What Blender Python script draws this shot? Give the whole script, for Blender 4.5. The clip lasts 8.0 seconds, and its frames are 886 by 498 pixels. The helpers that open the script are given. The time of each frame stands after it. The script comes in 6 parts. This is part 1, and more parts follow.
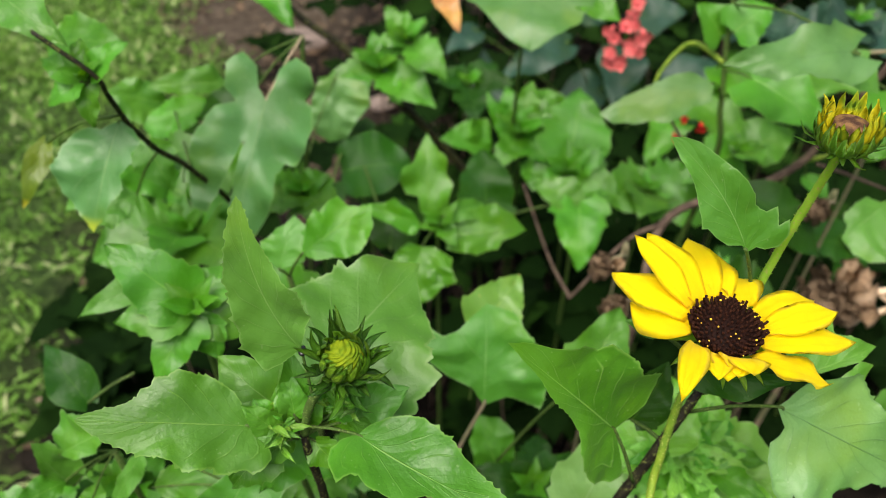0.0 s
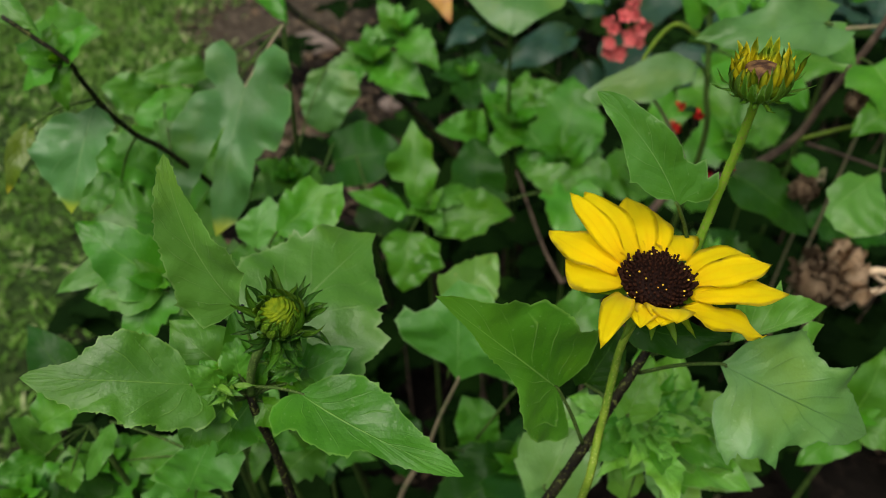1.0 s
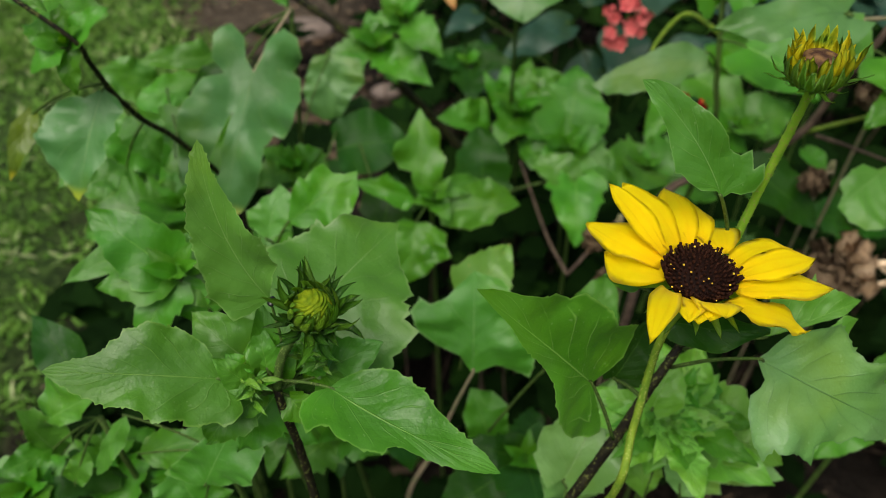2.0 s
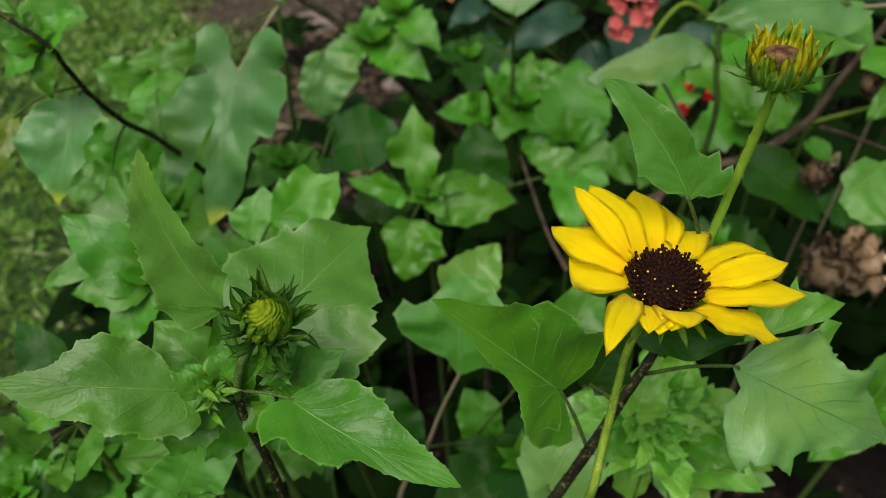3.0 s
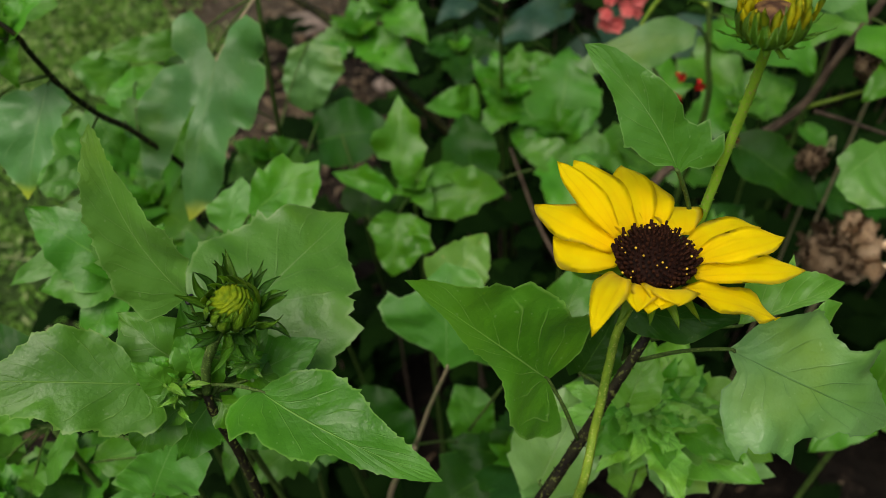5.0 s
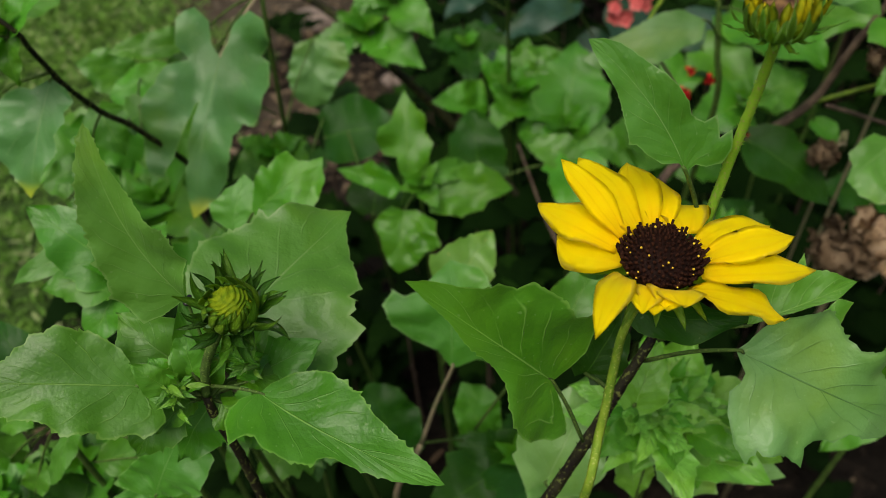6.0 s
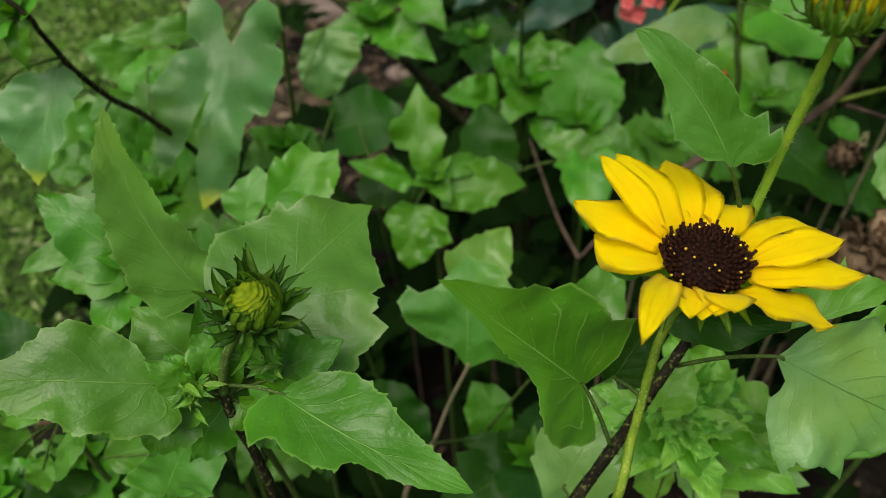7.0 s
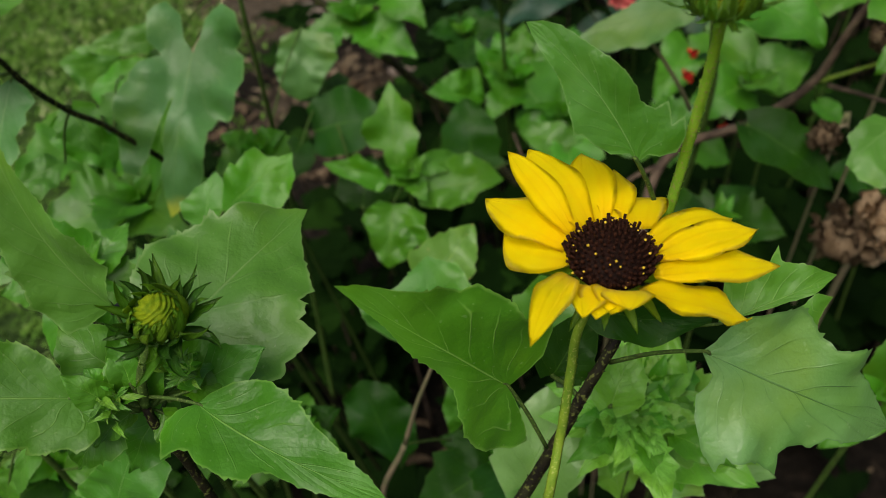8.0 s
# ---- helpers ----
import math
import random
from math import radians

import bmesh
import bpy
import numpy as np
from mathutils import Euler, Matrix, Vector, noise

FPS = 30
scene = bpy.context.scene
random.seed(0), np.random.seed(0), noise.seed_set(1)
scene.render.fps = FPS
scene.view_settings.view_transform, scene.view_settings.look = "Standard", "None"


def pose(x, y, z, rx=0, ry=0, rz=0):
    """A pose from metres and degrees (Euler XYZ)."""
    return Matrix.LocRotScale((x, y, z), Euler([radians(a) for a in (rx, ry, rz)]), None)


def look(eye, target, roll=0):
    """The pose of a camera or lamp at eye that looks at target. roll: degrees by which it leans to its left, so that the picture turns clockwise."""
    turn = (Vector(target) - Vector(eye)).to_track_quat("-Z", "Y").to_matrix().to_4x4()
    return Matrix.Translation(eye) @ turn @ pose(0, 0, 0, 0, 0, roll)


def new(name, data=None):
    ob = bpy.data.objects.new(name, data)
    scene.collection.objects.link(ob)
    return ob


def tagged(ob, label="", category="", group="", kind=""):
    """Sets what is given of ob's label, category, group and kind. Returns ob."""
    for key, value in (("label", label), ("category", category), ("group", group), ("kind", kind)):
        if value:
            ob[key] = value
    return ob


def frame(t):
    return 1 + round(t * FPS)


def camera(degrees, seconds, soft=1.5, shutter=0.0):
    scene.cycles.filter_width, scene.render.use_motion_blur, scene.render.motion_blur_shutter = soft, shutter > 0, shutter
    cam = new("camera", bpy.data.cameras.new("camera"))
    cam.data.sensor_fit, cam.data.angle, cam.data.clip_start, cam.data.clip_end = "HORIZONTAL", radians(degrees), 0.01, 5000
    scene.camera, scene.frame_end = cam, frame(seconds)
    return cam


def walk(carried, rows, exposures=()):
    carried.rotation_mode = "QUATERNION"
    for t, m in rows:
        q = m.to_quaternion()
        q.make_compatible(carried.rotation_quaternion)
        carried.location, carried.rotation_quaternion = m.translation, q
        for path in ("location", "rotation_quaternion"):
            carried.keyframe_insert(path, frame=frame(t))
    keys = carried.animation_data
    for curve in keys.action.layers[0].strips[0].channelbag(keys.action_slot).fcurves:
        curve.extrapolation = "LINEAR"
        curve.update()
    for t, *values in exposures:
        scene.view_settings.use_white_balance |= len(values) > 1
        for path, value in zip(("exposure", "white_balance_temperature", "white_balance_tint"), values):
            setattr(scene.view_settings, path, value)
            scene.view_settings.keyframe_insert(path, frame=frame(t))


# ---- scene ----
from mathutils.geometry import delaunay_2d_cdt

# The camera: a phone held close over the flower, easing forward.
cam = camera(59.57, 8.0, soft=0.6)
cam.data.dof.use_dof = True
cam.data.dof.focus_distance = 0.181
cam.data.dof.aperture_fstop = 17.0
PATH = [
    (0.0, look((0.0031, 0.0018, 0.7518), (0.0003, 0.7453, 0.0831), 0.33)),
    (0.5, look((0.0276, -0.0046, 0.7437), (-0.0027, 0.7485, 0.0865), -1.45)),
    (1.0, look((0.0274, -0.0085, 0.7446), (-0.0101, 0.7390, 0.0814), -2.27)),
    (1.5, look((0.0144, -0.0081, 0.7447), (-0.0089, 0.7364, 0.0775), -0.92)),
    (1.7, look((0.0115, -0.0061, 0.7437), (-0.0005, 0.7344, 0.0717), -0.46)),
    (2.8, look((0.0280, -0.0008, 0.7381), (-0.0161, 0.7351, 0.0625), -3.00)),
    (3.0, look((0.0294, 0.0032, 0.7400), (-0.0156, 0.7337, 0.0585), -2.90)),
    (3.5, look((0.0227, 0.0014, 0.7317), (-0.0033, 0.7386, 0.0566), -1.77)),
    (4.0, look((0.0353, 0.0102, 0.7359), (-0.0064, 0.7370, 0.0504), -3.57)),
    (4.5, look((0.0306, 0.0020, 0.7273), (0.0008, 0.7419, 0.0552), -2.33)),
    (4.7, look((0.0313, 0.0072, 0.7284), (-0.0006, 0.7438, 0.0528), -2.81)),
    (5.8, look((0.0389, 0.0080, 0.7285), (-0.0187, 0.7380, 0.0475), -5.03)),
    (6.0, look((0.0354, 0.0108, 0.7270), (-0.0182, 0.7390, 0.0438), -4.45)),
    (6.5, look((0.0314, 0.0133, 0.7240), (-0.0238, 0.7369, 0.0360), -4.38)),
    (7.0, look((0.0274, 0.0166, 0.7224), (-0.0238, 0.7405, 0.0344), -3.38)),
    (7.5, look((0.0327, 0.0163, 0.7201), (-0.0247, 0.7441, 0.0367), -4.15)),
    (8.0, look((0.0528, 0.0205, 0.7202), (-0.0289, 0.7388, 0.0293), -7.11)),
]
EXPOSURES = ((0.0, 1.12), (0.3, 0.84), (0.6, 0.52), (1.0, 0.34), (1.5, 0.44), (3.0, 0.45), (3.6, 0.50), (4.0, 0.48), (4.5, 0.27), (6.0, 0.32), (7.0, 0.46), (7.4, 0.58), (8.0, 0.28))
walk(cam, PATH, [(t, stops, 6500 if t < 3.7 else 6700, 13 if t < 0.2 else 8) for t, stops in EXPOSURES])

# ---- world and sun: a bright overcast day ----
world = bpy.data.worlds.new("overcast_sky")
scene.world = world
world.use_nodes = True
wn = world.node_tree
sky = wn.nodes.new("ShaderNodeTexSky")
sky.sky_type = "NISHITA"
sky.sun_disc = False
sky.sun_elevation = radians(65)
sky.sun_rotation = radians(210)
sky.air_density = 1.0
sky.dust_density = 9.0
wn.links.new(sky.outputs[0], wn.nodes["Background"].inputs[0])
wn.nodes["Background"].inputs[1].default_value = 0.088
sun = new("sun", bpy.data.lights.new("sun", "SUN"))
sun.data.energy = 1.65
sun.data.angle = radians(48)
sun.data.color = (1.0, 0.985, 0.95)
sun.matrix_world = look((-0.40, -0.45, 2.2), (0, 0.25, 0.5))


# ---- materials ----
class Nodes:
    """A small writer of node trees."""

    def __init__(self, name):
        self.mat = bpy.data.materials.new(name)
        self.mat.use_nodes = True
        self.t = self.mat.node_tree
        self.t.nodes.clear()

    def add(self, kind, **inputs):
        n = self.t.nodes.new(kind)
        for key, v in inputs.items():
            self.put(n.inputs[int(key[1:]) if key[0] == "i" and key[1:].isdigit() else key.replace("_", " ")], v)
        return n

    def put(self, socket, v):
        if isinstance(v, bpy.types.NodeSocket):
            self.t.links.new(v, socket)
        else:
            socket.default_value = v

    def m(self, op, a, b=0.0, c=0.0):
        n = self.add("ShaderNodeMath", i0=a, i1=b, i2=c)
        n.operation = op
        return n.outputs[0]

    def step(self, v, lo, hi):
        n = self.add("ShaderNodeMapRange", Value=v, From_Min=lo, From_Max=hi)
        n.interpolation_type = "SMOOTHSTEP"
        return n.outputs[0]

    def mix(self, f, a, b, blend="MIX"):
        n = self.t.nodes.new("ShaderNodeMix")
        n.data_type = "RGBA"
        n.blend_type = blend
        self.put(n.inputs[0], f)
        self.put(n.inputs[6], a)
        self.put(n.inputs[7], b)
        return n.outputs[2]

    def noise(self, co, scale, detail=4.0, rough=0.55):
        return self.add("ShaderNodeTexNoise", Vector=co, Scale=scale, Detail=detail, Roughness=rough).outputs["Fac"]

    def done(self, shader, bump=None):
        out = self.t.nodes.new("ShaderNodeOutputMaterial")
        self.t.links.new(shader, out.inputs[0])
        return self.mat


def rgb(r, g, b):
    return (r, g, b, 1.0)


def leaf_material(name, light, deep, vein, rough=0.42, veins=6.0, glow=0.26, crinkle=0.40, spots=0.0, tip=None, spec=0.40, lines_shown=0.27):
    """A leaf: soft green shifts, a painted sky sheen, a pale midrib, sunken side veins and a net between them, fine
    hairs, light through the blade.
    """
    n = Nodes(name)
    tc = n.t.nodes.new("ShaderNodeTexCoord")
    uv, ob = tc.outputs["UV"], tc.outputs["Object"]
    sep = n.add("ShaderNodeSeparateXYZ", i0=uv)
    u = n.m("ABSOLUTE", n.m("MULTIPLY_ADD", sep.outputs[0], 2.0, -1.0))
    v = sep.outputs[1]
    rnd = n.t.nodes.new("ShaderNodeObjectInfo").outputs["Random"]
    wob = n.m("MULTIPLY", n.m("SUBTRACT", n.noise(ob, 70.0, 2.0), 0.5), 0.55)
    k = n.m("FRACT", n.m("ADD", n.m("MULTIPLY", n.m("SUBTRACT", v, n.m("MULTIPLY", n.m("POWER", u, 0.85), 0.34)), veins), wob))
    off = n.m("ABSOLUTE", n.m("SUBTRACT", k, 0.5))
    side = n.m("SUBTRACT", 1.0, n.step(off, 0.0, 0.05))
    side = n.m("MULTIPLY", side, n.m("SUBTRACT", 1.0, n.step(u, 0.60, 0.95)))
    side = n.m("MULTIPLY", side, n.step(n.noise(ob, 110.0, 2.0), 0.34, 0.60))
    mid = n.m("SUBTRACT", 1.0, n.step(n.m("DIVIDE", u, n.m("SUBTRACT", 1.35, v)), 0.005, 0.026))
    lines = n.m("MAXIMUM", n.m("MULTIPLY", mid, 0.9), n.m("MULTIPLY", side, 0.48))
    soft = n.step(n.noise(ob, 30.0, 2.0, 0.5), 0.32, 0.70)
    patch = n.step(n.noise(ob, 130.0, 4.0, 0.6), 0.38, 0.66)
    fine = n.noise(ob, 900.0, 3.0)
    col = n.mix(n.m("MULTIPLY_ADD", soft, 0.86, 0.07), rgb(*deep), rgb(*light))
    col = n.mix(n.m("MULTIPLY", patch, 0.16), col, rgb(light[0] * 1.25, light[1] * 1.15, light[2] * 1.5))
    sallow = n.step(n.noise(ob, 38.0, 2.0, 0.5), 0.50, 0.74)
    col = n.mix(n.m("MULTIPLY", sallow, 0.55), col, rgb(light[0] * 1.2, light[1] * 0.96, light[2] * 0.3))
    col = n.mix(n.m("MULTIPLY", n.m("SUBTRACT", 1.0, n.step(off, 0.05, 0.22)), 0.10), col, rgb(deep[0] * 0.7, deep[1] * 0.75, deep[2] * 0.7))
    col = n.mix(n.m("MULTIPLY", side, lines_shown), col, rgb(*vein))
    col = n.mix(n.m("MULTIPLY", mid, 0.60), col, rgb(*vein))
    col = n.mix(n.m("MULTIPLY", n.step(fine, 0.40, 0.75), 0.10), col, rgb(light[0] * 1.4, light[1] * 1.2, light[2] * 1.6))
    col = n.mix(n.m("MULTIPLY", n.step(u, 0.955, 0.992), 0.42), col, rgb(*vein))
    # Pale bluish patches mixed into the green imitate the sky's sheen on the blade.
    bloom = n.step(n.noise(n.add("ShaderNodeVectorMath", i0=ob, i1=(0.37, 0.11, 0.53)).outputs[0], 48.0, 3.0, 0.55), 0.46, 0.68)
    col = n.mix(n.m("MULTIPLY", bloom, 0.30), col, rgb(light[0] * 1.12 + 0.008, light[1] * 1.04 + 0.012, light[2] * 1.3 + 0.018))
    if spots:
        sp = n.step(n.noise(ob, 150.0, 2.0), 0.74 - spots, 0.78 - spots)
        col = n.mix(n.m("MULTIPLY", sp, 0.7), col, rgb(0.34, 0.27, 0.08))
    if tip:
        col = n.mix(n.step(n.m("ADD", v, n.m("MULTIPLY", n.m("SUBTRACT", n.noise(ob, 90.0, 2.0), 0.5), 0.12)), 0.84, 0.97), col, rgb(*tip))
    dust = n.step(n.noise(ob, 700.0, 1.0), 0.72, 0.76)
    col = n.mix(n.m("MULTIPLY", dust, 0.12), col, rgb(0.34, 0.40, 0.24))
    hsv = n.add("ShaderNodeHueSaturation", Color=col, Saturation=1.0)
    n.put(hsv.inputs["Hue"], n.m("MULTIPLY_ADD", rnd, 0.014, 0.4875))
    n.put(hsv.inputs["Value"], n.m("MULTIPLY_ADD", rnd, 0.3, 1.07))
    col = hsv.outputs[0]
    net = n.add("ShaderNodeTexVoronoi", Vector=ob, Scale=520.0)
    net.feature = "DISTANCE_TO_EDGE"
    h = n.m("ADD", n.m("MULTIPLY", n.step(net.outputs["Distance"], 0.0, 0.30), 0.04), n.m("MULTIPLY", fine, 0.16))
    h = n.m("SUBTRACT", h, n.m("MULTIPLY", lines, 0.42))
    h = n.m("ADD", h, n.m("MULTIPLY", n.m("SUBTRACT", 1.0, n.m("POWER", n.m("MULTIPLY", off, 2.0), 2.0)), -0.14))
    h = n.m("ADD", h, n.m("MULTIPLY", n.noise(ob, 50.0, 5.0, 0.56), 2.2))
    gloss = n.m("MULTIPLY", n.m("SUBTRACT", n.noise(ob, 55.0, 3.0), 0.5), 0.55)
    bump = n.add("ShaderNodeBump", Strength=crinkle, Distance=0.0012, Height=h).outputs[0]
    p = n.add("ShaderNodeBsdfPrincipled", Base_Color=col, Roughness=n.m("ADD", gloss, n.m("MULTIPLY_ADD", fine, 0.2, rough - 0.10)), Normal=bump)
    p.inputs["Specular IOR Level"].default_value = spec
    p.inputs["Sheen Weight"].default_value = 0.03
    warm = n.add("ShaderNodeHueSaturation", Color=col, Saturation=1.1, Value=1.5, Hue=0.485)
    tr = n.add("ShaderNodeBsdfTranslucent", Color=warm.outputs[0], Normal=bump)
    mx = n.add("ShaderNodeMixShader", i0=glow, i1=p.outputs[0], i2=tr.outputs[0])
    return n.done(mx.outputs[0])


def plain_material(name, a, b, scale=120.0, rough=0.6, bump=0.4, dist=0.001, spec=0.18, c=None, lo=0.35, hi=0.65):
    """Two colours blended by a noise, fine relief, and a third colour in small flecks."""
    n = Nodes(name)
    ob = n.t.nodes.new("ShaderNodeTexCoord").outputs["Object"]
    big, fine = n.noise(ob, scale, 4.0), n.noise(ob, scale * 6, 3.0)
    col = n.mix(n.step(big, lo, hi), rgb(*a), rgb(*b))
    if c:
        col = n.mix(n.step(fine, 0.56, 0.64), col, rgb(*c))
    rnd = n.t.nodes.new("ShaderNodeObjectInfo").outputs["Random"]
    col = n.mix(1.0, col, n.add("ShaderNodeCombineColor", i0=n.m("MULTIPLY_ADD", rnd, 0.24, 0.88), i1=n.m("MULTIPLY_ADD", rnd, 0.24, 0.88), i2=n.m("MULTIPLY_ADD", rnd, 0.24, 0.88)).outputs[0], "MULTIPLY")
    h = n.m("ADD", n.m("MULTIPLY", fine, 0.5), big)
    bp = n.add("ShaderNodeBump", Strength=bump, Distance=dist, Height=h).outputs[0]
    p = n.add("ShaderNodeBsdfPrincipled", Base_Color=col, Roughness=n.m("MULTIPLY_ADD", fine, 0.25, rough - 0.12), Normal=bp)
    p.inputs["Specular IOR Level"].default_value = spec
    return n.done(p.outputs[0])


def island_material(name, a, b, c, rough=0.6, glow=0.2, spec=0.12):
    """For countless small pieces in one mesh: each takes its own shade."""
    n = Nodes(name)
    r = n.t.nodes.new("ShaderNodeNewGeometry").outputs["Random Per Island"]
    ob = n.t.nodes.new("ShaderNodeTexCoord").outputs["Object"]
    col = n.mix(n.step(r, 0.0, 0.7), rgb(*a), rgb(*b))
    col = n.mix(n.step(r, 0.80, 0.97), col, rgb(*c))
    big = n.noise(ob, 7.0, 3.0)
    col = n.mix(n.m("MULTIPLY", n.step(big, 0.4, 0.7), 0.5), col, rgb(a[0] * 1.5, a[1] * 1.15, a[2]))
    col = n.mix(n.m("MULTIPLY", n.step(n.noise(ob, 22.0, 3.0), 0.5, 0.72), 0.35), col, rgb(b[0] * 1.3, b[1] * 1.1, b[2]))
    fine = n.noise(ob, 400.0, 2.0)
    bp = n.add("ShaderNodeBump", Strength=0.3, Distance=0.001, Height=fine).outputs[0]
    p = n.add("ShaderNodeBsdfPrincipled", Base_Color=col, Roughness=rough, Normal=bp)
    p.inputs["Specular IOR Level"].default_value = spec
    tr = n.add("ShaderNodeBsdfTranslucent", Color=col)
    mx = n.add("ShaderNodeMixShader", i0=glow, i1=p.outputs[0], i2=tr.outputs[0])
    return n.done(mx.outputs[0])


def petal_material():
    n = Nodes("yellow_petal")
    tc = n.t.nodes.new("ShaderNodeTexCoord")
    sep = n.add("ShaderNodeSeparateXYZ", i0=tc.outputs["UV"])
    u = n.m("ABSOLUTE", n.m("MULTIPLY_ADD", sep.outputs[0], 2.0, -1.0))
    v = sep.outputs[1]
    ob = tc.outputs["Object"]
    rib = n.m("ABSOLUTE", n.m("SINE", n.m("MULTIPLY", sep.outputs[0], 28.0)))
    col = n.mix(n.step(v, 0.0, 0.4), rgb(0.98, 0.77, 0.003), rgb(0.99, 0.86, 0.004))
    col = n.mix(n.m("MULTIPLY", n.step(n.noise(ob, 260.0, 3.0), 0.4, 0.7), 0.25), col, rgb(0.98, 0.77, 0.002))
    groove = n.m("SUBTRACT", 1.0, n.step(n.m("ABSOLUTE", n.m("SUBTRACT", u, 0.34)), 0.0, 0.16))
    col = n.mix(n.m("MULTIPLY", n.m("MULTIPLY", groove, n.noise(ob, 300.0, 2.0)), 0.12), col, rgb(0.85, 0.48, 0.001))
    h = n.m("ADD", n.m("MULTIPLY", rib, 0.03), n.m("MULTIPLY", groove, -0.22))
    bp = n.add("ShaderNodeBump", Strength=0.5, Distance=0.0006, Height=h).outputs[0]
    p = n.add("ShaderNodeBsdfPrincipled", Base_Color=col, Roughness=0.6, Normal=bp)
    p.inputs["Specular IOR Level"].default_value = 0.2
    p.inputs["Sheen Weight"].default_value = 0.1
    tr = n.add("ShaderNodeBsdfTranslucent", Color=col, Normal=bp)
    mx = n.add("ShaderNodeMixShader", i0=0.46, i1=p.outputs[0], i2=tr.outputs[0])
    return n.done(mx.outputs[0])


def soil_material():
    """Dark bed soil; turf green where the lawn is and beyond."""
    n = Nodes("soil_and_turf")
    ob = n.t.nodes.new("ShaderNodeTexCoord").outputs["Object"]
    a, b = n.noise(ob, 6.0, 5.0), n.noise(ob, 60.0, 5.0)
    col = n.mix(n.step(a, 0.35, 0.65), rgb(0.006, 0.005, 0.004), rgb(0.014, 0.011, 0.008))
    col = n.mix(n.step(b, 0.5, 0.7), col, rgb(0.024, 0.018, 0.013))
    turf = n.mix(n.step(b, 0.35, 0.7), rgb(0.014, 0.030, 0.007), rgb(0.045, 0.085, 0.018))
    xyz = n.add("ShaderNodeSeparateXYZ", i0=ob)
    wob = n.m("MULTIPLY", n.m("SUBTRACT", a, 0.5), 0.5)
    left = n.step(n.m("ADD", xyz.outputs[0], wob), -0.62, -0.42)
    bed = n.m("MULTIPLY", left, n.m("SUBTRACT", 1.0, n.step(n.m("ADD", xyz.outputs[0], wob), 1.1, 1.3)))
    bed = n.m("MULTIPLY", bed, n.m("SUBTRACT", 1.0, n.step(n.m("ADD", xyz.outputs[1], wob), 2.0, 2.2)))
    bed = n.m("MULTIPLY", bed, n.step(n.m("ADD", xyz.outputs[1], wob), -0.5, -0.3))
    col = n.mix(bed, turf, col)
    away = n.add("ShaderNodeVectorMath", i0=ob, i1=(-0.411, 1.577, 0.0))
    away.operation = "DISTANCE"
    dry = n.m("SUBTRACT", 1.0, n.step(n.m("ADD", away.outputs["Value"], n.m("MULTIPLY", n.m("SUBTRACT", b, 0.5), 0.14)), 0.13, 0.27))
    near = n.add("ShaderNodeVectorMath", i0=ob, i1=(-0.235, 1.130, 0.0))
    near.operation = "DISTANCE"
    dry = n.m("MAXIMUM", dry, n.m("SUBTRACT", 1.0, n.step(n.m("ADD", near.outputs["Value"], n.m("MULTIPLY", n.m("SUBTRACT", b, 0.5), 0.14)), 0.07, 0.17)))
    col = n.mix(dry, col, n.mix(n.step(b, 0.35, 0.65), rgb(0.036, 0.028, 0.018), rgb(0.085, 0.068, 0.048)))
    bp = n.add("ShaderNodeBump", Strength=0.9, Distance=0.02, Height=n.m("ADD", a, b)).outputs[0]
    p = n.add("ShaderNodeBsdfPrincipled", Base_Color=col, Roughness=0.92, Normal=bp)
    p.inputs["Specular IOR Level"].default_value = 0.08
    return n.done(p.outputs[0])


LEAF = leaf_material("sunflower_leaf", (0.046, 0.188, 0.007), (0.023, 0.112, 0.002), (0.14, 0.29, 0.05))
LEAF_YOUNG = leaf_material("young_leaf", (0.052, 0.216, 0.007), (0.028, 0.143, 0.003), (0.14, 0.29, 0.05), glow=0.34)
LEAF_FRESH = leaf_material("fresh_leaf", (0.138, 0.375, 0.042), (0.080, 0.270, 0.014), (0.24, 0.44, 0.12), glow=0.34, crinkle=0.6, spec=0.55)
LEAF_VEINED = leaf_material("veined_leaf", (0.066, 0.205, 0.010), (0.034, 0.140, 0.004), (0.18, 0.34, 0.07), lines_shown=0.5, spec=0.5)
LEAF_PALE = leaf_material("pale_leaf", (0.056, 0.196, 0.018), (0.033, 0.142, 0.007), (0.16, 0.29, 0.09))
LEAF_BROAD = leaf_material("broad_leaf", (0.102, 0.226, 0.058), (0.062, 0.172, 0.028), (0.034, 0.100, 0.020), crinkle=0.5, spec=0.6)
LEAF_DULL = leaf_material("dull_leaf", (0.066, 0.160, 0.036), (0.042, 0.122, 0.018), (0.030, 0.090, 0.016))
LEAF_SOFT = leaf_material("soft_pale_leaf", (0.150, 0.335, 0.082), (0.095, 0.250, 0.044), (0.22, 0.38, 0.14), glow=0.3, crinkle=0.5, spec=0.5)
LEAF_UPRIGHT = leaf_material("upright_leaf", (0.088, 0.258, 0.034), (0.046, 0.178, 0.008), (0.20, 0.36, 0.10), glow=0.32, spec=0.55)
LEAF_PALM = leaf_material("lobed_leaf", (0.056, 0.184, 0.042), (0.032, 0.126, 0.020), (0.13, 0.25, 0.07), tip=(0.27, 0.34, 0.03))
LEAF_TIP = leaf_material("yellow_tipped_leaf", (0.056, 0.168, 0.038), (0.036, 0.122, 0.022), (0.15, 0.26, 0.09), tip=(0.24, 0.31, 0.02))
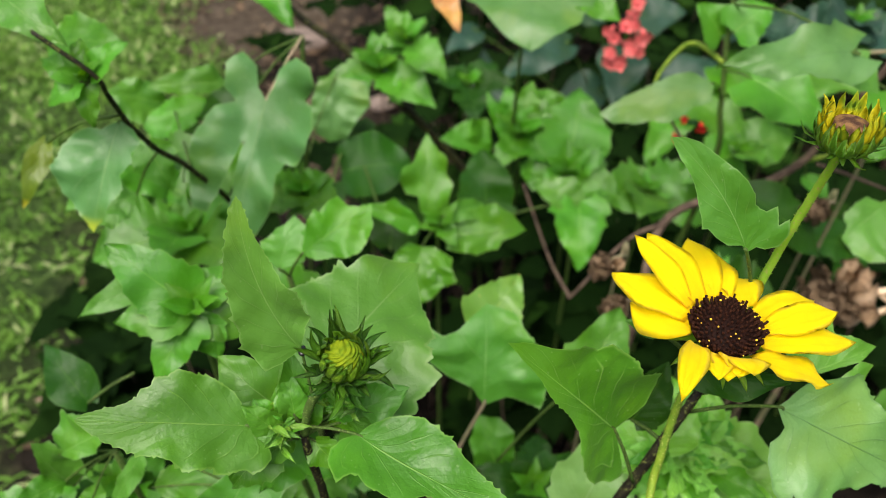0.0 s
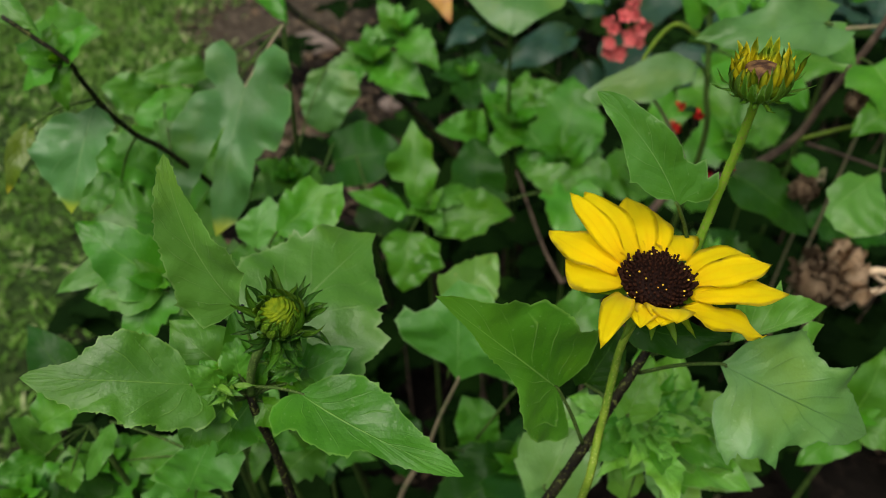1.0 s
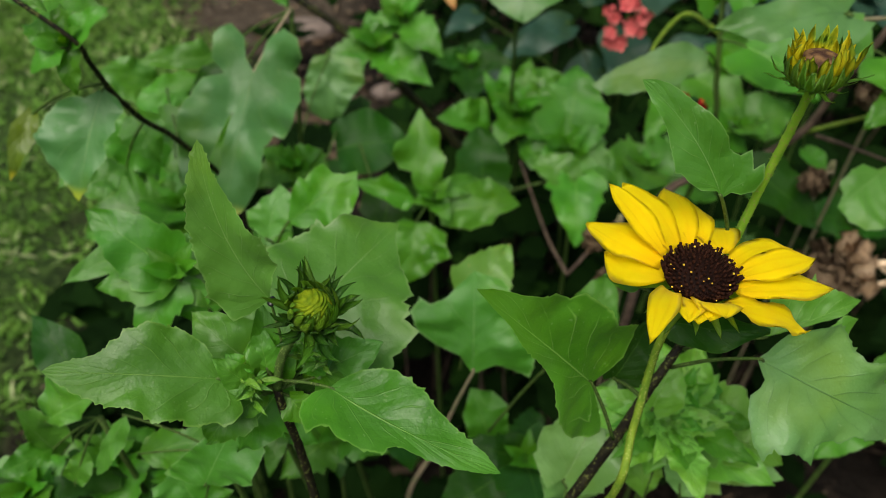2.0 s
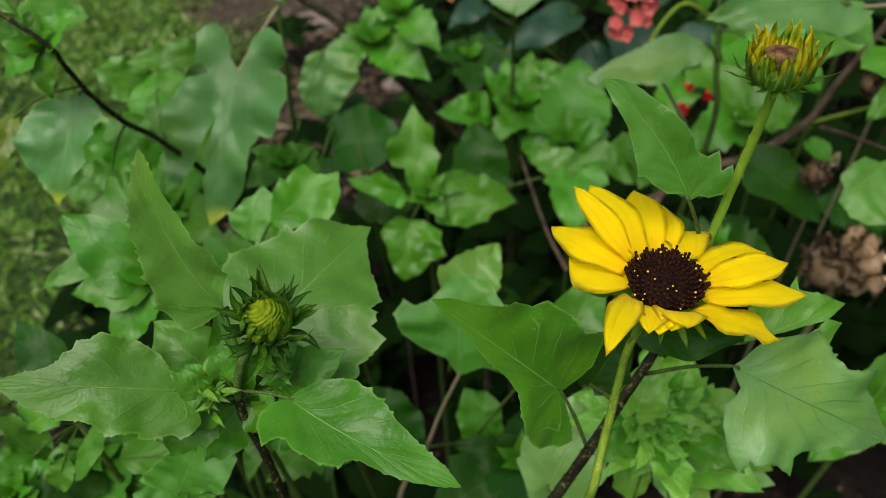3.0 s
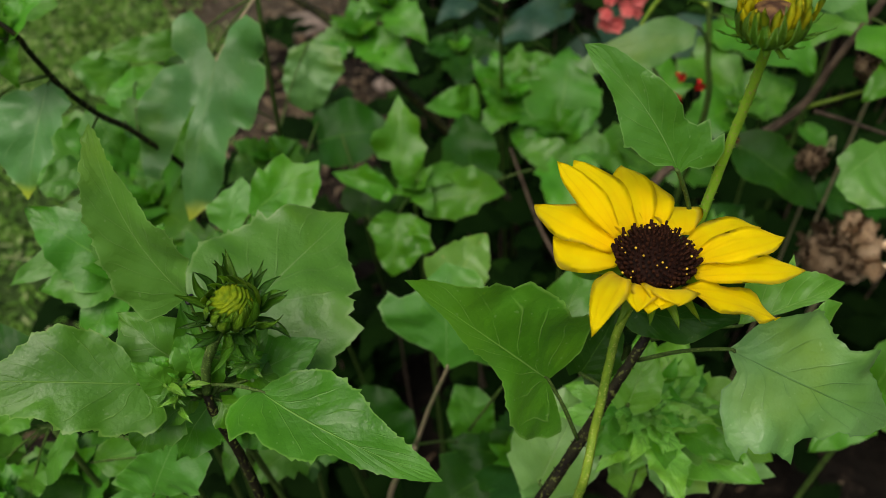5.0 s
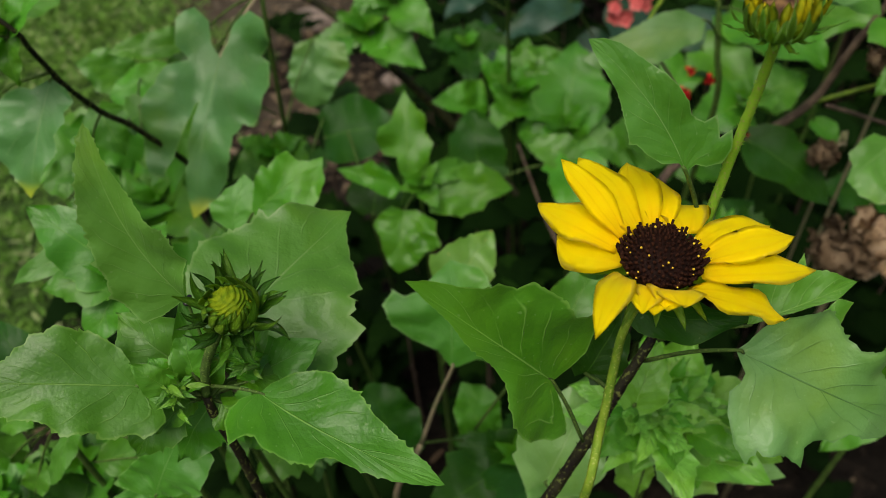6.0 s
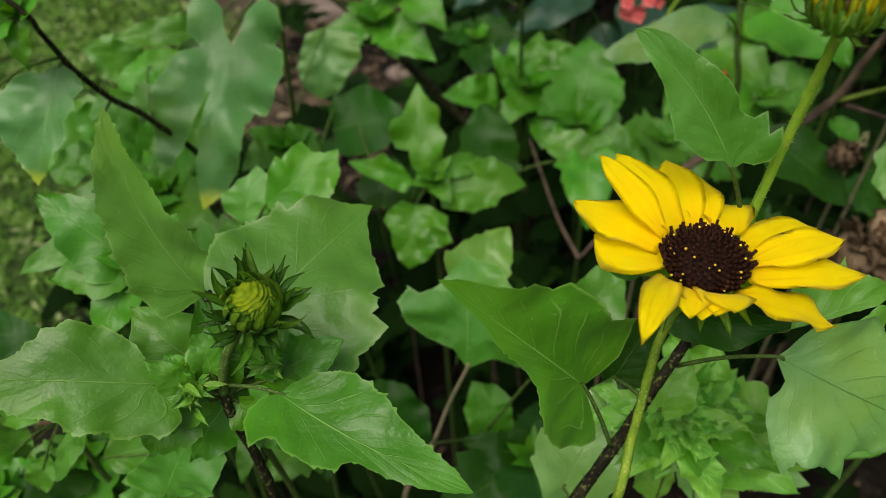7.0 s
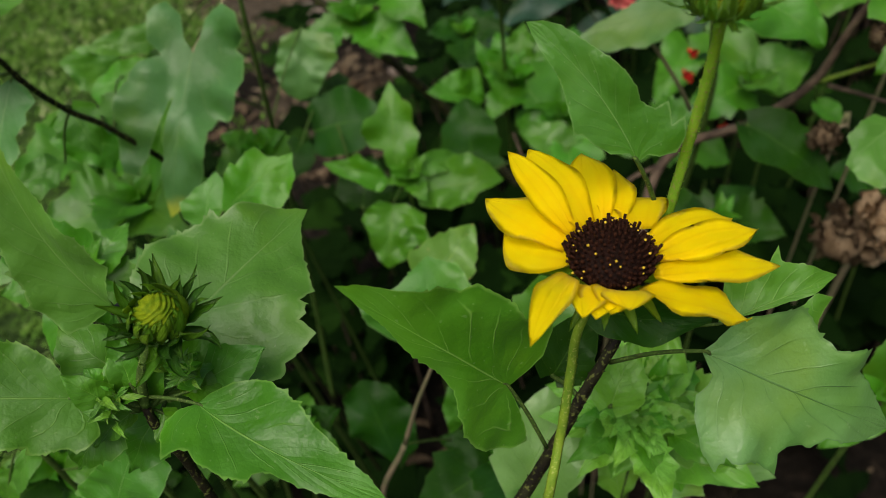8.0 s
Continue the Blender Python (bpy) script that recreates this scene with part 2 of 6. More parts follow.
# For dark-leaved plants, and for sunflower leaves whose shade is put into the colour.
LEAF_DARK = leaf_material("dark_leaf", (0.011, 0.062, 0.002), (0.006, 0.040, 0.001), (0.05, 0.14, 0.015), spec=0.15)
LEAF_TEAL = leaf_material("salvia_leaf", (0.020, 0.058, 0.032), (0.010, 0.036, 0.018), (0.05, 0.10, 0.05), spec=0.25)
LEAF_SPOT = leaf_material("spotted_leaf", (0.090, 0.215, 0.028), (0.052, 0.160, 0.014), (0.17, 0.28, 0.05), spots=0.10)
LEAF_OLIVE = leaf_material("olive_leaf", (0.080, 0.155, 0.007), (0.045, 0.105, 0.005), (0.13, 0.21, 0.012), tip=(0.40, 0.40, 0.012))
LEAF_AUTUMN = leaf_material("turning_leaf", (0.42, 0.27, 0.04), (0.27, 0.10, 0.045), (0.4, 0.3, 0.08), spots=0.12)
BRACT = leaf_material("bract", (0.165, 0.335, 0.020), (0.090, 0.230, 0.012), (0.14, 0.30, 0.04), veins=4.0)
BRACT_DARK = leaf_material("outer_bract", (0.048, 0.150, 0.012), (0.022, 0.090, 0.006), (0.10, 0.22, 0.03), veins=4.0)
BRACT_MID = leaf_material("cup_bract", (0.092, 0.230, 0.014), (0.045, 0.145, 0.008), (0.12, 0.26, 0.03), veins=4.0)
BUD_GREEN = plain_material("bud_green", (0.075, 0.140, 0.004), (0.180, 0.240, 0.007), 300.0, 0.6, spec=0.06)
BUD_YELLOW = plain_material("opening_ray", (0.68, 0.60, 0.012), (0.20, 0.34, 0.02), 160.0, 0.55, 0.3, 0.0005)
STEM_GREEN = plain_material("green_stem", (0.10, 0.19, 0.015), (0.16, 0.25, 0.02), 200.0, 0.6, 0.8, 0.0006, c=(0.26, 0.32, 0.07))
STEM_BRIGHT = plain_material("bright_stem", (0.20, 0.42, 0.025), (0.26, 0.48, 0.035), 200.0, 0.6, 0.8, 0.0006, c=(0.30, 0.36, 0.09))
STEM_MID = plain_material("mottled_stem", (0.055, 0.115, 0.018), (0.040, 0.070, 0.014), 260.0, 0.6, 0.8, 0.0006, c=(0.12, 0.18, 0.04))
STEM_DARK = plain_material("dark_stem", (0.009, 0.007, 0.005), (0.024, 0.024, 0.010), 130.0, 0.6, 0.8, 0.0008, c=(0.11, 0.13, 0.03))
DRY_PALE = plain_material("papery_bract", (0.72, 0.55, 0.36), (0.55, 0.38, 0.22), 90.0, 0.75, 0.6, 0.001, c=(0.24, 0.14, 0.08))
TWIG = plain_material("brown_twig", (0.055, 0.038, 0.028), (0.12, 0.085, 0.06), 120.0, 0.75, 0.8, 0.001)
TWIG_PALE = plain_material("pale_stalk", (0.24, 0.19, 0.12), (0.16, 0.17, 0.08), 150.0, 0.65, 0.6, 0.0006)
DISC_BROWN = plain_material("disc_brown", (0.006, 0.003, 0.002), (0.016, 0.006, 0.004), 700.0, 0.6, 0.6, 0.0004, spec=0.05)
FLORET_TIP = plain_material("floret_tip", (0.008, 0.003, 0.002), (0.034, 0.012, 0.006), 900.0, 0.6, 0.4, 0.0003, spec=0.05)
POLLEN = plain_material("pollen", (0.80, 0.58, 0.05), (0.62, 0.42, 0.03), 900.0, 0.6, 0.3, 0.0003)
BUD_BROWN = plain_material("bud_brown", (0.16, 0.09, 0.035), (0.04, 0.018, 0.010), 500.0, 0.7, 0.8, 0.0006)
DRY = plain_material("dried_bract", (0.112, 0.074, 0.040), (0.20, 0.142, 0.085), 120.0, 0.8, 0.7, 0.001, c=(0.08, 0.04, 0.022))
PINK = plain_material("pink_petal", (0.50, 0.080, 0.080), (0.60, 0.145, 0.135), 90.0, 0.5, 0.3, 0.0006)
RED = plain_material("red_petal", (0.55, 0.02, 0.015), (0.38, 0.012, 0.012), 120.0, 0.5, 0.3, 0.0006)
GALL = plain_material("gall_shell", (0.006, 0.006, 0.007), (0.012, 0.011, 0.012), 300.0, 0.3, 0.2, 0.0003, 0.5)
PETAL = petal_material()
SOIL = soil_material()
GRASS = island_material("grass_blade", (0.042, 0.115, 0.010), (0.125, 0.260, 0.040), (0.34, 0.40, 0.18))
# Near-black greens: the deep shade between the leaves is put into this colour.
UNDER_SHADE = island_material("shaded_under_leaf", (0.003, 0.010, 0.002), (0.006, 0.020, 0.003), (0.016, 0.048, 0.006), 0.9, 0.2, 0.03)
LITTER = island_material("leaf_litter", (0.058, 0.043, 0.026), (0.115, 0.088, 0.056), (0.22, 0.175, 0.12), 0.85, 0.05)
STONE = plain_material("pale_stone", (0.22, 0.175, 0.145), (0.14, 0.11, 0.09), 40.0, 0.85, 0.6, 0.003)


# ---- building blocks ----
def part(name, bm, material, parent=None, label="", smooth=True):
    me = bpy.data.meshes.new(name)
    bm.to_mesh(me)
    bm.free()
    me.materials.append(material)
    if smooth:
        me.polygons.foreach_set("use_smooth", [True] * len(me.polygons))
    ob = new(name, me)
    if parent:
        ob.parent = parent
        ob.matrix_parent_inverse = parent.matrix_world.inverted()
    return tagged(ob, label)


def thing(name, at, label, category, group="", kind=""):
    ob = new(name)
    ob.matrix_world = Matrix.Translation(at)
    ob.empty_display_size = 0.02
    return tagged(ob, label, category, group, kind)


def bend(points, n):
    """A smooth line of n steps through the points."""
    p = [Vector(q) for q in points]
    p = [2 * p[0] - p[1]] + p + [2 * p[-1] - p[-2]]
    out = []
    for k in range(n + 1):
        t = k / n * (len(p) - 3)
        i = min(int(t), len(p) - 4)
        t -= i
        a, b, c, d = p[i:i + 4]
        out.append(0.5 * (2 * b + (c - a) * t + (2 * a - 5 * b + 4 * c - d) * t * t + (3 * b - a - 3 * c + d) * t ** 3))
    return out


def add_tube(bm, points, r0, r1, n=24, sides=8, rough=0.0, rng=random):
    line = bend(points, n)
    rings, side = [], Vector((0.31, 0.9, 0.2))
    for k, c in enumerate(line):
        d = (line[min(k + 1, n)] - line[max(k - 1, 0)]).normalized()
        side = (side - side.dot(d) * d).normalized()
        other = d.cross(side)
        r = r0 + (r1 - r0) * k / n
        rings.append([bm.verts.new(c + r * (1 + rough * rng.uniform(-1, 1)) * (math.cos(a) * side + math.sin(a) * other)) for a in [math.tau * j / sides for j in range(sides)]])
    for a, b in zip(rings, rings[1:]):
        for j in range(sides):
            bm.faces.new((a[j], a[(j + 1) % sides], b[(j + 1) % sides], b[j]))
    bm.faces.new(rings[0][::-1])
    bm.faces.new(rings[-1])


def tube(name, points, r0, r1, material, parent, n=24, rough=0.06, sides=8, hairs=0, label=""):
    bm = bmesh.new()
    rng = random.Random(len(scene.objects))
    add_tube(bm, points, r0, r1, n, sides, rough, rng)
    if hairs:
        line = bend(points, 60)
        for _ in range(hairs):
            k = rng.randrange(60)
            d = (line[k + 1] - line[k]).normalized()
            o = Vector((rng.gauss(0, 1), rng.gauss(0, 1), rng.gauss(0, 1)))
            o = (o - o.dot(d) * d).normalized()
            r = r0 + (r1 - r0) * k / 60
            c = line[k].lerp(line[k + 1], rng.random()) + o * r * 0.9
            w, tip = d * r * 0.14, c + o * r * rng.uniform(0.25, 0.55) + d * r * 0.2
            s = d.cross(o) * r * 0.14
            v = [bm.verts.new(c + w), bm.verts.new(c - w + s), bm.verts.new(c - w - s), bm.verts.new(tip)]
            for q in ((0, 1, 3), (1, 2, 3), (2, 0, 3)):
                bm.faces.new([v[j] for j in q])
    return part(name, bm, material, parent, label)


def outline(shape, s):
    """Half width, against the greatest, at the share s of the length."""
    if shape == "delta":
        q = (s - 0.14) / 0.86
        return 0.62 + 0.38 * math.sin(s / 0.14 * math.pi / 2) if s < 0.14 else (1 - q) ** 0.85 * (1 + 0.45 * q) + 0.004
    if shape == "ovate":
        q = (s - 0.3) / 0.7
        return 0.30 + 0.70 * math.sin(s / 0.3 * math.pi / 2) ** 0.8 if s < 0.3 else (1 - q ** 1.45) ** 1.05 + 0.004
    if shape == "round":
        return max(0.02, math.sin(math.pi * (0.1 + 0.9 * s) ** 0.85)) ** 0.6
    if shape == "lance":
        return max(0.02, math.sin(math.pi * s ** 0.75)) ** 0.9 + 0.01
    if shape == "bract":
        return (0.75 + 0.5 * s) if s < 0.25 else max(0.015, 0.93 * (1 - (s - 0.25) / 0.75) ** 0.8)
    if shape == "petal":
        return (0.30 + 0.70 * math.sin(min(s / 0.55, 1) * math.pi / 2)) if s < 0.55 else max(0.02, (1 - ((s - 0.55) / 0.45) ** 1.6) ** 0.95)
    return 1 - s


def rim_line(corners, n, rng, fray=1.0):
    """One side of a leaf's outline, from stalk to tip: n + 1 even steps along the corners, slightly frayed."""
    pts = [Vector(c) for c in corners]
    run = [0.0]
    for a, b in zip(pts, pts[1:]):
        run.append(run[-1] + (b - a).length)
    spots = [run[-1] * k / n for k in range(n + 1)]
    for c in run[1:-1]:
        k = min(range(1, n), key=lambda q: abs(spots[q] - c))
        spots[k] = c
    out, i = [], 0
    for k, t in enumerate(spots):
        while i < len(pts) - 2 and run[i + 1] < t:
            i += 1
        p = pts[i].lerp(pts[i + 1], (t - run[i]) / max(run[i + 1] - run[i], 1e-6))
        f = 0.014 * fray * math.sin(k / n * math.pi) ** 0.5 * rng.choice((-0.5, -0.2, 0.0, 0.0, 0.0, 0.2, 0.4, 1.2))
        out.append((p.x + 0.6 * f, p.y + (f if p.y > 0 else -f)))
    return out


def edged_blade(bm, base, tip, up, edge, fold=0.1, arch=0.05, wave=0.015, pucker=0.012, side=0.0, curl=0.0, seed=0, fray=1.0, crumple=1.0, fine=1.0):
    """A leaf whose two halves each follow an outline given in leaf lengths, from stalk to tip."""
    rng = random.Random(seed * 7919 + 13)
    base, tip, up = Vector(base), Vector(tip), Vector(up)
    length = (tip - base).length
    y = (tip - base) / length
    z = (up - up.dot(y) * y).normalized()
    x = y.cross(z)
    ph = rng.uniform(0, 6.28)
    uvl = bm.loops.layers.uv.verify()
    left, right = [rim_line(c, int(90 * fine), rng, fray) for c in edge]
    rows = int(42 * fine)
    loop = left + right[-2:0:-1]
    flat = [Vector(p) for p in loop]
    edges = [(k, (k + 1) % len(loop)) for k in range(len(loop))]

    def reach(s, rim):
        return max([abs(p[1]) for p in rim if abs(p[0] - s) < 0.045] or [0.02]) + 0.004

    for k in range(1, rows):
        s = k / rows
        flat.append(Vector((s, 0.0)))
        for g, rim in ((-1, left), (1, right)):
            w = 0.03
            while w < reach(s, rim) - 0.02:
                flat.append(Vector((s + rng.uniform(-0.008, 0.008), g * (w + rng.uniform(-0.006, 0.006)))))
                w += 0.028 / fine
    low = min(p[0] for p in loop)
    for g, rim in ((-1, left), (1, right)):
        s = low + 0.02
        while s < 0.0:
            w = 0.02
            while w < reach(s, rim):
                flat.append(Vector((s, g * w)))
                w += 0.035 / fine
            s += 0.03 / fine
    pts, _, tris, _, _, _ = delaunay_2d_cdt(flat, edges, [], 1, 1e-5)
    verts, uvs = [], []
    for p in pts:
        s, w = p.x, p.y
        g = 1 if w > 0 else -1
        near = min(math.hypot(q[0] - s, q[1] - w) for q in (right if w > 0 else left))
        u = abs(w) / (abs(w) + max(near - 0.004, 0.0) + 1e-6)
        q = Vector((s * 7, w * 7, ph))
        lz = fold * abs(w) + 4 * arch * s * (1 - s) - curl * max(0, s - 0.55) ** 2 * 4
        lz += pucker * math.sin(ph + s * 14 + w * 5) * math.cos(w * 9 + ph * 2) * min(1, abs(w) * 8)
        lz += wave * (math.sin(ph + s * 15 + 2 * g) + 0.6 * math.sin(ph * 2 + s * 33 + g)) * min(1, abs(w) * 4) ** 2 * u
        lz += crumple * (0.042 * noise.noise(q * 0.62) + 0.004 * noise.noise(q * 2.2)) * min(1, abs(w) * 10)
        lz += 0.0012 * crumple * math.cos((s - 0.34 * u ** 0.85) * 37.7 + 3.14) * min(1, abs(w) * 8) * (1 - u ** 4)
        verts.append(bm.verts.new(base + (x * (w + side * s * (1 - s) * 4) + y * s + z * lz) * length))
        uvs.append((0.5 + 0.5 * g * u, max(0.0, s)))
    for t in tris:
        fc = bm.faces.new([verts[q] for q in t])
        for lp, q in zip(fc.loops, t):
            lp[uvl].uv = uvs[q]
    for v in [v for v in verts if not v.link_faces]:
        bm.verts.remove(v)


def blade(bm, base, tip, width, up, shape="delta", teeth=6, tooth=0.12, cordate=0.10, fold=0.18, arch=0.10, wave=0.03, side=0.0,
          twist=0.0, seed=0, half=4, rows=0, curl=0.0, pucker=0.020, skew=(1.0, 1.0)):
    """A leaf or petal from base to tip, facing up: toothed outline, folded midrib, arched, waved."""
    rng = random.Random(seed * 7919 + 13)
    base, tip, up = Vector(base), Vector(tip), Vector(up)
    length = (tip - base).length
    y = (tip - base) / length
    z = (up - up.dot(y) * y).normalized()
    x = y.cross(z)
    stations = [0.0]
    cuts = [0.0]
    for k in range(teeth):
        cuts.append(cuts[-1] + rng.uniform(0.55, 1.45))
    cuts = [c / cuts[-1] for c in cuts] if teeth else cuts
    if teeth:
        for a, b in zip(cuts, cuts[1:]):
            stations += [a + 0.25 * (b - a), a + 0.5 * (b - a), a + 0.7 * (b - a), a + 0.82 * (b - a), b]
        stations += [1 - 0.5 / teeth, 1 - 0.1 / teeth]
        stations = sorted(set(stations))
    else:
        rows = rows or 14
        stations = [k / rows for k in range(rows + 1)]
    amp = {(k, g): rng.choice((0.1, 0.5, 0.9, 1.5)) * rng.uniform(0.8, 1.2) for k in range(max(teeth, 1) + 1) for g in (-1, 1)}
    shift = {g: rng.uniform(-0.03, 0.03) for g in (-1, 1)}
    ph = rng.uniform(0, 6.28)
    uvl = bm.loops.layers.uv.verify()
    grid = []
    for s in stations:
        row = []
        for j in range(-half, half + 1):
            g = 1 if j > 0 else -1
            u = j / half
            f = outline(shape, min(max(s + shift[g] * s * (1 - s), 0), 1))
            if teeth and s < 0.93:
                k = max(i for i in range(teeth) if cuts[i] <= s + 1e-6)
                q = (s - cuts[k]) / (cuts[k + 1] - cuts[k])
                saw = (q / 0.82) ** 1.6 if q < 0.82 else (1 - q) / 0.18
                f *= 1 + 1.15 * tooth * amp[(k, g)] * (saw - 0.45) * (1.35 - 1.0 * s)
            if teeth:
                f *= 1 + 0.015 * math.sin(ph * 3 + s * 37 + g) + 0.03 * math.sin(ph + s * 9 + 2 * g)
            lx = u * f * width / 2 * skew[0 if g < 0 else 1]
            ly = length * s - cordate * length * abs(u) ** 1.5 * (1 - s) ** 3
            lz = fold * abs(lx) + 4 * arch * length * s * (1 - s) - curl * length * max(0, s - 0.55) ** 2 * 4
            lz += pucker * length * math.sin(ph + s * 14 + u) * math.cos(u * 2.6 + ph * 2)
            lz += wave * length * 1.5 * math.sin(ph + s * 13 + (2 if g > 0 else 0)) * u * u
            if teeth and half > 2:
                lz += length * 0.030 * noise.noise(Vector((lx / length * 5, s * 5, ph))) * min(1, abs(u) * 3)
            bowed = side * length * s * (1 - s) * 4
            a = twist * s
            row.append((bm.verts.new(base + x * (lx * math.cos(a) + bowed) + y * ly + z * (lz + lx * math.sin(a))), (u + 1) / 2, s))
        grid.append(row)
    for r0, r1 in zip(grid, grid[1:]):
        for j in range(2 * half):
            quad = (r0[j], r0[j + 1], r1[j + 1], r1[j])
            fc = bm.faces.new([q[0] for q in quad])
            for loop, q in zip(fc.loops, quad):
                loop[uvl].uv = (q[1], q[2])


FACING = (0.0, -0.55, 0.85)


def leaf(plant, base, tip, width, material=None, up=FACING, stalk=None, stalk_r=0.0006, stalk_mat=None, label="", **shape):
    bm = bmesh.new()
    shape.setdefault("seed", len(scene.objects))
    if "edge" in shape:
        edged_blade(bm, base, tip, up, **shape)
    else:
        blade(bm, base, tip, width, up, **shape)
    ob = part("leaf", bm, material or LEAF, plant, label)
    if stalk:
        b, s = Vector(base), Vector(stalk)
        into = b + (Vector(tip) - b) * 0.04
        sag = (b + s) / 2 + Vector((0, 0, 0.06 * (b - s).length))
        tube("petiole", [s, sag, b, into], stalk_r * 1.25, stalk_r * 0.8, stalk_mat or STEM_MID, plant, n=12, sides=6)
    return ob


def rosette(plant, centre, tips, material, size=1.0, width=0.55, **shape):
    """A leafy shoot: leaves spread from one growing point, small ones at its heart."""
    c = Vector(centre)
    for k, tip in enumerate(tips):
        t = Vector(tip)
        d = t - c
        form = dict(shape)
        form.setdefault("shape", "ovate" if k % 3 else "delta")
        leaf(plant, c + d * 0.12, t, d.length * width * (1.32 if k % 3 else 1.18), material[k % len(material)] if isinstance(material, tuple) else material, stalk=c - Vector((0, 0, 0.004)), **form)
    rng = random.Random(len(scene.objects))
    for k in range(5):
        a = k * 2.4 + rng.random()
        d = Vector((math.cos(a), math.sin(a) - 0.3, 0.9)).normalized() * 0.014 * size
        leaf(plant, c, c + d, 0.006 * size, LEAF_YOUNG, teeth=0, rows=6, half=2, shape="lance", fold=0.5)


# ---- ground: lawn, bed of soil, litter ----
def ground_height(x, y):
    return 0.010 * noise.noise(Vector((x * 3, y * 3, 0))) + 0.004 * noise.noise(Vector((x * 14, y * 14, 3)))


def lawn_edge(y):
    """The x at which the lawn gives way to the bed."""
    return -0.42 - 0.06 * (y - 0.45) + 0.03 * math.sin(y * 7.0)


bm = bmesh.new()
xs = [-40, -12, -4, -2] + [-1.6 + 0.04 * k for k in range(76)] + [2, 4, 12, 40]
ys = [-40, -12, -4, -1.5] + [-0.8 + 0.04 * k for k in range(76)] + [3, 5, 12, 40]
gv = [[bm.verts.new((x, y, ground_height(x, y))) for x in xs] for y in ys]
for r0, r1 in zip(gv, gv[1:]):
    for j in range(len(xs) - 1):
        bm.faces.new((r0[j], r0[j + 1], r1[j + 1], r1[j]))
tagged(part("ground", bm, SOIL), "dark brown garden soil with bare patches", "ground", kind="structure")


def scatter_grass():
    rng = random.Random(5)
    verts, faces = [], []
    for _ in range(150000):
        x, y = rng.uniform(-1.7, 0.25), rng.uniform(0.0, 2.1)
        if noise.noise(Vector((x * 26, y * 26, 7))) + 0.5 * noise.noise(Vector((x * 70, y * 70, 2))) < -0.12 and rng.random() < 0.85:
            continue
        over = x - lawn_edge(y)
        if over > -0.45 and y < 1.25 and noise.noise(Vector((x * 18, y * 18, 11))) < 0.10 and rng.random() < 0.8:
            continue
        if over > 0 and rng.random() > math.exp(-over * 26):
            continue
        if over > -0.06 and rng.random() < 0.3:
            continue
        bare = math.hypot((x - -0.411) / 1.5, y - 1.577)
        if bare < 0.17 and rng.random() > (bare / 0.17) ** 3:
            continue
        if rng.random() > min(1, (x + 1.7) / 0.5) * min(1, (2.1 - y) / 0.4) * min(1, y / 0.3):
            continue
        z = ground_height(x, y) - 0.003
        h, w = rng.uniform(0.008, 0.024), rng.uniform(0.0011, 0.0034)
        a, lean = rng.uniform(0, 6.28), rng.uniform(0.2, 1.6)
        dx, dy = math.cos(a), math.sin(a)
        k = len(verts)
        for s, ww in ((0, 0.8), (0.45, 1.0), (0.8, 0.7)):
            o = h * lean * s * s
            for g in (-1, 1):
                verts.append((x + dx * o - dy * w * ww * g, y + dy * o + dx * w * ww * g, z + h * (s - 0.28 * lean * s * s)))
        verts.append((x + dx * h * lean, y + dy * h * lean, z + h * (1 - 0.32 * lean)))
        faces += [(k, k + 1, k + 3, k + 2), (k + 2, k + 3, k + 5, k + 4), (k + 4, k + 5, k + 6)]
    me = bpy.data.meshes.new("lawn_grass")
    me.from_pydata(verts, [], faces)
    me.materials.append(GRASS)
    tagged(new("lawn_grass", me), "short green lawn grass with some yellowed blades", "grass", kind="stuff")


scatter_grass()


def scatter_litter():
    rng = random.Random(8)
    bm = bmesh.new()
    for _ in range(2400):
        x, y = rng.uniform(-0.8, 0.9), rng.uniform(0.15, 1.9)
        if x < lawn_edge(y) - 0.06 and math.hypot((x - -0.411) / 1.5, y - 1.577) > 0.15 or y < 0.85 and rng.random() < 0.7:
            continue
        z = ground_height(x, y) + rng.uniform(0.002, 0.012)
        a, s = rng.uniform(0, 6.28), rng.uniform(0.010, 0.034)
        d = Vector((math.cos(a), math.sin(a), rng.uniform(-0.25, 0.25))) * s
        b = Vector((x, y, z))
        blade(bm, b, b + d, s * rng.uniform(0.2, 0.6), (rng.uniform(-0.4, 0.4), rng.uniform(-0.4, 0.4), 1), shape="lance", teeth=0, rows=4,
              half=1, arch=rng.uniform(-0.1, 0.2), fold=0.4, cordate=0, seed=rng.randrange(9999))
    for _ in range(170):
        x, y = rng.gauss(-0.235, 0.075), rng.gauss(1.12, 0.09)
        a, s = rng.uniform(0, 6.28), rng.uniform(0.012, 0.045)
        b = Vector((x, y, ground_height(x, y) + rng.uniform(0.002, 0.02)))
        blade(bm, b, b + Vector((math.cos(a), math.sin(a), rng.uniform(-0.2, 0.4))) * s, s * rng.uniform(0.12, 0.5), (rng.uniform(-0.4, 0.4), rng.uniform(-0.4, 0.4), 1), shape="lance", teeth=0, rows=4,
              half=1, arch=rng.uniform(-0.1, 0.2), fold=0.4, cordate=0, seed=rng.randrange(9999))
    tagged(part("leaf_litter", bm, LITTER), "dry brown leaf litter and chips on bare soil", "litter", kind="stuff")


scatter_litter()


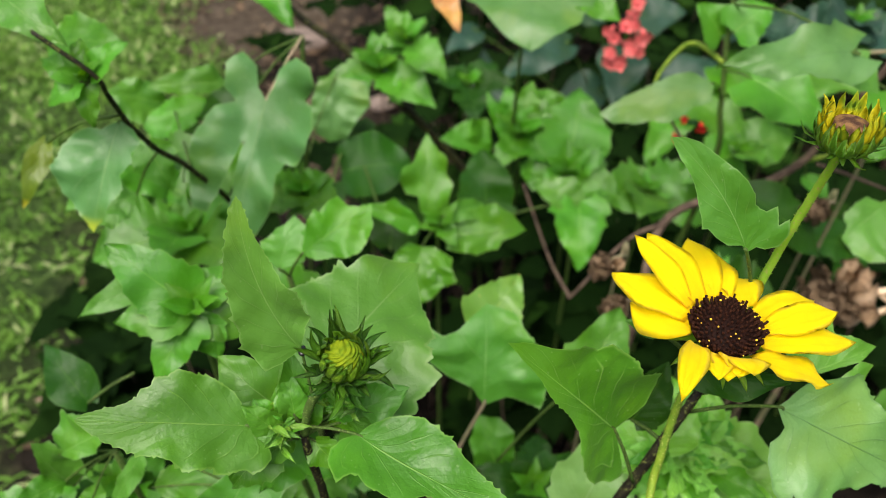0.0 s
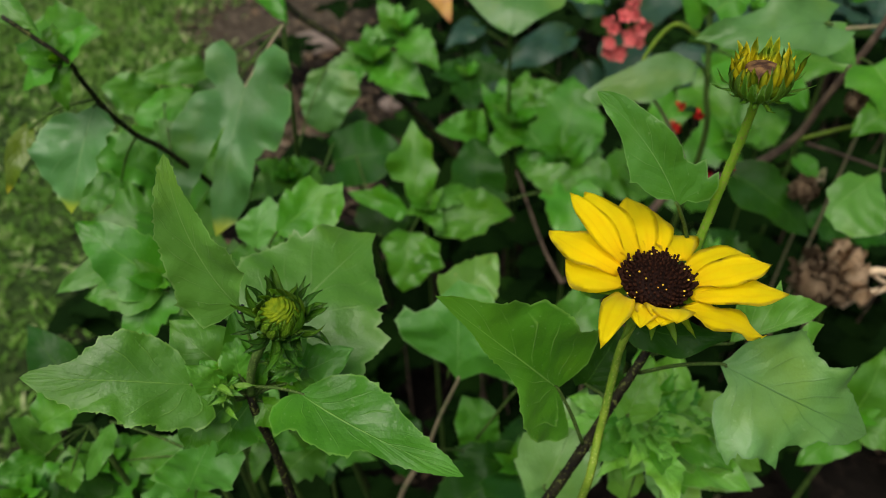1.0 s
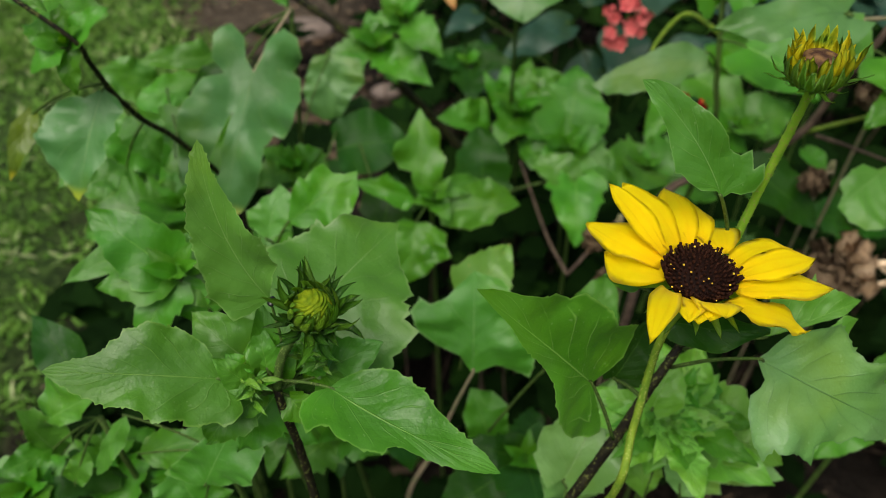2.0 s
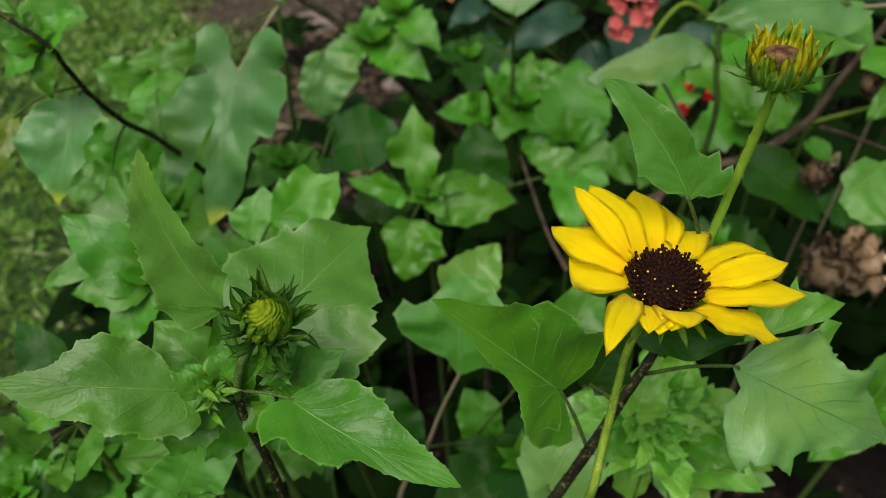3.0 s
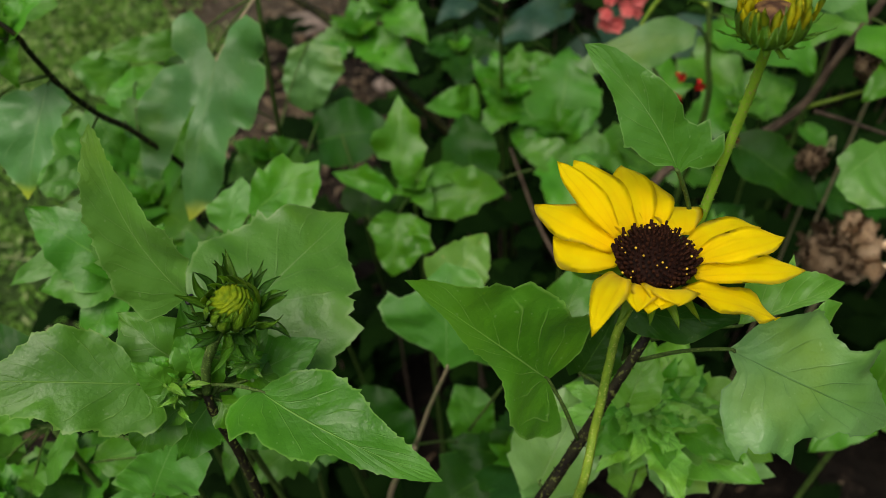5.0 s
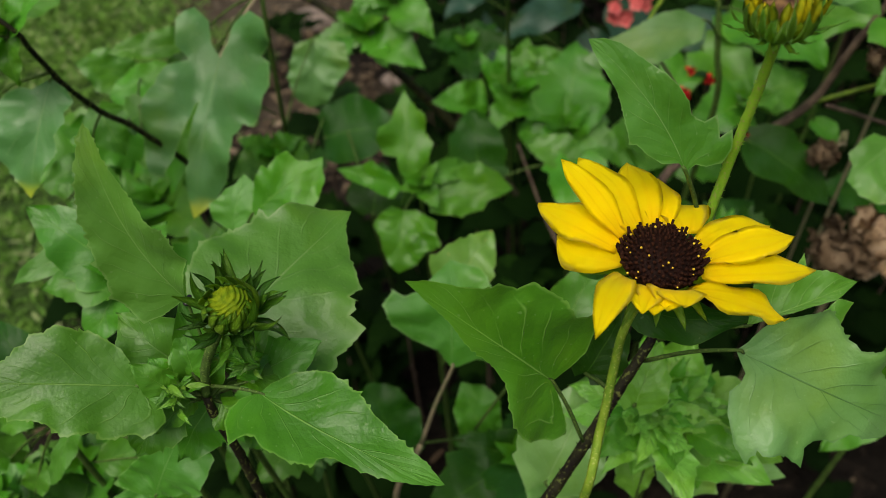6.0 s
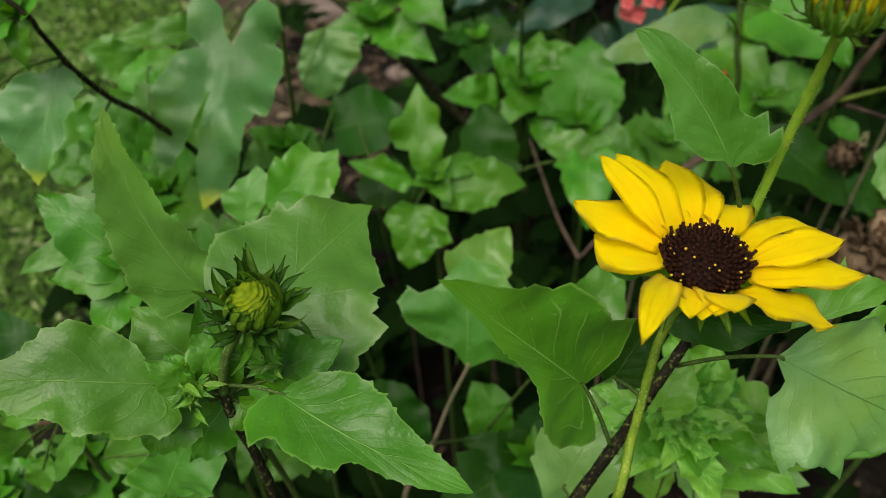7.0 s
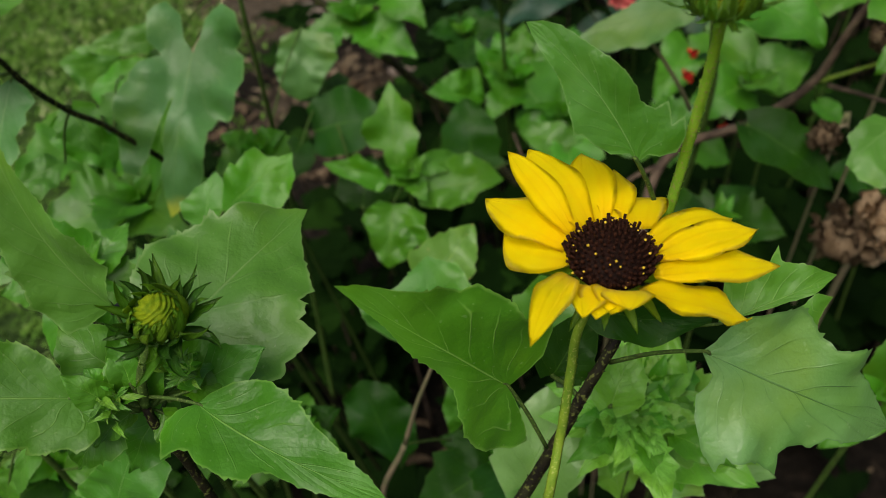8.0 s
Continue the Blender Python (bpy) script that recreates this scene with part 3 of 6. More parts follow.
def stone(at, r):
    bm = bmesh.new()
    bmesh.ops.create_icosphere(bm, subdivisions=3, radius=r)
    for v in bm.verts:
        v.co *= 1 + 0.22 * noise.noise(v.co * 1.3 / r + Vector(at) * 9)
        v.co.z *= 0.45
        v.co.x *= 1.3
    bm.transform(Matrix.Translation(at))
    return tagged(part("stone", bm, STONE), "pale pinkish stone half sunk in bare soil", "stone")


stone((-0.2960, 1.4611, 0.0100), 0.045)
stone((-0.1121, 1.2209, 0.0100), 0.022)


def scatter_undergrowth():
    """The lower storey of the bed: leaves on thin stalks, past counting, near black to carry the shade."""
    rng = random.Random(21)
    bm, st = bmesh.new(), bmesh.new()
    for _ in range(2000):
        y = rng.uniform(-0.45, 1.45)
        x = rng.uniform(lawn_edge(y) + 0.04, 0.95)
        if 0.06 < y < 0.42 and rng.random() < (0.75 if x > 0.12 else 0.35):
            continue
        # Growth at y below 0.06 is out of view, added tall to shade the bed.
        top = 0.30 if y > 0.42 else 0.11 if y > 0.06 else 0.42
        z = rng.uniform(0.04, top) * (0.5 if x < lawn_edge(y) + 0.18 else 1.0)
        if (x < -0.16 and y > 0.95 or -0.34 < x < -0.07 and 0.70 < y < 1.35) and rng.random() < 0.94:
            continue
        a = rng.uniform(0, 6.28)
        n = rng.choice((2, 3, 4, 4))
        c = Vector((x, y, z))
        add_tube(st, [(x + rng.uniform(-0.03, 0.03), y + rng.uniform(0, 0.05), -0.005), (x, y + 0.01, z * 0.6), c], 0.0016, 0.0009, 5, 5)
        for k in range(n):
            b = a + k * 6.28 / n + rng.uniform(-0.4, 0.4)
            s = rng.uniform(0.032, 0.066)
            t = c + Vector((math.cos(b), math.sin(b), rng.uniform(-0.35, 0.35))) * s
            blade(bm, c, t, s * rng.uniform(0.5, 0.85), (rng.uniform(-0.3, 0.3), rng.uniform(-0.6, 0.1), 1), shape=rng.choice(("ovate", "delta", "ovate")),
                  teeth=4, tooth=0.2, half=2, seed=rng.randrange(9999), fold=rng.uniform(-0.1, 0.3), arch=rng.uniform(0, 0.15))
    tagged(part("undergrowth", bm, UNDER_SHADE), "leafy undergrowth filling the flower bed, its green darkened to stand for shade", "undergrowth", kind="stuff")
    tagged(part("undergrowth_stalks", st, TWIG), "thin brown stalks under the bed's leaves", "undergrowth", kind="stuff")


scatter_undergrowth()


# ---- the flower plant ----
def flower_head(plant, centre, axis):
    head = thing("flower_head", centre, "", "")
    head.parent = plant
    head.matrix_parent_inverse = plant.matrix_world.inverted()
    bpy.context.view_layer.update()
    c, n = Vector(centre), Vector(axis).normalized()
    a = (Vector((1, 0, 0)) - n.x * n).normalized()
    b = n.cross(a)
    rad = 0.0086
    bm = bmesh.new()
    rings = []
    for i in range(9):
        th = i / 8 * math.pi / 2
        rings.append([bm.verts.new(c + n * (0.0042 * math.cos(th) - 0.002) + rad * math.sin(th) * (math.cos(p) * a + math.sin(p) * b)) for p in [math.tau * j / 28 for j in range(28)]])
    for r0, r1 in zip(rings, rings[1:]):
        for j in range(28):
            bm.faces.new((r0[j], r0[(j + 1) % 28], r1[(j + 1) % 28], r1[j]))
    bmesh.ops.remove_doubles(bm, verts=bm.verts[:], dist=1e-5)
    low = [bm.verts.new(c - n * 0.0055 + rad * 0.7 * (math.cos(p) * a + math.sin(p) * b)) for p in [math.tau * j / 28 for j in range(28)]]
    rim = rings[-1]
    for j in range(28):
        bm.faces.new((rim[j], rim[(j + 1) % 28], low[(j + 1) % 28], low[j]))
    bm.faces.new(low)
    part("disc", bm, DISC_BROWN, head, "dark brown domed disc")
    rng = random.Random(3)
    fl, po = bmesh.new(), bmesh.new()
    for k in range(290):
        r = math.sqrt((k + 0.5) / 290)
        if r > 0.9 and k % 2:
            continue
        p = k * 2.39996
        th = r * math.pi / 2 * 0.96
        d = math.cos(p) * a + math.sin(p) * b
        at = c + n * (0.0042 * math.cos(th) - 0.002) + d * rad * math.sin(th)
        lean = th * (0.75 if r < 0.86 else 0.25)
        out = (n * math.cos(lean) + d * math.sin(lean)).normalized()
        tall = rng.uniform(0.0010, 0.0017) * (0.7 + 1.6 * r ** 6)
        w = rng.uniform(0.00027, 0.00040)
        u1 = out.orthogonal().normalized()
        u2 = out.cross(u1)
        low = [fl.verts.new(at + w * 0.8 * (math.cos(q) * u1 + math.sin(q) * u2)) for q in [math.tau * j / 5 for j in range(5)]]
        top = [fl.verts.new(at + out * tall + w * 1.15 * (math.cos(q) * u1 + math.sin(q) * u2)) for q in [math.tau * j / 5 for j in range(5)]]
        for j in range(5):
            fl.faces.new((low[j], low[(j + 1) % 5], top[(j + 1) % 5], top[j]))
        fl.faces.new(top)
        if 0.30 < r < 0.86 and rng.random() < 0.13:
            bmesh.ops.create_icosphere(po, subdivisions=1, radius=rng.uniform(0.00018, 0.00034), matrix=Matrix.Translation(at + out * (tall + 0.0003)))
    tagged(part("disc_floret", fl, FLORET_TIP, head, "maroon brown tubular florets"), kind="stuff")
    tagged(part("pollen_grain", po, POLLEN, head, "bright yellow pollen specks"), kind="stuff")
    return head


def petal(head, base, tip, width, up, **shape):
    bm = bmesh.new()
    o = dict(shape="petal", teeth=0, rows=12, half=3, cordate=0.0, fold=0.04, arch=0.06, wave=0.012, pucker=0.004)
    o.update(shape)
    blade(bm, base, tip, width * 1.22, up, seed=len(scene.objects), **o)
    bmesh.ops.solidify(bm, geom=bm.faces[:], thickness=0.0002)
    return part("petal", bm, PETAL, head)


def bract(parent, base, tip, width, up, material=None, **shape):
    bm = bmesh.new()
    o = dict(shape="bract", teeth=0, rows=7, half=2, cordate=0.0, fold=0.25, arch=0.05, wave=0.01)
    o.update(shape)
    blade(bm, base, tip, width, up, seed=len(scene.objects), **o)
    bmesh.ops.solidify(bm, geom=bm.faces[:], thickness=0.00025)
    return part("bract", bm, material or BRACT, parent)


flower_plant = thing("sunflower_plant", (0.06, 0.17, 0.0), "wild sunflower plant with one open yellow bloom and a bud", "flower plant")
bpy.context.view_layer.update()
AXIS = (0.0408, -0.0731, 0.9965)
HEAD = (0.0740, 0.1340, 0.6079)
head = flower_head(flower_plant, HEAD, AXIS)
tagged(head, "yellow bloom with a dark brown disc")
petal(head, (0.0819, 0.1424, 0.6060), (0.0815, 0.1576, 0.6018), 0.0113, AXIS, arch=0.15)
petal(head, (0.0759, 0.1435, 0.6063), (0.0780, 0.1616, 0.6071), 0.0080, AXIS)
petal(head, (0.0657, 0.1380, 0.6063), (0.0485, 0.1544, 0.6061), 0.0104, AXIS, arch=0.05)
petal(head, (0.0671, 0.1407, 0.6065), (0.0540, 0.1595, 0.6156), 0.0069, AXIS)
petal(head, (0.0702, 0.1425, 0.6065), (0.0587, 0.1636, 0.6126), 0.0098, AXIS)
petal(head, (0.0730, 0.1438, 0.6065), (0.0712, 0.1657, 0.6093), 0.0093, AXIS)
petal(head, (0.0668, 0.1352, 0.6054), (0.0526, 0.1462, 0.6034), 0.0146, (0.03, -0.30, 0.95))
petal(head, (0.0821, 0.1383, 0.6057), (0.1018, 0.1473, 0.6035), 0.0086, AXIS)
petal(head, (0.0826, 0.1335, 0.6061), (0.1052, 0.1410, 0.6058), 0.0082, AXIS)
petal(head, (0.0820, 0.1300, 0.6050), (0.1086, 0.1342, 0.6014), 0.0080, AXIS)
petal(head, (0.0787, 0.1258, 0.6049), (0.1020, 0.1267, 0.5937), 0.0076, AXIS, wave=0.03)
petal(head, (0.0752, 0.1257, 0.6051), (0.0746, 0.1157, 0.6108), 0.0092, AXIS, arch=0.12)
petal(head, (0.0729, 0.1260, 0.6051), (0.0714, 0.1160, 0.6097), 0.0078, (0.1, -0.5, 0.85), arch=0.15)
petal(head, (0.0708, 0.1266, 0.6053), (0.0687, 0.1149, 0.6097), 0.0074, (0.0, -0.5, 0.85), arch=0.14)
petal(head, (0.0693, 0.1272, 0.6054), (0.0662, 0.1144, 0.6108), 0.0070, (-0.1, -0.5, 0.85), arch=0.12)
petal(head, (0.0657, 0.1296, 0.6057), (0.0562, 0.1083, 0.6109), 0.0062, AXIS, arch=0.14, fold=0.3)
for k in range(13):
    a = k * math.tau / 13 + 0.2
    side = Vector((math.cos(a), math.sin(a), 0))
    side = (side - side.dot(Vector(AXIS)) * Vector(AXIS)).normalized()
    low = Vector(HEAD) - Vector(AXIS) * 0.0058
    bract(head, low + side * 0.005, low + side * 0.0145 - Vector(AXIS) * (0.0015 + 0.004 * (k % 3) / 2), 0.0038, Vector(AXIS))

tube("flower_stalk", [Vector(HEAD) - Vector(AXIS) * 0.005, (0.0676, 0.1309, 0.5871), (0.0663, 0.1299, 0.5742), (0.0637, 0.1242, 0.5562), (0.0589, 0.1163, 0.5300), (0.055, 0.165, 0.40), (0.06, 0.18, -0.005)],
     0.0010, 0.0014, STEM_GREEN, flower_plant, n=60, hairs=240, label="yellow green hairy flower stalk")
tube("stem", [(0.05, 0.17, -0.005), (0.045, 0.16, 0.35), (0.0380, 0.1220, 0.4808), (0.0508, 0.1292, 0.5074), (0.0632, 0.1360, 0.5321), (0.0715, 0.1409, 0.5504), (0.0798, 0.1467, 0.5654), (0.0859, 0.1528, 0.5777), (0.0892, 0.1552, 0.5920)],
     0.0024, 0.0011, STEM_DARK, flower_plant, n=80, rough=0.10, hairs=140, label="dark brown stem with pale flecks")
tube("bud_stalk", [(0.0884, 0.1541, 0.5894), (0.0904, 0.1554, 0.6011), (0.0921, 0.1543, 0.6206), (0.0927, 0.1510, 0.6380), (0.0921, 0.1467, 0.6526)], 0.00125, 0.0010, STEM_BRIGHT, flower_plant, n=50, hairs=420,
     label="bright green bristly bud stalk")
leaf(flower_plant, (0.0969, 0.1347, 0.5737), (0.1458, 0.1272, 0.5481), 0.03, up=(0.1488, -0.8350, 0.5297), side=0.000, edge=(((0.00, 0.00), (0.03, -0.05), (0.08, -0.19), (0.18, -0.28), (0.29, -0.34), (0.35, -0.31), (0.43, -0.26), (0.50, -0.23), (0.57, -0.29), (0.62, -0.29), (0.64, -0.19), (0.73, -0.16), (0.85, -0.09), (0.95, -0.03), (1.00, 0.00)),
     ((0.00, 0.00), (0.09, 0.08), (0.09, 0.12), (0.06, 0.18), (0.10, 0.28), (0.17, 0.38), (0.25, 0.44), (0.26, 0.36), (0.31, 0.36), (0.39, 0.33), (0.51, 0.36), (0.48, 0.27), (0.51, 0.23), (0.63, 0.18), (0.67, 0.13), (0.76, 0.12), (0.88, 0.09), (1.00, 0.00))), material=LEAF_BROAD, stalk=(0.0778, 0.1441, 0.5582), stalk_r=0.00055, stalk_mat=STEM_MID,
     fray=0.7, fold=0.06, arch=0.05, wave=0.018, pucker=0.010, curl=0.10, label="broad pale green leaf with coarse lobes")
leaf(flower_plant, (0.0518, 0.1320, 0.5661), (0.0183, 0.1250, 0.6109), 0.03, up=(0.5369, -0.7967, 0.2774), side=0.000, edge=(((0.00, 0.00), (-0.14, -0.07), (-0.27, -0.17), (-0.19, -0.23), (-0.03, -0.28), (0.05, -0.28), (0.15, -0.25), (0.22, -0.19), (0.30, -0.12), (0.38, -0.09), (0.52, -0.08), (0.61, -0.07), (0.71, -0.04), (0.85, -0.02), (1.00, 0.00)),
     ((0.00, 0.00), (-0.02, 0.11), (-0.02, 0.19), (0.04, 0.30), (0.12, 0.36), (0.20, 0.31), (0.25, 0.28), (0.39, 0.31), (0.55, 0.29), (0.57, 0.23), (0.69, 0.20), (0.70, 0.17), (0.80, 0.11), (0.93, 0.05), (1.00, 0.00))), material=LEAF_VEINED, stalk=(0.0608, 0.1299, 0.5418), stalk_r=0.0005, stalk_mat=STEM_MID,
     fray=0.5, fold=0.28, arch=0.03, wave=0.008, pucker=0.006)
leaf(flower_plant, (0.0808, 0.1500, 0.6182), (0.0587, 0.1623, 0.6451), 0.03, up=(0.0681, -0.8848, 0.4610), side=0.060, edge=(((0.00, 0.00), (0.07, -0.02), (0.14, -0.12), (0.24, -0.17), (0.34, -0.20), (0.37, -0.24), (0.43, -0.21), (0.54, -0.16), (0.65, -0.11), (0.83, -0.07), (0.94, -0.03), (1.00, 0.00)),
     ((0.00, 0.00), (-0.00, 0.07), (-0.05, 0.12), (-0.09, 0.22), (-0.04, 0.29), (0.06, 0.33), (0.06, 0.25), (0.18, 0.29), (0.19, 0.21), (0.27, 0.16), (0.36, 0.18), (0.43, 0.18), (0.53, 0.17), (0.71, 0.13), (0.87, 0.10), (0.95, 0.06), (1.00, 0.00))), material=LEAF_PALE, stalk=(0.0879, 0.1531, 0.5987), stalk_r=0.0005, stalk_mat=STEM_MID,
     fray=0.25, fold=0.20, arch=0.03, wave=0.012, pucker=0.006)
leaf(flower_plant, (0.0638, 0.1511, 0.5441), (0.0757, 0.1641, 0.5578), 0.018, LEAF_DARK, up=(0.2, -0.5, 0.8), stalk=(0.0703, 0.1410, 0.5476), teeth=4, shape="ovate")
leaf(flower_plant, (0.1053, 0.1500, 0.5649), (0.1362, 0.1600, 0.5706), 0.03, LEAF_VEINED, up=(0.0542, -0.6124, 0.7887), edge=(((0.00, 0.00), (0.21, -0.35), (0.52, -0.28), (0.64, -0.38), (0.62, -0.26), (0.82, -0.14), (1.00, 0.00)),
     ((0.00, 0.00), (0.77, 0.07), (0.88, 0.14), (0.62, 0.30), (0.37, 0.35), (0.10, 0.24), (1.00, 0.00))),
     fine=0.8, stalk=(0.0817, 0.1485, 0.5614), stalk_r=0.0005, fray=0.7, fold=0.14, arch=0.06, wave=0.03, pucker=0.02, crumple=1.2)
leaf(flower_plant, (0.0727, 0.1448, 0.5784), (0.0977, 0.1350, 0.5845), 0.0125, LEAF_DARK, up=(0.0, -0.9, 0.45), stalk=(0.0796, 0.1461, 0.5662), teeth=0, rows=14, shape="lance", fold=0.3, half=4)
leaf(flower_plant, (0.0666, 0.1564, 0.5809), (0.0560, 0.1560, 0.5853), 0.007, LEAF, up=(0, -0.5, 0.8), teeth=0, shape="lance", stalk=(0.0812, 0.1495, 0.5699))


def opening_bud(plant, base, axis, size):
    """A bud with its yellow rays still upright in a cup of green bracts."""
    bud = thing("flower_bud", base, "half-open sunflower bud, yellow rays in green bracts", "")
    bud.parent = plant
    bud.matrix_parent_inverse = plant.matrix_world.inverted()
    bpy.context.view_layer.update()
    c, n = Vector(base), Vector(axis).normalized()
    a = (Vector((1, 0, 0)) - n.x * n).normalized()
    b = n.cross(a)
    bm = bmesh.new()
    prof = [(0.10, 0.0), (0.34, 0.05), (0.47, 0.18), (0.46, 0.30), (0.40, 0.36), (0.25, 0.38), (0.05, 0.38)]
    rings = [[bm.verts.new(c + n * h * size + r * size * (math.cos(p) * a + math.sin(p) * b)) for p in [math.tau * j / 20 for j in range(20)]] for r, h in prof]
    for r0, r1 in zip(rings, rings[1:]):
        for j in range(20):
            bm.faces.new((r0[j], r0[(j + 1) % 20], r1[(j + 1) % 20], r1[j]))
    bm.faces.new(rings[0][::-1])
    bm.faces.new(rings[-1])
    part("bud_core", bm, BUD_GREEN, bud)
    bm = bmesh.new()
    bmesh.ops.create_uvsphere(bm, u_segments=18, v_segments=10, radius=0.37 * size, matrix=Matrix.Translation(c + n * 0.36 * size) @ Matrix.Diagonal((1, 1, 0.55, 1)))
    part("bud_disc", bm, BUD_BROWN, bud, "brown closed bud heart")
    rng = random.Random(9)
    for k in range(26):
        back = k % 2
        p = k * math.tau / 26 + rng.uniform(-0.08, 0.08)
        d = math.cos(p) * a + math.sin(p) * b
        lo = c + n * 0.22 * size + d * (0.36 if back else 0.43) * size
        tp = c + n * rng.uniform(0.58, 0.92) * size + d * rng.uniform(0.40, 0.60) * size + d.cross(n) * rng.uniform(-0.06, 0.06) * size
        bract(bud, lo, tp, 0.150 * size, d * 1.0 + n * 0.1, BUD_YELLOW, fold=-1.1, arch=0.12, curl=rng.uniform(-0.1, 0.25), shape="petal").name = "ray"
    for k in range(11):
        p = k * math.tau / 11 + rng.uniform(-0.15, 0.15)
        d = math.cos(p) * a + math.sin(p) * b
        lo = c + n * 0.34 * size + d * 0.37 * size
        bract(bud, lo, lo + n * rng.uniform(0.18, 0.34) * size - d * rng.uniform(0.02, 0.12) * size, 0.12 * size, d, BUD_YELLOW, fold=-1.0, arch=0.1, shape="lance").name = "ray"
    for ring, (r, h, ln, out, w, cnt) in enumerate(((0.42, 0.06, 0.55, 0.10, 0.17, 20), (0.40, 0.02, 0.55, 0.22, 0.18, 16), (0.26, 0.02, 0.5, 0.62, 0.13, 13))):
        for k in range(cnt):
            p = (k + 0.5 * ring) * math.tau / cnt + rng.uniform(-0.12, 0.12)
            d = math.cos(p) * a + math.sin(p) * b
            lo = c + n * h * size + d * r * size
            hgt = (0.56, 0.44, 0.12)[ring] * rng.uniform(0.75, 1.2)
            bract(bud, lo, lo + n * hgt * size + d * out * size * rng.uniform(0.5, 1.1), w * size, n * 0.6 - d * 0.7, BRACT_MID, fold=0.3, arch=-0.12, curl=rng.uniform(-0.3, 0.1))
    return bud


opening_bud(flower_plant, (0.0920, 0.1466, 0.6532), (-0.0376, 0.0152, 0.9992), 0.0130)


# ---- the plant with the closed bud ----
bud_plant = thing("sunflower_plant", (-0.03, 0.16, 0.0), "wild sunflower plant with a closed green bud and broad leaves", "flower plant")
bpy.context.view_layer.update()


def closed_bud(plant, centre, axis, size):
    bud = thing("flower_bud", centre, "closed green bud ringed by pointed bracts", "")
    bud.parent = plant
    bud.matrix_parent_inverse = plant.matrix_world.inverted()
    bpy.context.view_layer.update()
    c, n = Vector(centre), Vector(axis).normalized()
    a = (Vector((1, 0, 0)) - n.x * n).normalized()
    b = n.cross(a)
    bm = bmesh.new()
    bmesh.ops.create_uvsphere(bm, u_segments=120, v_segments=60, radius=0.37 * size)
    for v in bm.verts:
        v.co.z *= 0.95
        q = v.co / size
        out = math.hypot(q.x, q.y)
        wrinkle = math.sin(74 * (q.x * 0.8 - q.y * 0.6) + 70 * (q.x * 0.6 + q.y * 0.8) ** 2 + 5.0 * noise.noise(q * 4.5)) + 0.5 * noise.noise(q * 15.0)
        v.co += v.co.normalized() * 0.014 * size * wrinkle * min(1.0, out * 7)
    bm.transform(Matrix.Rotation(0.55, 4, "X") @ Matrix.Rotation(0.35, 4, "Y"))
    bm.transform(Matrix((a, b, n)).transposed().to_4x4())
    bm.transform(Matrix.Translation(c))
    part("bud_core", bm, BUD_GREEN, bud, "yellow green folded bud heart")
    rng = random.Random(17)
    for k in range(40):
        inner = k >= 18
        p = k * math.tau / (22 if inner else 18) + rng.uniform(-0.1, 0.1)
        d = math.cos(p) * a + math.sin(p) * b
        turn = rng.uniform(0.35, 0.75)
        e = math.cos(p + turn) * a + math.sin(p + turn) * b
        lo = c + (d * 0.385 + n * rng.uniform(-0.10, 0.02) if inner else d * 0.39 - n * 0.16) * size
        tp = c + (n * rng.uniform(0.22, 0.33) + e * rng.uniform(0.20, 0.31) if inner else n * rng.uniform(0.20, 0.42) + e * rng.uniform(0.33, 0.46)) * size
        bract(bud, lo, tp, (rng.uniform(0.12, 0.17) if inner else rng.uniform(0.17, 0.23)) * size, d + n * 0.45, (BRACT, BRACT_MID, BRACT)[k % 3], fold=-0.35, arch=0.16 if inner else 0.18, shape="lance").name = "inner_bract"
    for ring, (r, h, ln, rise, w, cnt) in enumerate(((0.40, -0.14, 0.28, 0.54, 0.25, 13), (0.38, -0.22, 0.60, 0.46, 0.28, 13), (0.32, -0.30, 0.82, 0.06, 0.28, 9))):
        for k in range(cnt):
            p = (k + 0.37 * ring) * math.tau / cnt + rng.uniform(-0.13, 0.13)
            d = math.cos(p) * a + math.sin(p) * b
            lo = c + n * h * size + d * r * size
            f = rng.uniform(0.62, 1.15)
            bract(bud, lo, lo + n * rise * size * f + d * ln * size * f + d.cross(n) * rng.uniform(-0.20, 0.20) * size, w * rng.uniform(0.66, 0.95) * size, n - d * 0.2, (BRACT_DARK, BRACT_MID)[k % 3 == 0], side=rng.uniform(-0.20, 0.20), fold=0.5, arch=-0.16 + 0.14 * rng.random(), curl=rng.uniform(-0.1, 0.25))
    return bud


BUD = (-0.0222, 0.1279, 0.6006)
closed_bud(bud_plant, BUD, (0.1840, -0.1902, 0.9643), 0.0140)
tube("stem", [(-0.03, 0.17, -0.005), (-0.02, 0.16, 0.30), (-0.0300, 0.1234, 0.4894), (-0.0317, 0.1254, 0.5138), (-0.0331, 0.1261, 0.5413), (-0.0347, 0.1249, 0.5638), (-0.0357, 0.1265, 0.5714)], 0.0019, 0.0011, STEM_DARK, bud_plant,
     n=60, rough=0.10, hairs=90, label="dark mottled green stem")
tube("bud_stalk", [(-0.0353, 0.1261, 0.5710), (-0.0335, 0.1275, 0.5799), (-0.0301, 0.1288, 0.5870), (-0.0254, 0.1294, 0.5950)], 0.0012, 0.0013, STEM_MID, bud_plant, n=24, hairs=90)
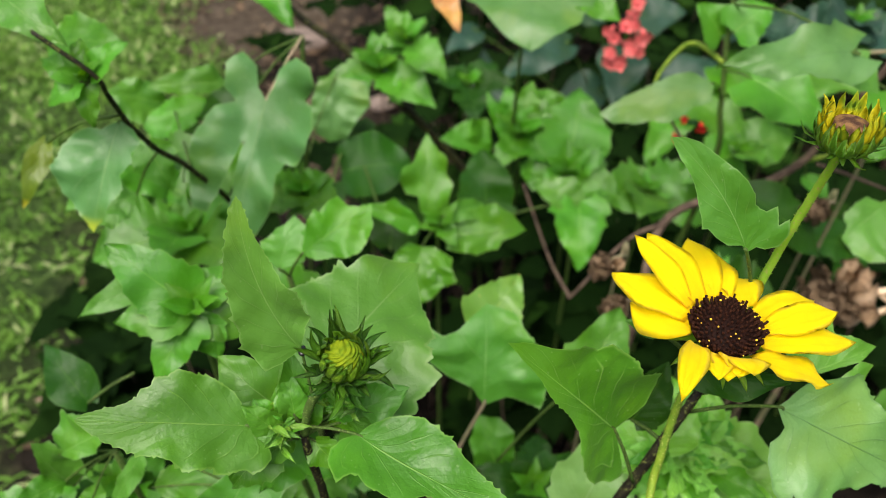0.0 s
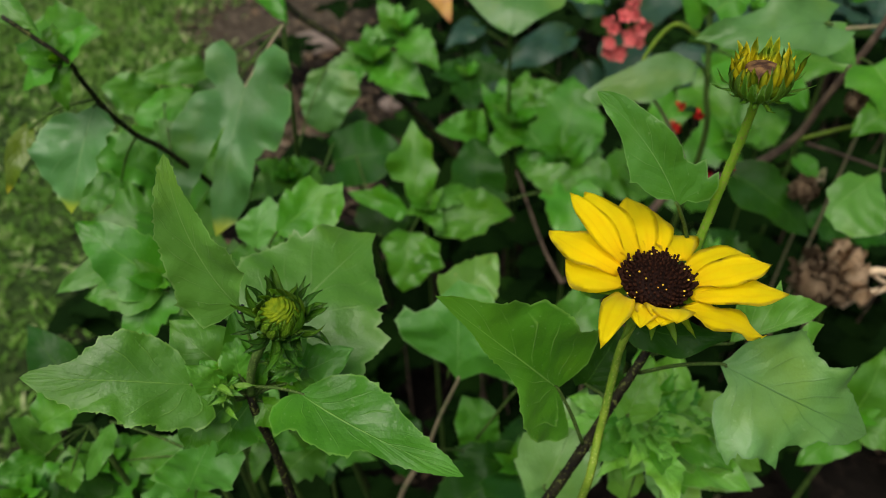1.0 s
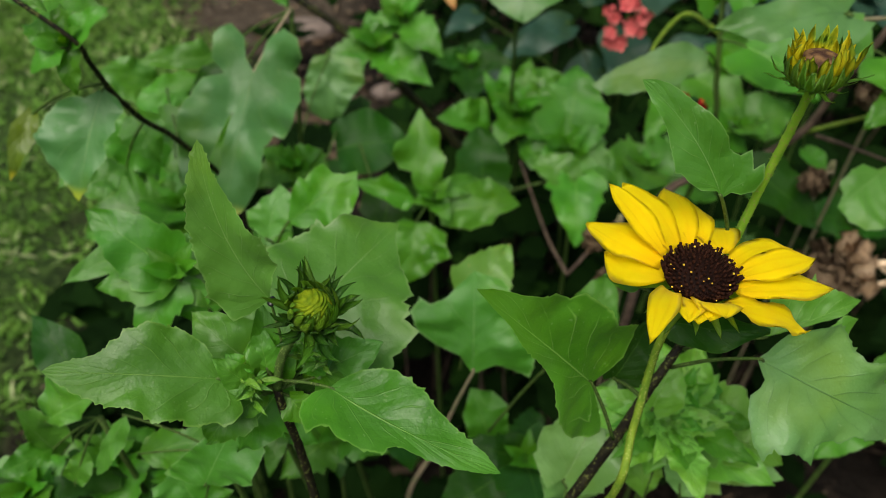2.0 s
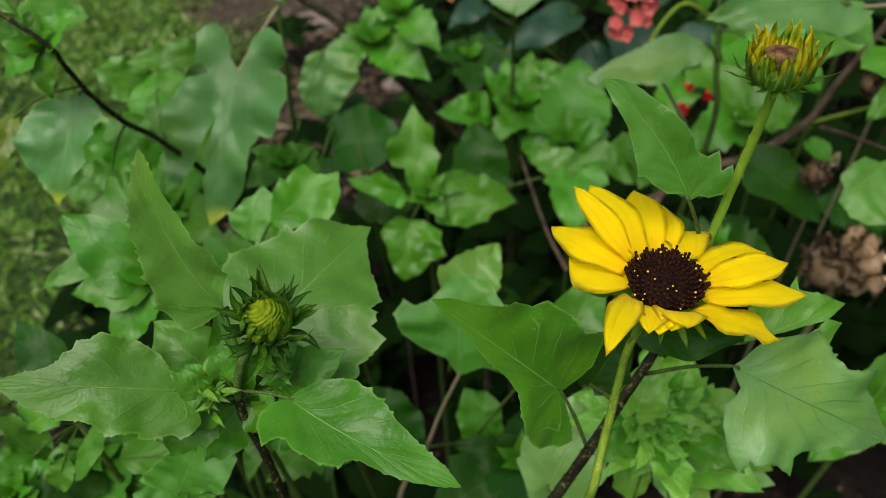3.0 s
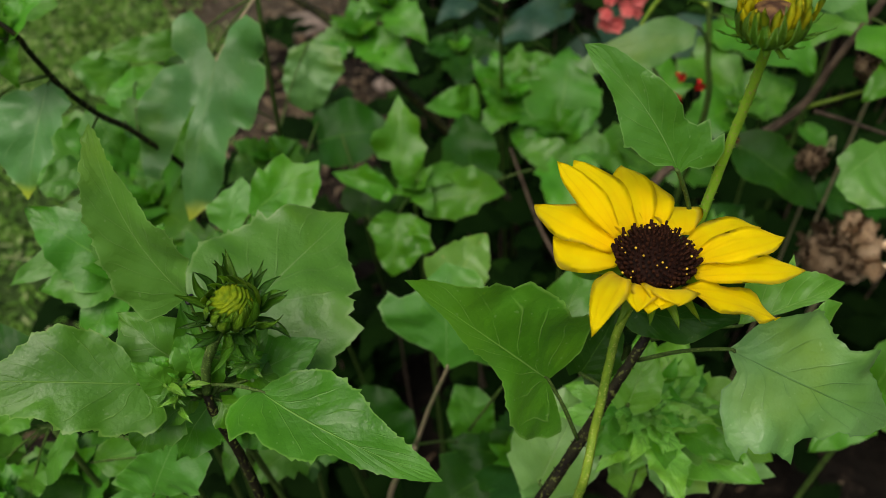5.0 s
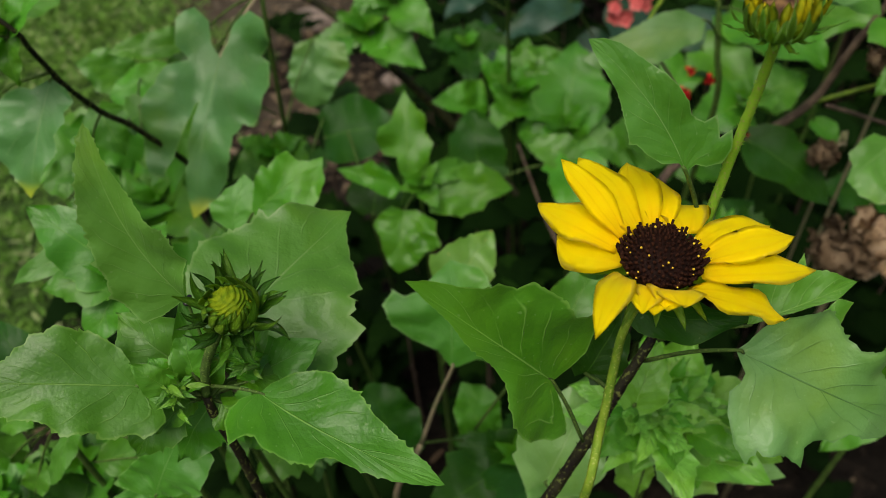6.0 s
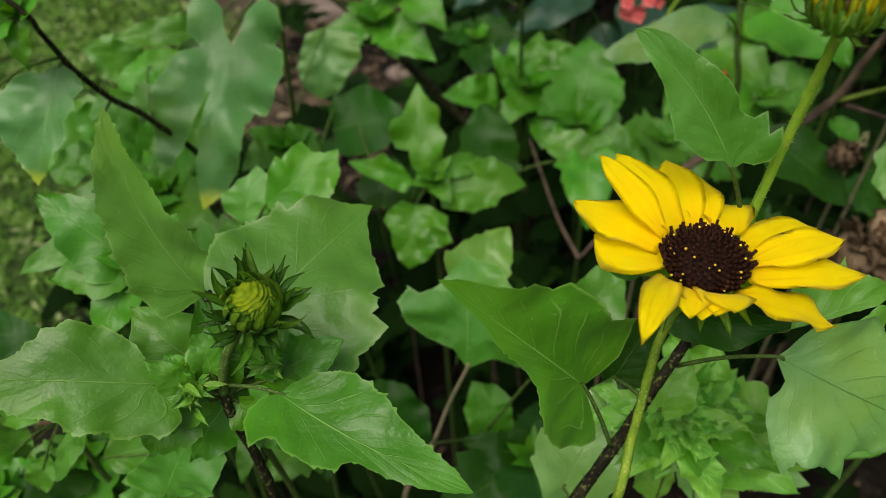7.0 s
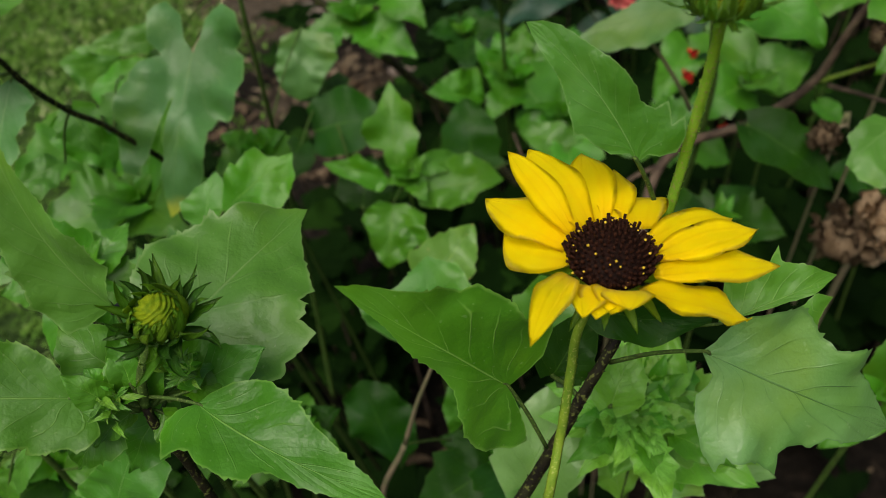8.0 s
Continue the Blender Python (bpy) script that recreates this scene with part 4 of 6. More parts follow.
leaf(bud_plant, (-0.0335, 0.1314, 0.6005), (-0.0443, 0.1395, 0.6437), 0.03, up=(0.1430, -0.9655, 0.2176), side=-0.070, edge=(((0.00, 0.00), (-0.02, -0.12), (0.00, -0.20), (0.11, -0.21), (0.20, -0.22), (0.31, -0.18), (0.38, -0.18), (0.54, -0.14), (0.62, -0.14), (0.71, -0.11), (0.82, -0.08), (0.95, -0.04), (1.00, 0.00)),
     ((0.00, 0.00), (0.07, 0.05), (0.17, 0.12), (0.24, 0.19), (0.30, 0.18), (0.38, 0.20), (0.47, 0.20), (0.53, 0.15), (0.63, 0.12), (0.70, 0.10), (0.79, 0.06), (0.85, 0.05), (0.92, 0.04), (0.98, 0.01), (1.00, 0.00))), material=LEAF_UPRIGHT, stalk=(-0.0318, 0.1284, 0.5835), stalk_r=0.00035, stalk_mat=STEM_MID,
     fray=0.8, fold=0.50, arch=0.03, wave=0.022, pucker=0.010, label="upright narrow grey green leaf folded along its rib")
leaf(bud_plant, (-0.0480, 0.1230, 0.5790), (-0.0885, 0.1149, 0.5920), 0.03, up=(0.3534, -0.5047, 0.7876), side=0.000, edge=(((0.00, 0.00), (-0.10, -0.09), (-0.14, -0.19), (-0.09, -0.25), (-0.03, -0.29), (0.02, -0.26), (0.13, -0.29), (0.19, -0.29), (0.22, -0.25), (0.35, -0.27), (0.40, -0.26), (0.46, -0.21), (0.53, -0.19), (0.64, -0.19), (0.74, -0.15), (0.84, -0.10), (0.92, -0.06), (1.00, 0.00)),
     ((0.00, 0.00), (0.04, 0.08), (0.13, 0.20), (0.27, 0.28), (0.41, 0.30), (0.46, 0.31), (0.53, 0.27), (0.59, 0.26), (0.61, 0.21), (0.66, 0.19), (0.68, 0.15), (0.74, 0.10), (0.86, 0.07), (0.95, 0.04), (1.00, 0.00))), material=LEAF, stalk=(-0.0371, 0.1259, 0.5694), stalk_r=0.0006,
     fray=0.8, fold=0.14, arch=0.05, wave=0.014, pucker=0.008, label="long toothed green leaf with pale midrib")
leaf(bud_plant, (-0.0200, 0.1226, 0.5760), (0.0250, 0.1017, 0.5696), 0.03, up=(0.0479, -0.1966, 0.9793), side=0.050, edge=(((0.00, 0.00), (0.03, -0.07), (0.11, -0.17), (0.21, -0.24), (0.27, -0.26), (0.34, -0.25), (0.38, -0.26), (0.42, -0.22), (0.46, -0.24), (0.50, -0.21), (0.56, -0.18), (0.69, -0.14), (0.82, -0.09), (0.93, -0.04), (1.00, 0.00)),
     ((0.00, 0.00), (-0.06, 0.07), (-0.09, 0.15), (-0.07, 0.21), (-0.01, 0.25), (0.05, 0.29), (0.07, 0.25), (0.09, 0.21), (0.14, 0.19), (0.19, 0.21), (0.24, 0.21), (0.28, 0.20), (0.33, 0.20), (0.44, 0.17), (0.45, 0.13), (0.49, 0.09), (0.56, 0.09), (0.66, 0.08), (0.80, 0.07), (0.92, 0.04), (1.00, 0.00))), material=LEAF, stalk=(-0.0344, 0.1269, 0.5733), stalk_r=0.00042, stalk_mat=STEM_MID,
     fray=0.7, fold=0.16, arch=0.04, wave=0.010, pucker=0.006, curl=0.04, label="long toothed green leaf with pale midrib")
leaf(bud_plant, (-0.0379, 0.1420, 0.5704), (-0.0053, 0.1920, 0.5740), 0.03, up=(0.1840, -0.1902, 0.9643), side=0.000, edge=(((0.00, 0.00), (0.04, -0.18), (0.19, -0.34), (0.35, -0.41), (0.50, -0.38), (0.60, -0.32), (0.69, -0.34), (0.68, -0.27), (0.81, -0.24), (0.89, -0.18), (1.00, 0.00)),
     ((0.00, 0.00), (-0.02, 0.34), (0.22, 0.52), (0.29, 0.48), (0.33, 0.49), (0.46, 0.50), (0.47, 0.41), (0.54, 0.39), (0.54, 0.34), (0.62, 0.35), (0.68, 0.29), (0.75, 0.19), (0.90, 0.04), (1.00, 0.00))), material=LEAF_PALE, stalk=(-0.0362, 0.1276, 0.5682), stalk_r=0.0006,
     fray=0.8, fold=0.05, arch=0.03, wave=0.014, pucker=0.010, label="very broad pale green leaf behind the bud")
leaf(bud_plant, (-0.0270, 0.1352, 0.5658), (-0.0067, 0.1377, 0.5767), 0.0190, LEAF_PALE, up=(0.1, -0.6, 0.75), stalk=(-0.0356, 0.1273, 0.5694), teeth=5, half=5)
leaf(bud_plant, (-0.0438, 0.1372, 0.5657), (-0.0625, 0.1467, 0.5797), 0.0225, LEAF_PALE, up=(0, -0.6, 0.75), stalk=(-0.0365, 0.1273, 0.5694), teeth=5, half=5, shape="ovate")
leaf(bud_plant, (-0.0376, 0.1284, 0.5765), (-0.0392, 0.1353, 0.5871), 0.0100, LEAF, up=(0, -0.6, 0.75), stalk=(-0.0359, 0.1267, 0.5717), teeth=4, half=4, shape="ovate")
leaf(bud_plant, (-0.0425, 0.1243, 0.5752), (-0.0503, 0.1252, 0.5854), 0.0085, LEAF_YOUNG, up=(0.2, -0.6, 0.75), stalk=(-0.0365, 0.1261, 0.5710), teeth=4, half=4, shape="ovate")
leaf(bud_plant, (-0.0360, 0.1295, 0.5705), (-0.0395, 0.1395, 0.5925), 0.0125, LEAF, up=(0.2, -0.6, 0.7), stalk=(-0.0358, 0.1270, 0.5690), teeth=4, tooth=0.14, half=4, shape="ovate", fold=0.3)
leaf(bud_plant, (-0.0385, 0.1370, 0.5570), (-0.0530, 0.1290, 0.5360), 0.0190, LEAF, up=(0.0, -0.6, 0.75), stalk=(-0.0345, 0.1258, 0.5630), teeth=6, tooth=0.14, half=5, shape="ovate", fold=0.12)
leaf(bud_plant, (-0.0300, 0.1340, 0.5690), (-0.0190, 0.1390, 0.5835), 0.0120, LEAF_YOUNG, up=(0.1, -0.6, 0.75), stalk=(-0.0352, 0.1268, 0.5690), teeth=5, tooth=0.14, half=4, shape="ovate", fold=0.25)
rng = random.Random(31)
for base, tip, w in (((-0.0400, 0.1259, 0.5680), (-0.0476, 0.1182, 0.5658), 0.011), ((-0.0331, 0.1272, 0.5662), (-0.0262, 0.1234, 0.5588), 0.010), ((-0.0431, 0.1276, 0.5729), (-0.0490, 0.1312, 0.5800), 0.011),
                     ((-0.0400, 0.1299, 0.5724), (-0.0432, 0.1364, 0.5796), 0.011), ((-0.0346, 0.1323, 0.5718), (-0.0336, 0.1392, 0.5763), 0.010), ((-0.0286, 0.1323, 0.5716), (-0.0196, 0.1392, 0.5728), 0.012), ((-0.0256, 0.1309, 0.5699), (-0.0158, 0.1351, 0.5682), 0.010),
                     ((-0.0452, 0.1270, 0.5665), (-0.0566, 0.1189, 0.5550), 0.016)):
    leaf(bud_plant, base, tip, w, LEAF_YOUNG if w < 0.0115 else LEAF, up=(rng.uniform(-0.4, 0.4), -0.45, 0.85), stalk=(-0.0364, 0.1280, 0.5672), stalk_r=0.0004, teeth=5, tooth=0.16, half=4, shape="ovate", fold=0.3, wave=0.03)
for heart, count, reach in (((-0.0400, 0.1240, 0.5760), 30, 0.0055), ((-0.0440, 0.1258, 0.5770), 10, 0.0060), ((-0.0262, 0.1305, 0.5780), 24, 0.0055), ((-0.0227, 0.1300, 0.5775), 10, 0.0060)):
    for k in range(count):
        a = k * 2.4 + rng.uniform(-0.3, 0.3)
        d = Vector((math.cos(a), 0.7 * math.sin(a) - 0.35, rng.uniform(-0.2, 0.9))).normalized() * reach * rng.uniform(0.35, 1.15)
        c0 = Vector(heart) + d * 0.15 + Vector((rng.gauss(0, 1), rng.gauss(0, 1), rng.gauss(0, 1))) * 0.0016
        leaf(bud_plant, c0, c0 + d, d.length * rng.uniform(0.22, 0.5), (LEAF_YOUNG, BRACT_DARK, BRACT_MID)[k % 3], up=(rng.uniform(-0.6, 0.6), -0.4, 0.8), teeth=0, rows=8, half=3, shape="lance",
             fold=rng.uniform(0.3, 0.9), arch=rng.uniform(-0.1, 0.25), curl=rng.uniform(-0.2, 0.4))


def gall(at):
    bm = bmesh.new()
    for off, r, s in (((0, 0, 0), 0.0011, (1, 1.35, 0.7)), ((0, 0.0015, -0.0001), 0.0006, (1, 0.9, 0.8))):
        bmesh.ops.create_uvsphere(bm, u_segments=14, v_segments=10, radius=r, matrix=Matrix.Translation(off) @ Matrix.Diagonal((*s, 1)))
    bm.transform(Matrix.Translation(at))
    return part("gall", bm, GALL, bud_plant, "tiny dark gall where the leaf meets the bud")


gall((-0.0331, 0.1310, 0.6000))


# ---- shoots and leaves behind ----
def shoot_plant(name, root, label, category="leafy plant", group="leafy plants in the bed"):
    ob = thing(name, root, label, category, group)
    bpy.context.view_layer.update()
    return ob


def rise(plant, top, r=0.0016, material=None, bow=(0.0, 0.0)):
    t = Vector(top)
    root = plant.matrix_world.translation
    mid = (t + root) / 2 + Vector((bow[0], bow[1], 0))
    return tube("stem", [root - Vector((0, 0, 0.008)), mid, t], r * 1.3, r * 0.8, material or STEM_MID, plant, n=24, rough=0.08)


# centre shoot
p = shoot_plant("sunflower_shoot", (0.0, 0.42, 0.0), "bright green leafy sunflower shoot in the bed")
c = (-0.0017, 0.3687, 0.4425)
rise(p, c)
leaf(p, (-0.0069, 0.3620, 0.4474), (-0.0086, 0.3980, 0.4903), 0.03, LEAF_YOUNG, up=(0.0582, -0.7639, 0.6427), edge=(((0.00, 0.00), (0.18, -0.10), (0.31, -0.11), (0.34, -0.24), (0.48, -0.31), (0.61, -0.27), (0.67, -0.16), (0.85, -0.08), (1.00, 0.00)),
     ((0.00, 0.00), (0.10, 0.09), (0.24, 0.20), (0.43, 0.27), (0.54, 0.20), (0.73, 0.20), (0.80, 0.11), (1.00, 0.00))),
     fine=0.55, stalk=c, fray=0.5, fold=0.22, arch=0.06, wave=0.03, pucker=0.02, crumple=1.6)
leaf(p, (-0.0115, 0.3620, 0.4475), (-0.0481, 0.3660, 0.4595), 0.03, LEAF_YOUNG, up=(0.1647, -0.6684, 0.7253), edge=(((0.00, 0.00), (0.07, -0.20), (0.27, -0.22), (0.47, -0.16), (0.79, -0.13), (1.00, 0.00)),
     ((0.00, 0.00), (0.25, 0.16), (0.38, 0.16), (0.53, 0.24), (0.68, 0.12), (1.00, 0.00))),
     fine=0.55, stalk=c, fray=0.5, fold=0.25, arch=0.08, wave=0.03, pucker=0.02, crumple=1.6)
leaf(p, (0.0025, 0.3620, 0.4383), (0.0531, 0.3680, 0.4387), 0.03, LEAF_YOUNG, up=(0.0721, -0.6494, 0.7570), edge=(((0.00, 0.00), (0.08, -0.15), (0.17, -0.12), (0.32, -0.28), (0.64, -0.34), (0.74, -0.26), (0.86, -0.19), (1.00, 0.00)),
     ((0.00, 0.00), (0.02, 0.16), (0.13, 0.21), (0.36, 0.27), (0.51, 0.22), (0.61, 0.23), (0.69, 0.12), (0.84, 0.08), (1.00, 0.00))),
     fine=0.55, stalk=c, fray=0.5, fold=0.16, arch=0.08, wave=0.03, pucker=0.02, crumple=1.6)
leaf(p, (-0.0115, 0.3600, 0.4316), (-0.0157, 0.3340, 0.4050), 0.03, LEAF_YOUNG, up=(0.0544, -0.7189, 0.6930), edge=(((0.00, 0.00), (-0.02, -0.20), (0.04, -0.33), (0.13, -0.52), (0.33, -0.53), (0.52, -0.64), (0.64, -0.40), (0.85, -0.26), (0.91, -0.14), (1.00, 0.00)),
     ((0.00, 0.00), (-0.05, 0.22), (0.15, 0.41), (0.29, 0.46), (0.47, 0.32), (0.66, 0.28), (0.87, 0.16), (1.00, 0.00))),
     fine=0.55, stalk=c, fray=0.5, fold=0.20, arch=0.10, wave=0.03, pucker=0.02, crumple=1.6)
leaf(p, (0.0011, 0.3640, 0.4531), (0.0274, 0.3850, 0.4464), 0.03, LEAF, up=(0.5120, -0.3957, 0.7625), edge=(((0.00, 0.00), (0.19, -0.14), (0.52, -0.18), (0.74, -0.12), (1.00, 0.00)),
     ((0.00, 0.00), (0.14, 0.20), (0.54, 0.26), (0.80, 0.13), (1.00, 0.00))),
     fine=0.55, stalk=c, fray=0.5, fold=0.20, arch=0.06, wave=0.03)
rosette(p, Vector(c) + Vector((0.002, -0.004, 0.004)), ((0.0070, 0.3560, 0.4540), (-0.0130, 0.3560, 0.4500), (0.0100, 0.3500, 0.4400), (-0.0040, 0.3660, 0.4580)), LEAF_YOUNG, 1.2, 0.5, teeth=4, tooth=0.2, half=3)

# leaf pair beside it, bright and toothed
p = shoot_plant("sunflower_shoot", (-0.05, 0.36, 0.0), "toothed light green sunflower leaves on a thin stem")
c = (-0.0670, 0.2521, 0.5097)
rise(p, c)
leaf(p, (-0.0590, 0.2490, 0.5258), (-0.0286, 0.2620, 0.5440), 0.03, LEAF_YOUNG, up=(-0.0388, -0.7803, 0.6242), edge=(((0.00, 0.00), (0.13, -0.14), (0.26, -0.24), (0.43, -0.33), (0.47, -0.26), (0.60, -0.30), (0.74, -0.29), (0.76, -0.14), (0.86, -0.05), (1.00, 0.00)),
     ((0.00, 0.00), (0.12, 0.17), (0.29, 0.25), (0.41, 0.34), (0.58, 0.38), (0.71, 0.32), (0.87, 0.22), (0.92, 0.11), (1.00, 0.00))),
     fine=0.55, stalk=c, fray=0.4, fold=0.14, arch=0.06, wave=0.025, pucker=0.018, crumple=1.4)
leaf(p, (-0.0702, 0.2500, 0.5156), (-0.0639, 0.2660, 0.5337), 0.03, LEAF_PALE, up=(0.0682, -0.7580, 0.6487), edge=(((0.00, 0.00), (0.14, -0.33), (0.39, -0.44), (0.52, -0.31), (0.70, -0.23), (0.78, -0.12), (1.00, 0.00)),
     ((0.00, 0.00), (0.26, 0.39), (0.52, 0.41), (0.70, 0.27), (0.86, 0.28), (0.92, 0.15), (1.00, 0.00))),
     fine=0.55, stalk=c, fray=0.4, fold=0.12, arch=0.06, wave=0.02)

# palmate leaf with yellowing tip
p = shoot_plant("palmate_leaf_plant", (-0.12, 0.42, 0.0), "tall stem with one large lobed pale green leaf")
c = (-0.0740, 0.3830, 0.5600)
rise(p, c, bow=(-0.01, 0.05))
b = (-0.0858, 0.3340, 0.5508)
tube("petiole", [c, (-0.0800, 0.3600, 0.5560), b], 0.0009, 0.0007, TWIG_PALE, p, n=12)
leaf(p, (-0.0858, 0.3340, 0.5508), (-0.1030, 0.2880, 0.4913), 0.03, LEAF_PALM, up=(-0.0019, -0.7904, 0.6126), edge=(((0.00, 0.00), (-0.09, -0.02), (-0.23, -0.03), (-0.31, -0.12), (-0.26, -0.24), (-0.15, -0.29), (-0.06, -0.22), (-0.03, -0.28), (0.13, -0.34), (0.25, -0.34), (0.37, -0.27), (0.37, -0.20), (0.45, -0.17), (0.58, -0.21), (0.71, -0.18), (0.89, -0.11), (1.00, 0.00)),
     ((0.00, 0.00), (-0.07, 0.07), (-0.20, 0.11), (-0.27, 0.21), (-0.17, 0.29), (-0.02, 0.25), (0.05, 0.18), (0.11, 0.29), (0.27, 0.36), (0.49, 0.37), (0.64, 0.35), (0.77, 0.28), (0.78, 0.20), (0.66, 0.16), (0.50, 0.115), (0.31, 0.085), (0.28, 0.07), (0.49, 0.075), (0.71, 0.07), (0.88, 0.05), (1.00, 0.00))),
     fine=0.55, fray=0.5, fold=0.10, arch=0.06, wave=0.030, pucker=0.030, crumple=2.2, label="large lobed pale green leaf with a yellow tip")
leaf(p, (-0.1060, 0.3723, 0.5275), (-0.1374, 0.3730, 0.5145), 0.024, LEAF_DARK, stalk=c, teeth=3, half=3, shape="ovate")
leaf(p, (-0.1208, 0.3900, 0.5277), (-0.1611, 0.3750, 0.5336), 0.03, LEAF, up=(0.3253, -0.5780, 0.7484), edge=(((0.00, 0.00), (0.23, -0.14), (0.56, -0.16), (0.82, -0.10), (1.00, 0.00)),
     ((0.00, 0.00), (0.17, 0.25), (0.45, 0.19), (0.75, 0.12), (1.00, 0.00))),
     fine=0.5, stalk=c, stalk_r=0.0005, fray=0.7, fold=0.14, arch=0.06, wave=0.03, pucker=0.02, crumple=1.6)
leaf(p, (-0.1343, 0.4000, 0.5098), (-0.1742, 0.3850, 0.5008), 0.03, LEAF_YOUNG, up=(0.0699, -0.6452, 0.7608), edge=(((0.00, 0.00), (0.31, -0.22), (0.66, -0.32), (0.93, -0.21), (1.00, 0.00)),
     ((0.00, 0.00), (0.26, 0.19), (0.57, 0.21), (0.83, 0.16), (1.00, 0.00))),
     fine=0.5, stalk=(-0.0900, 0.4100, 0.5000), stalk_r=0.0005, fray=0.7, fold=0.14, arch=0.06, wave=0.03, pucker=0.02, crumple=1.6)
leaf(p, (-0.1134, 0.3650, 0.5144), (-0.1388, 0.3450, 0.4670), 0.03, LEAF_YOUNG, up=(-0.1480, -0.8803, 0.4507), edge=(((0.00, 0.00), (0.12, -0.16), (0.55, -0.22), (0.90, -0.19), (1.00, 0.00)),
     ((0.00, 0.00), (0.18, 0.18), (0.52, 0.22), (0.87, 0.18), (1.00, 0.00))),
     fine=0.5, stalk=(-0.0880, 0.4080, 0.4700), stalk_r=0.0005, fray=0.7, fold=0.14, arch=0.06, wave=0.03, pucker=0.02, crumple=1.6)
leaf(p, (-0.0715, 0.4700, 0.4882), (-0.0780, 0.4500, 0.4477), 0.03, LEAF_DULL, up=(-0.0045, -0.8964, 0.4432), edge=(((0.00, 0.00), (0.03, -0.45), (0.32, -0.57), (0.62, -0.39), (0.91, -0.26), (1.00, 0.00)),
     ((0.00, 0.00), (0.13, 0.26), (0.59, 0.34), (0.90, 0.20), (1.00, 0.00))),
     fine=0.5, stalk=(-0.0900, 0.4120, 0.4500), stalk_r=0.0005, fray=0.7, fold=0.14, arch=0.06, wave=0.03, pucker=0.02, crumple=1.6)

p = shoot_plant("sunflower_shoot", (-0.05, 0.45, 0.0), "soft mid-green leaves in the hollow behind the bud")
c = (-0.0817, 0.3641, 0.4713)
rise(p, c, 0.0012)
rosette(p, c, ((-0.0990, 0.3621, 0.4850), (-0.0646, 0.3629, 0.4843), (-0.0577, 0.3379, 0.4707), (-0.0994, 0.3391, 0.4739)), LEAF, 1.0, 0.7, teeth=5, tooth=0.22, half=3)

# leaning dark branch with pale leaves, over the lawn
p = shoot_plant("leaning_branch", (-0.06, 0.40, 0.0), "dark leaning branch with pale hanging leaves")
tube("branch", [(-0.06, 0.40, -0.01), (-0.0960, 0.3300, 0.4033), (-0.1060, 0.3210, 0.4863), (-0.1172, 0.2980, 0.5348), (-0.1242, 0.2850, 0.5544), (-0.1272, 0.2735, 0.5737), (-0.1284, 0.2700, 0.5826), (-0.1280, 0.2630, 0.5960), (-0.1280, 0.2580, 0.6068), (-0.1440, 0.2560, 0.6250)], 0.0016, 0.0009, STEM_DARK, p, n=60, label="slender dark brown branch")
leaf(p, (-0.1302, 0.2708, 0.5791), (-0.1422, 0.2430, 0.5426), 0.03, LEAF_TIP, up=(-0.0572, -0.7848, 0.6171), edge=(((0.00, 0.00), (0.05, -0.16), (0.14, -0.23), (0.25, -0.19), (0.33, -0.23), (0.45, -0.15), (0.56, -0.18), (0.69, -0.13), (0.87, -0.06), (1.00, 0.00)),
     ((0.00, 0.00), (0.12, 0.12), (0.12, 0.21), (0.17, 0.29), (0.22, 0.35), (0.35, 0.40), (0.55, 0.41), (0.72, 0.32), (0.81, 0.21), (0.89, 0.11), (1.00, 0.00))),
     fine=0.55, stalk=(-0.1271, 0.2730, 0.5740), fray=0.9, fold=0.12, arch=0.05, wave=0.025, pucker=0.018, label="pale blue green leaf with a yellow tip")
leaf(p, (-0.1720, 0.2835, 0.5590), (-0.1815, 0.2639, 0.5375), 0.011, LEAF_OLIVE, up=(0.3, -0.6, 0.7), stalk=(-0.1284, 0.2690, 0.5826), teeth=3, half=3, shape="ovate", label="olive leaf with a bright yellow tip")
c = (-0.1339, 0.2622, 0.6029)
rosette(p, c, ((-0.1167, 0.2692, 0.6147), (-0.1518, 0.2683, 0.6077), (-0.1485, 0.2565, 0.5940), (-0.1335, 0.2558, 0.5849), (-0.1372, 0.2744, 0.6140)), LEAF_YOUNG, 0.8, 0.5, teeth=4, half=3)
leaf(p, (-0.1620, 0.2749, 0.6309), (-0.1344, 0.2581, 0.6180), 0.020, LEAF_PALE, up=(0.0, -0.62, 0.75), stalk=(-0.1524, 0.2666, 0.6239), teeth=3, half=3, shape="ovate")
leaf(p, (-0.1821, 0.3300, 0.5835), (-0.1390, 0.3150, 0.5899), 0.03, LEAF_YOUNG, up=(-0.3118, -0.5723, 0.7585), edge=(((0.00, 0.00), (0.16, -0.23), (0.46, -0.27), (0.78, -0.16), (1.00, 0.00)),
     ((0.00, 0.00), (0.23, 0.26), (0.59, 0.21), (0.89, 0.13), (1.00, 0.00))),
     fine=0.5, stalk=(-0.1440, 0.2560, 0.6250), stalk_r=0.0005, fray=0.7, fold=0.14, arch=0.06, wave=0.03, pucker=0.02, crumple=1.6)
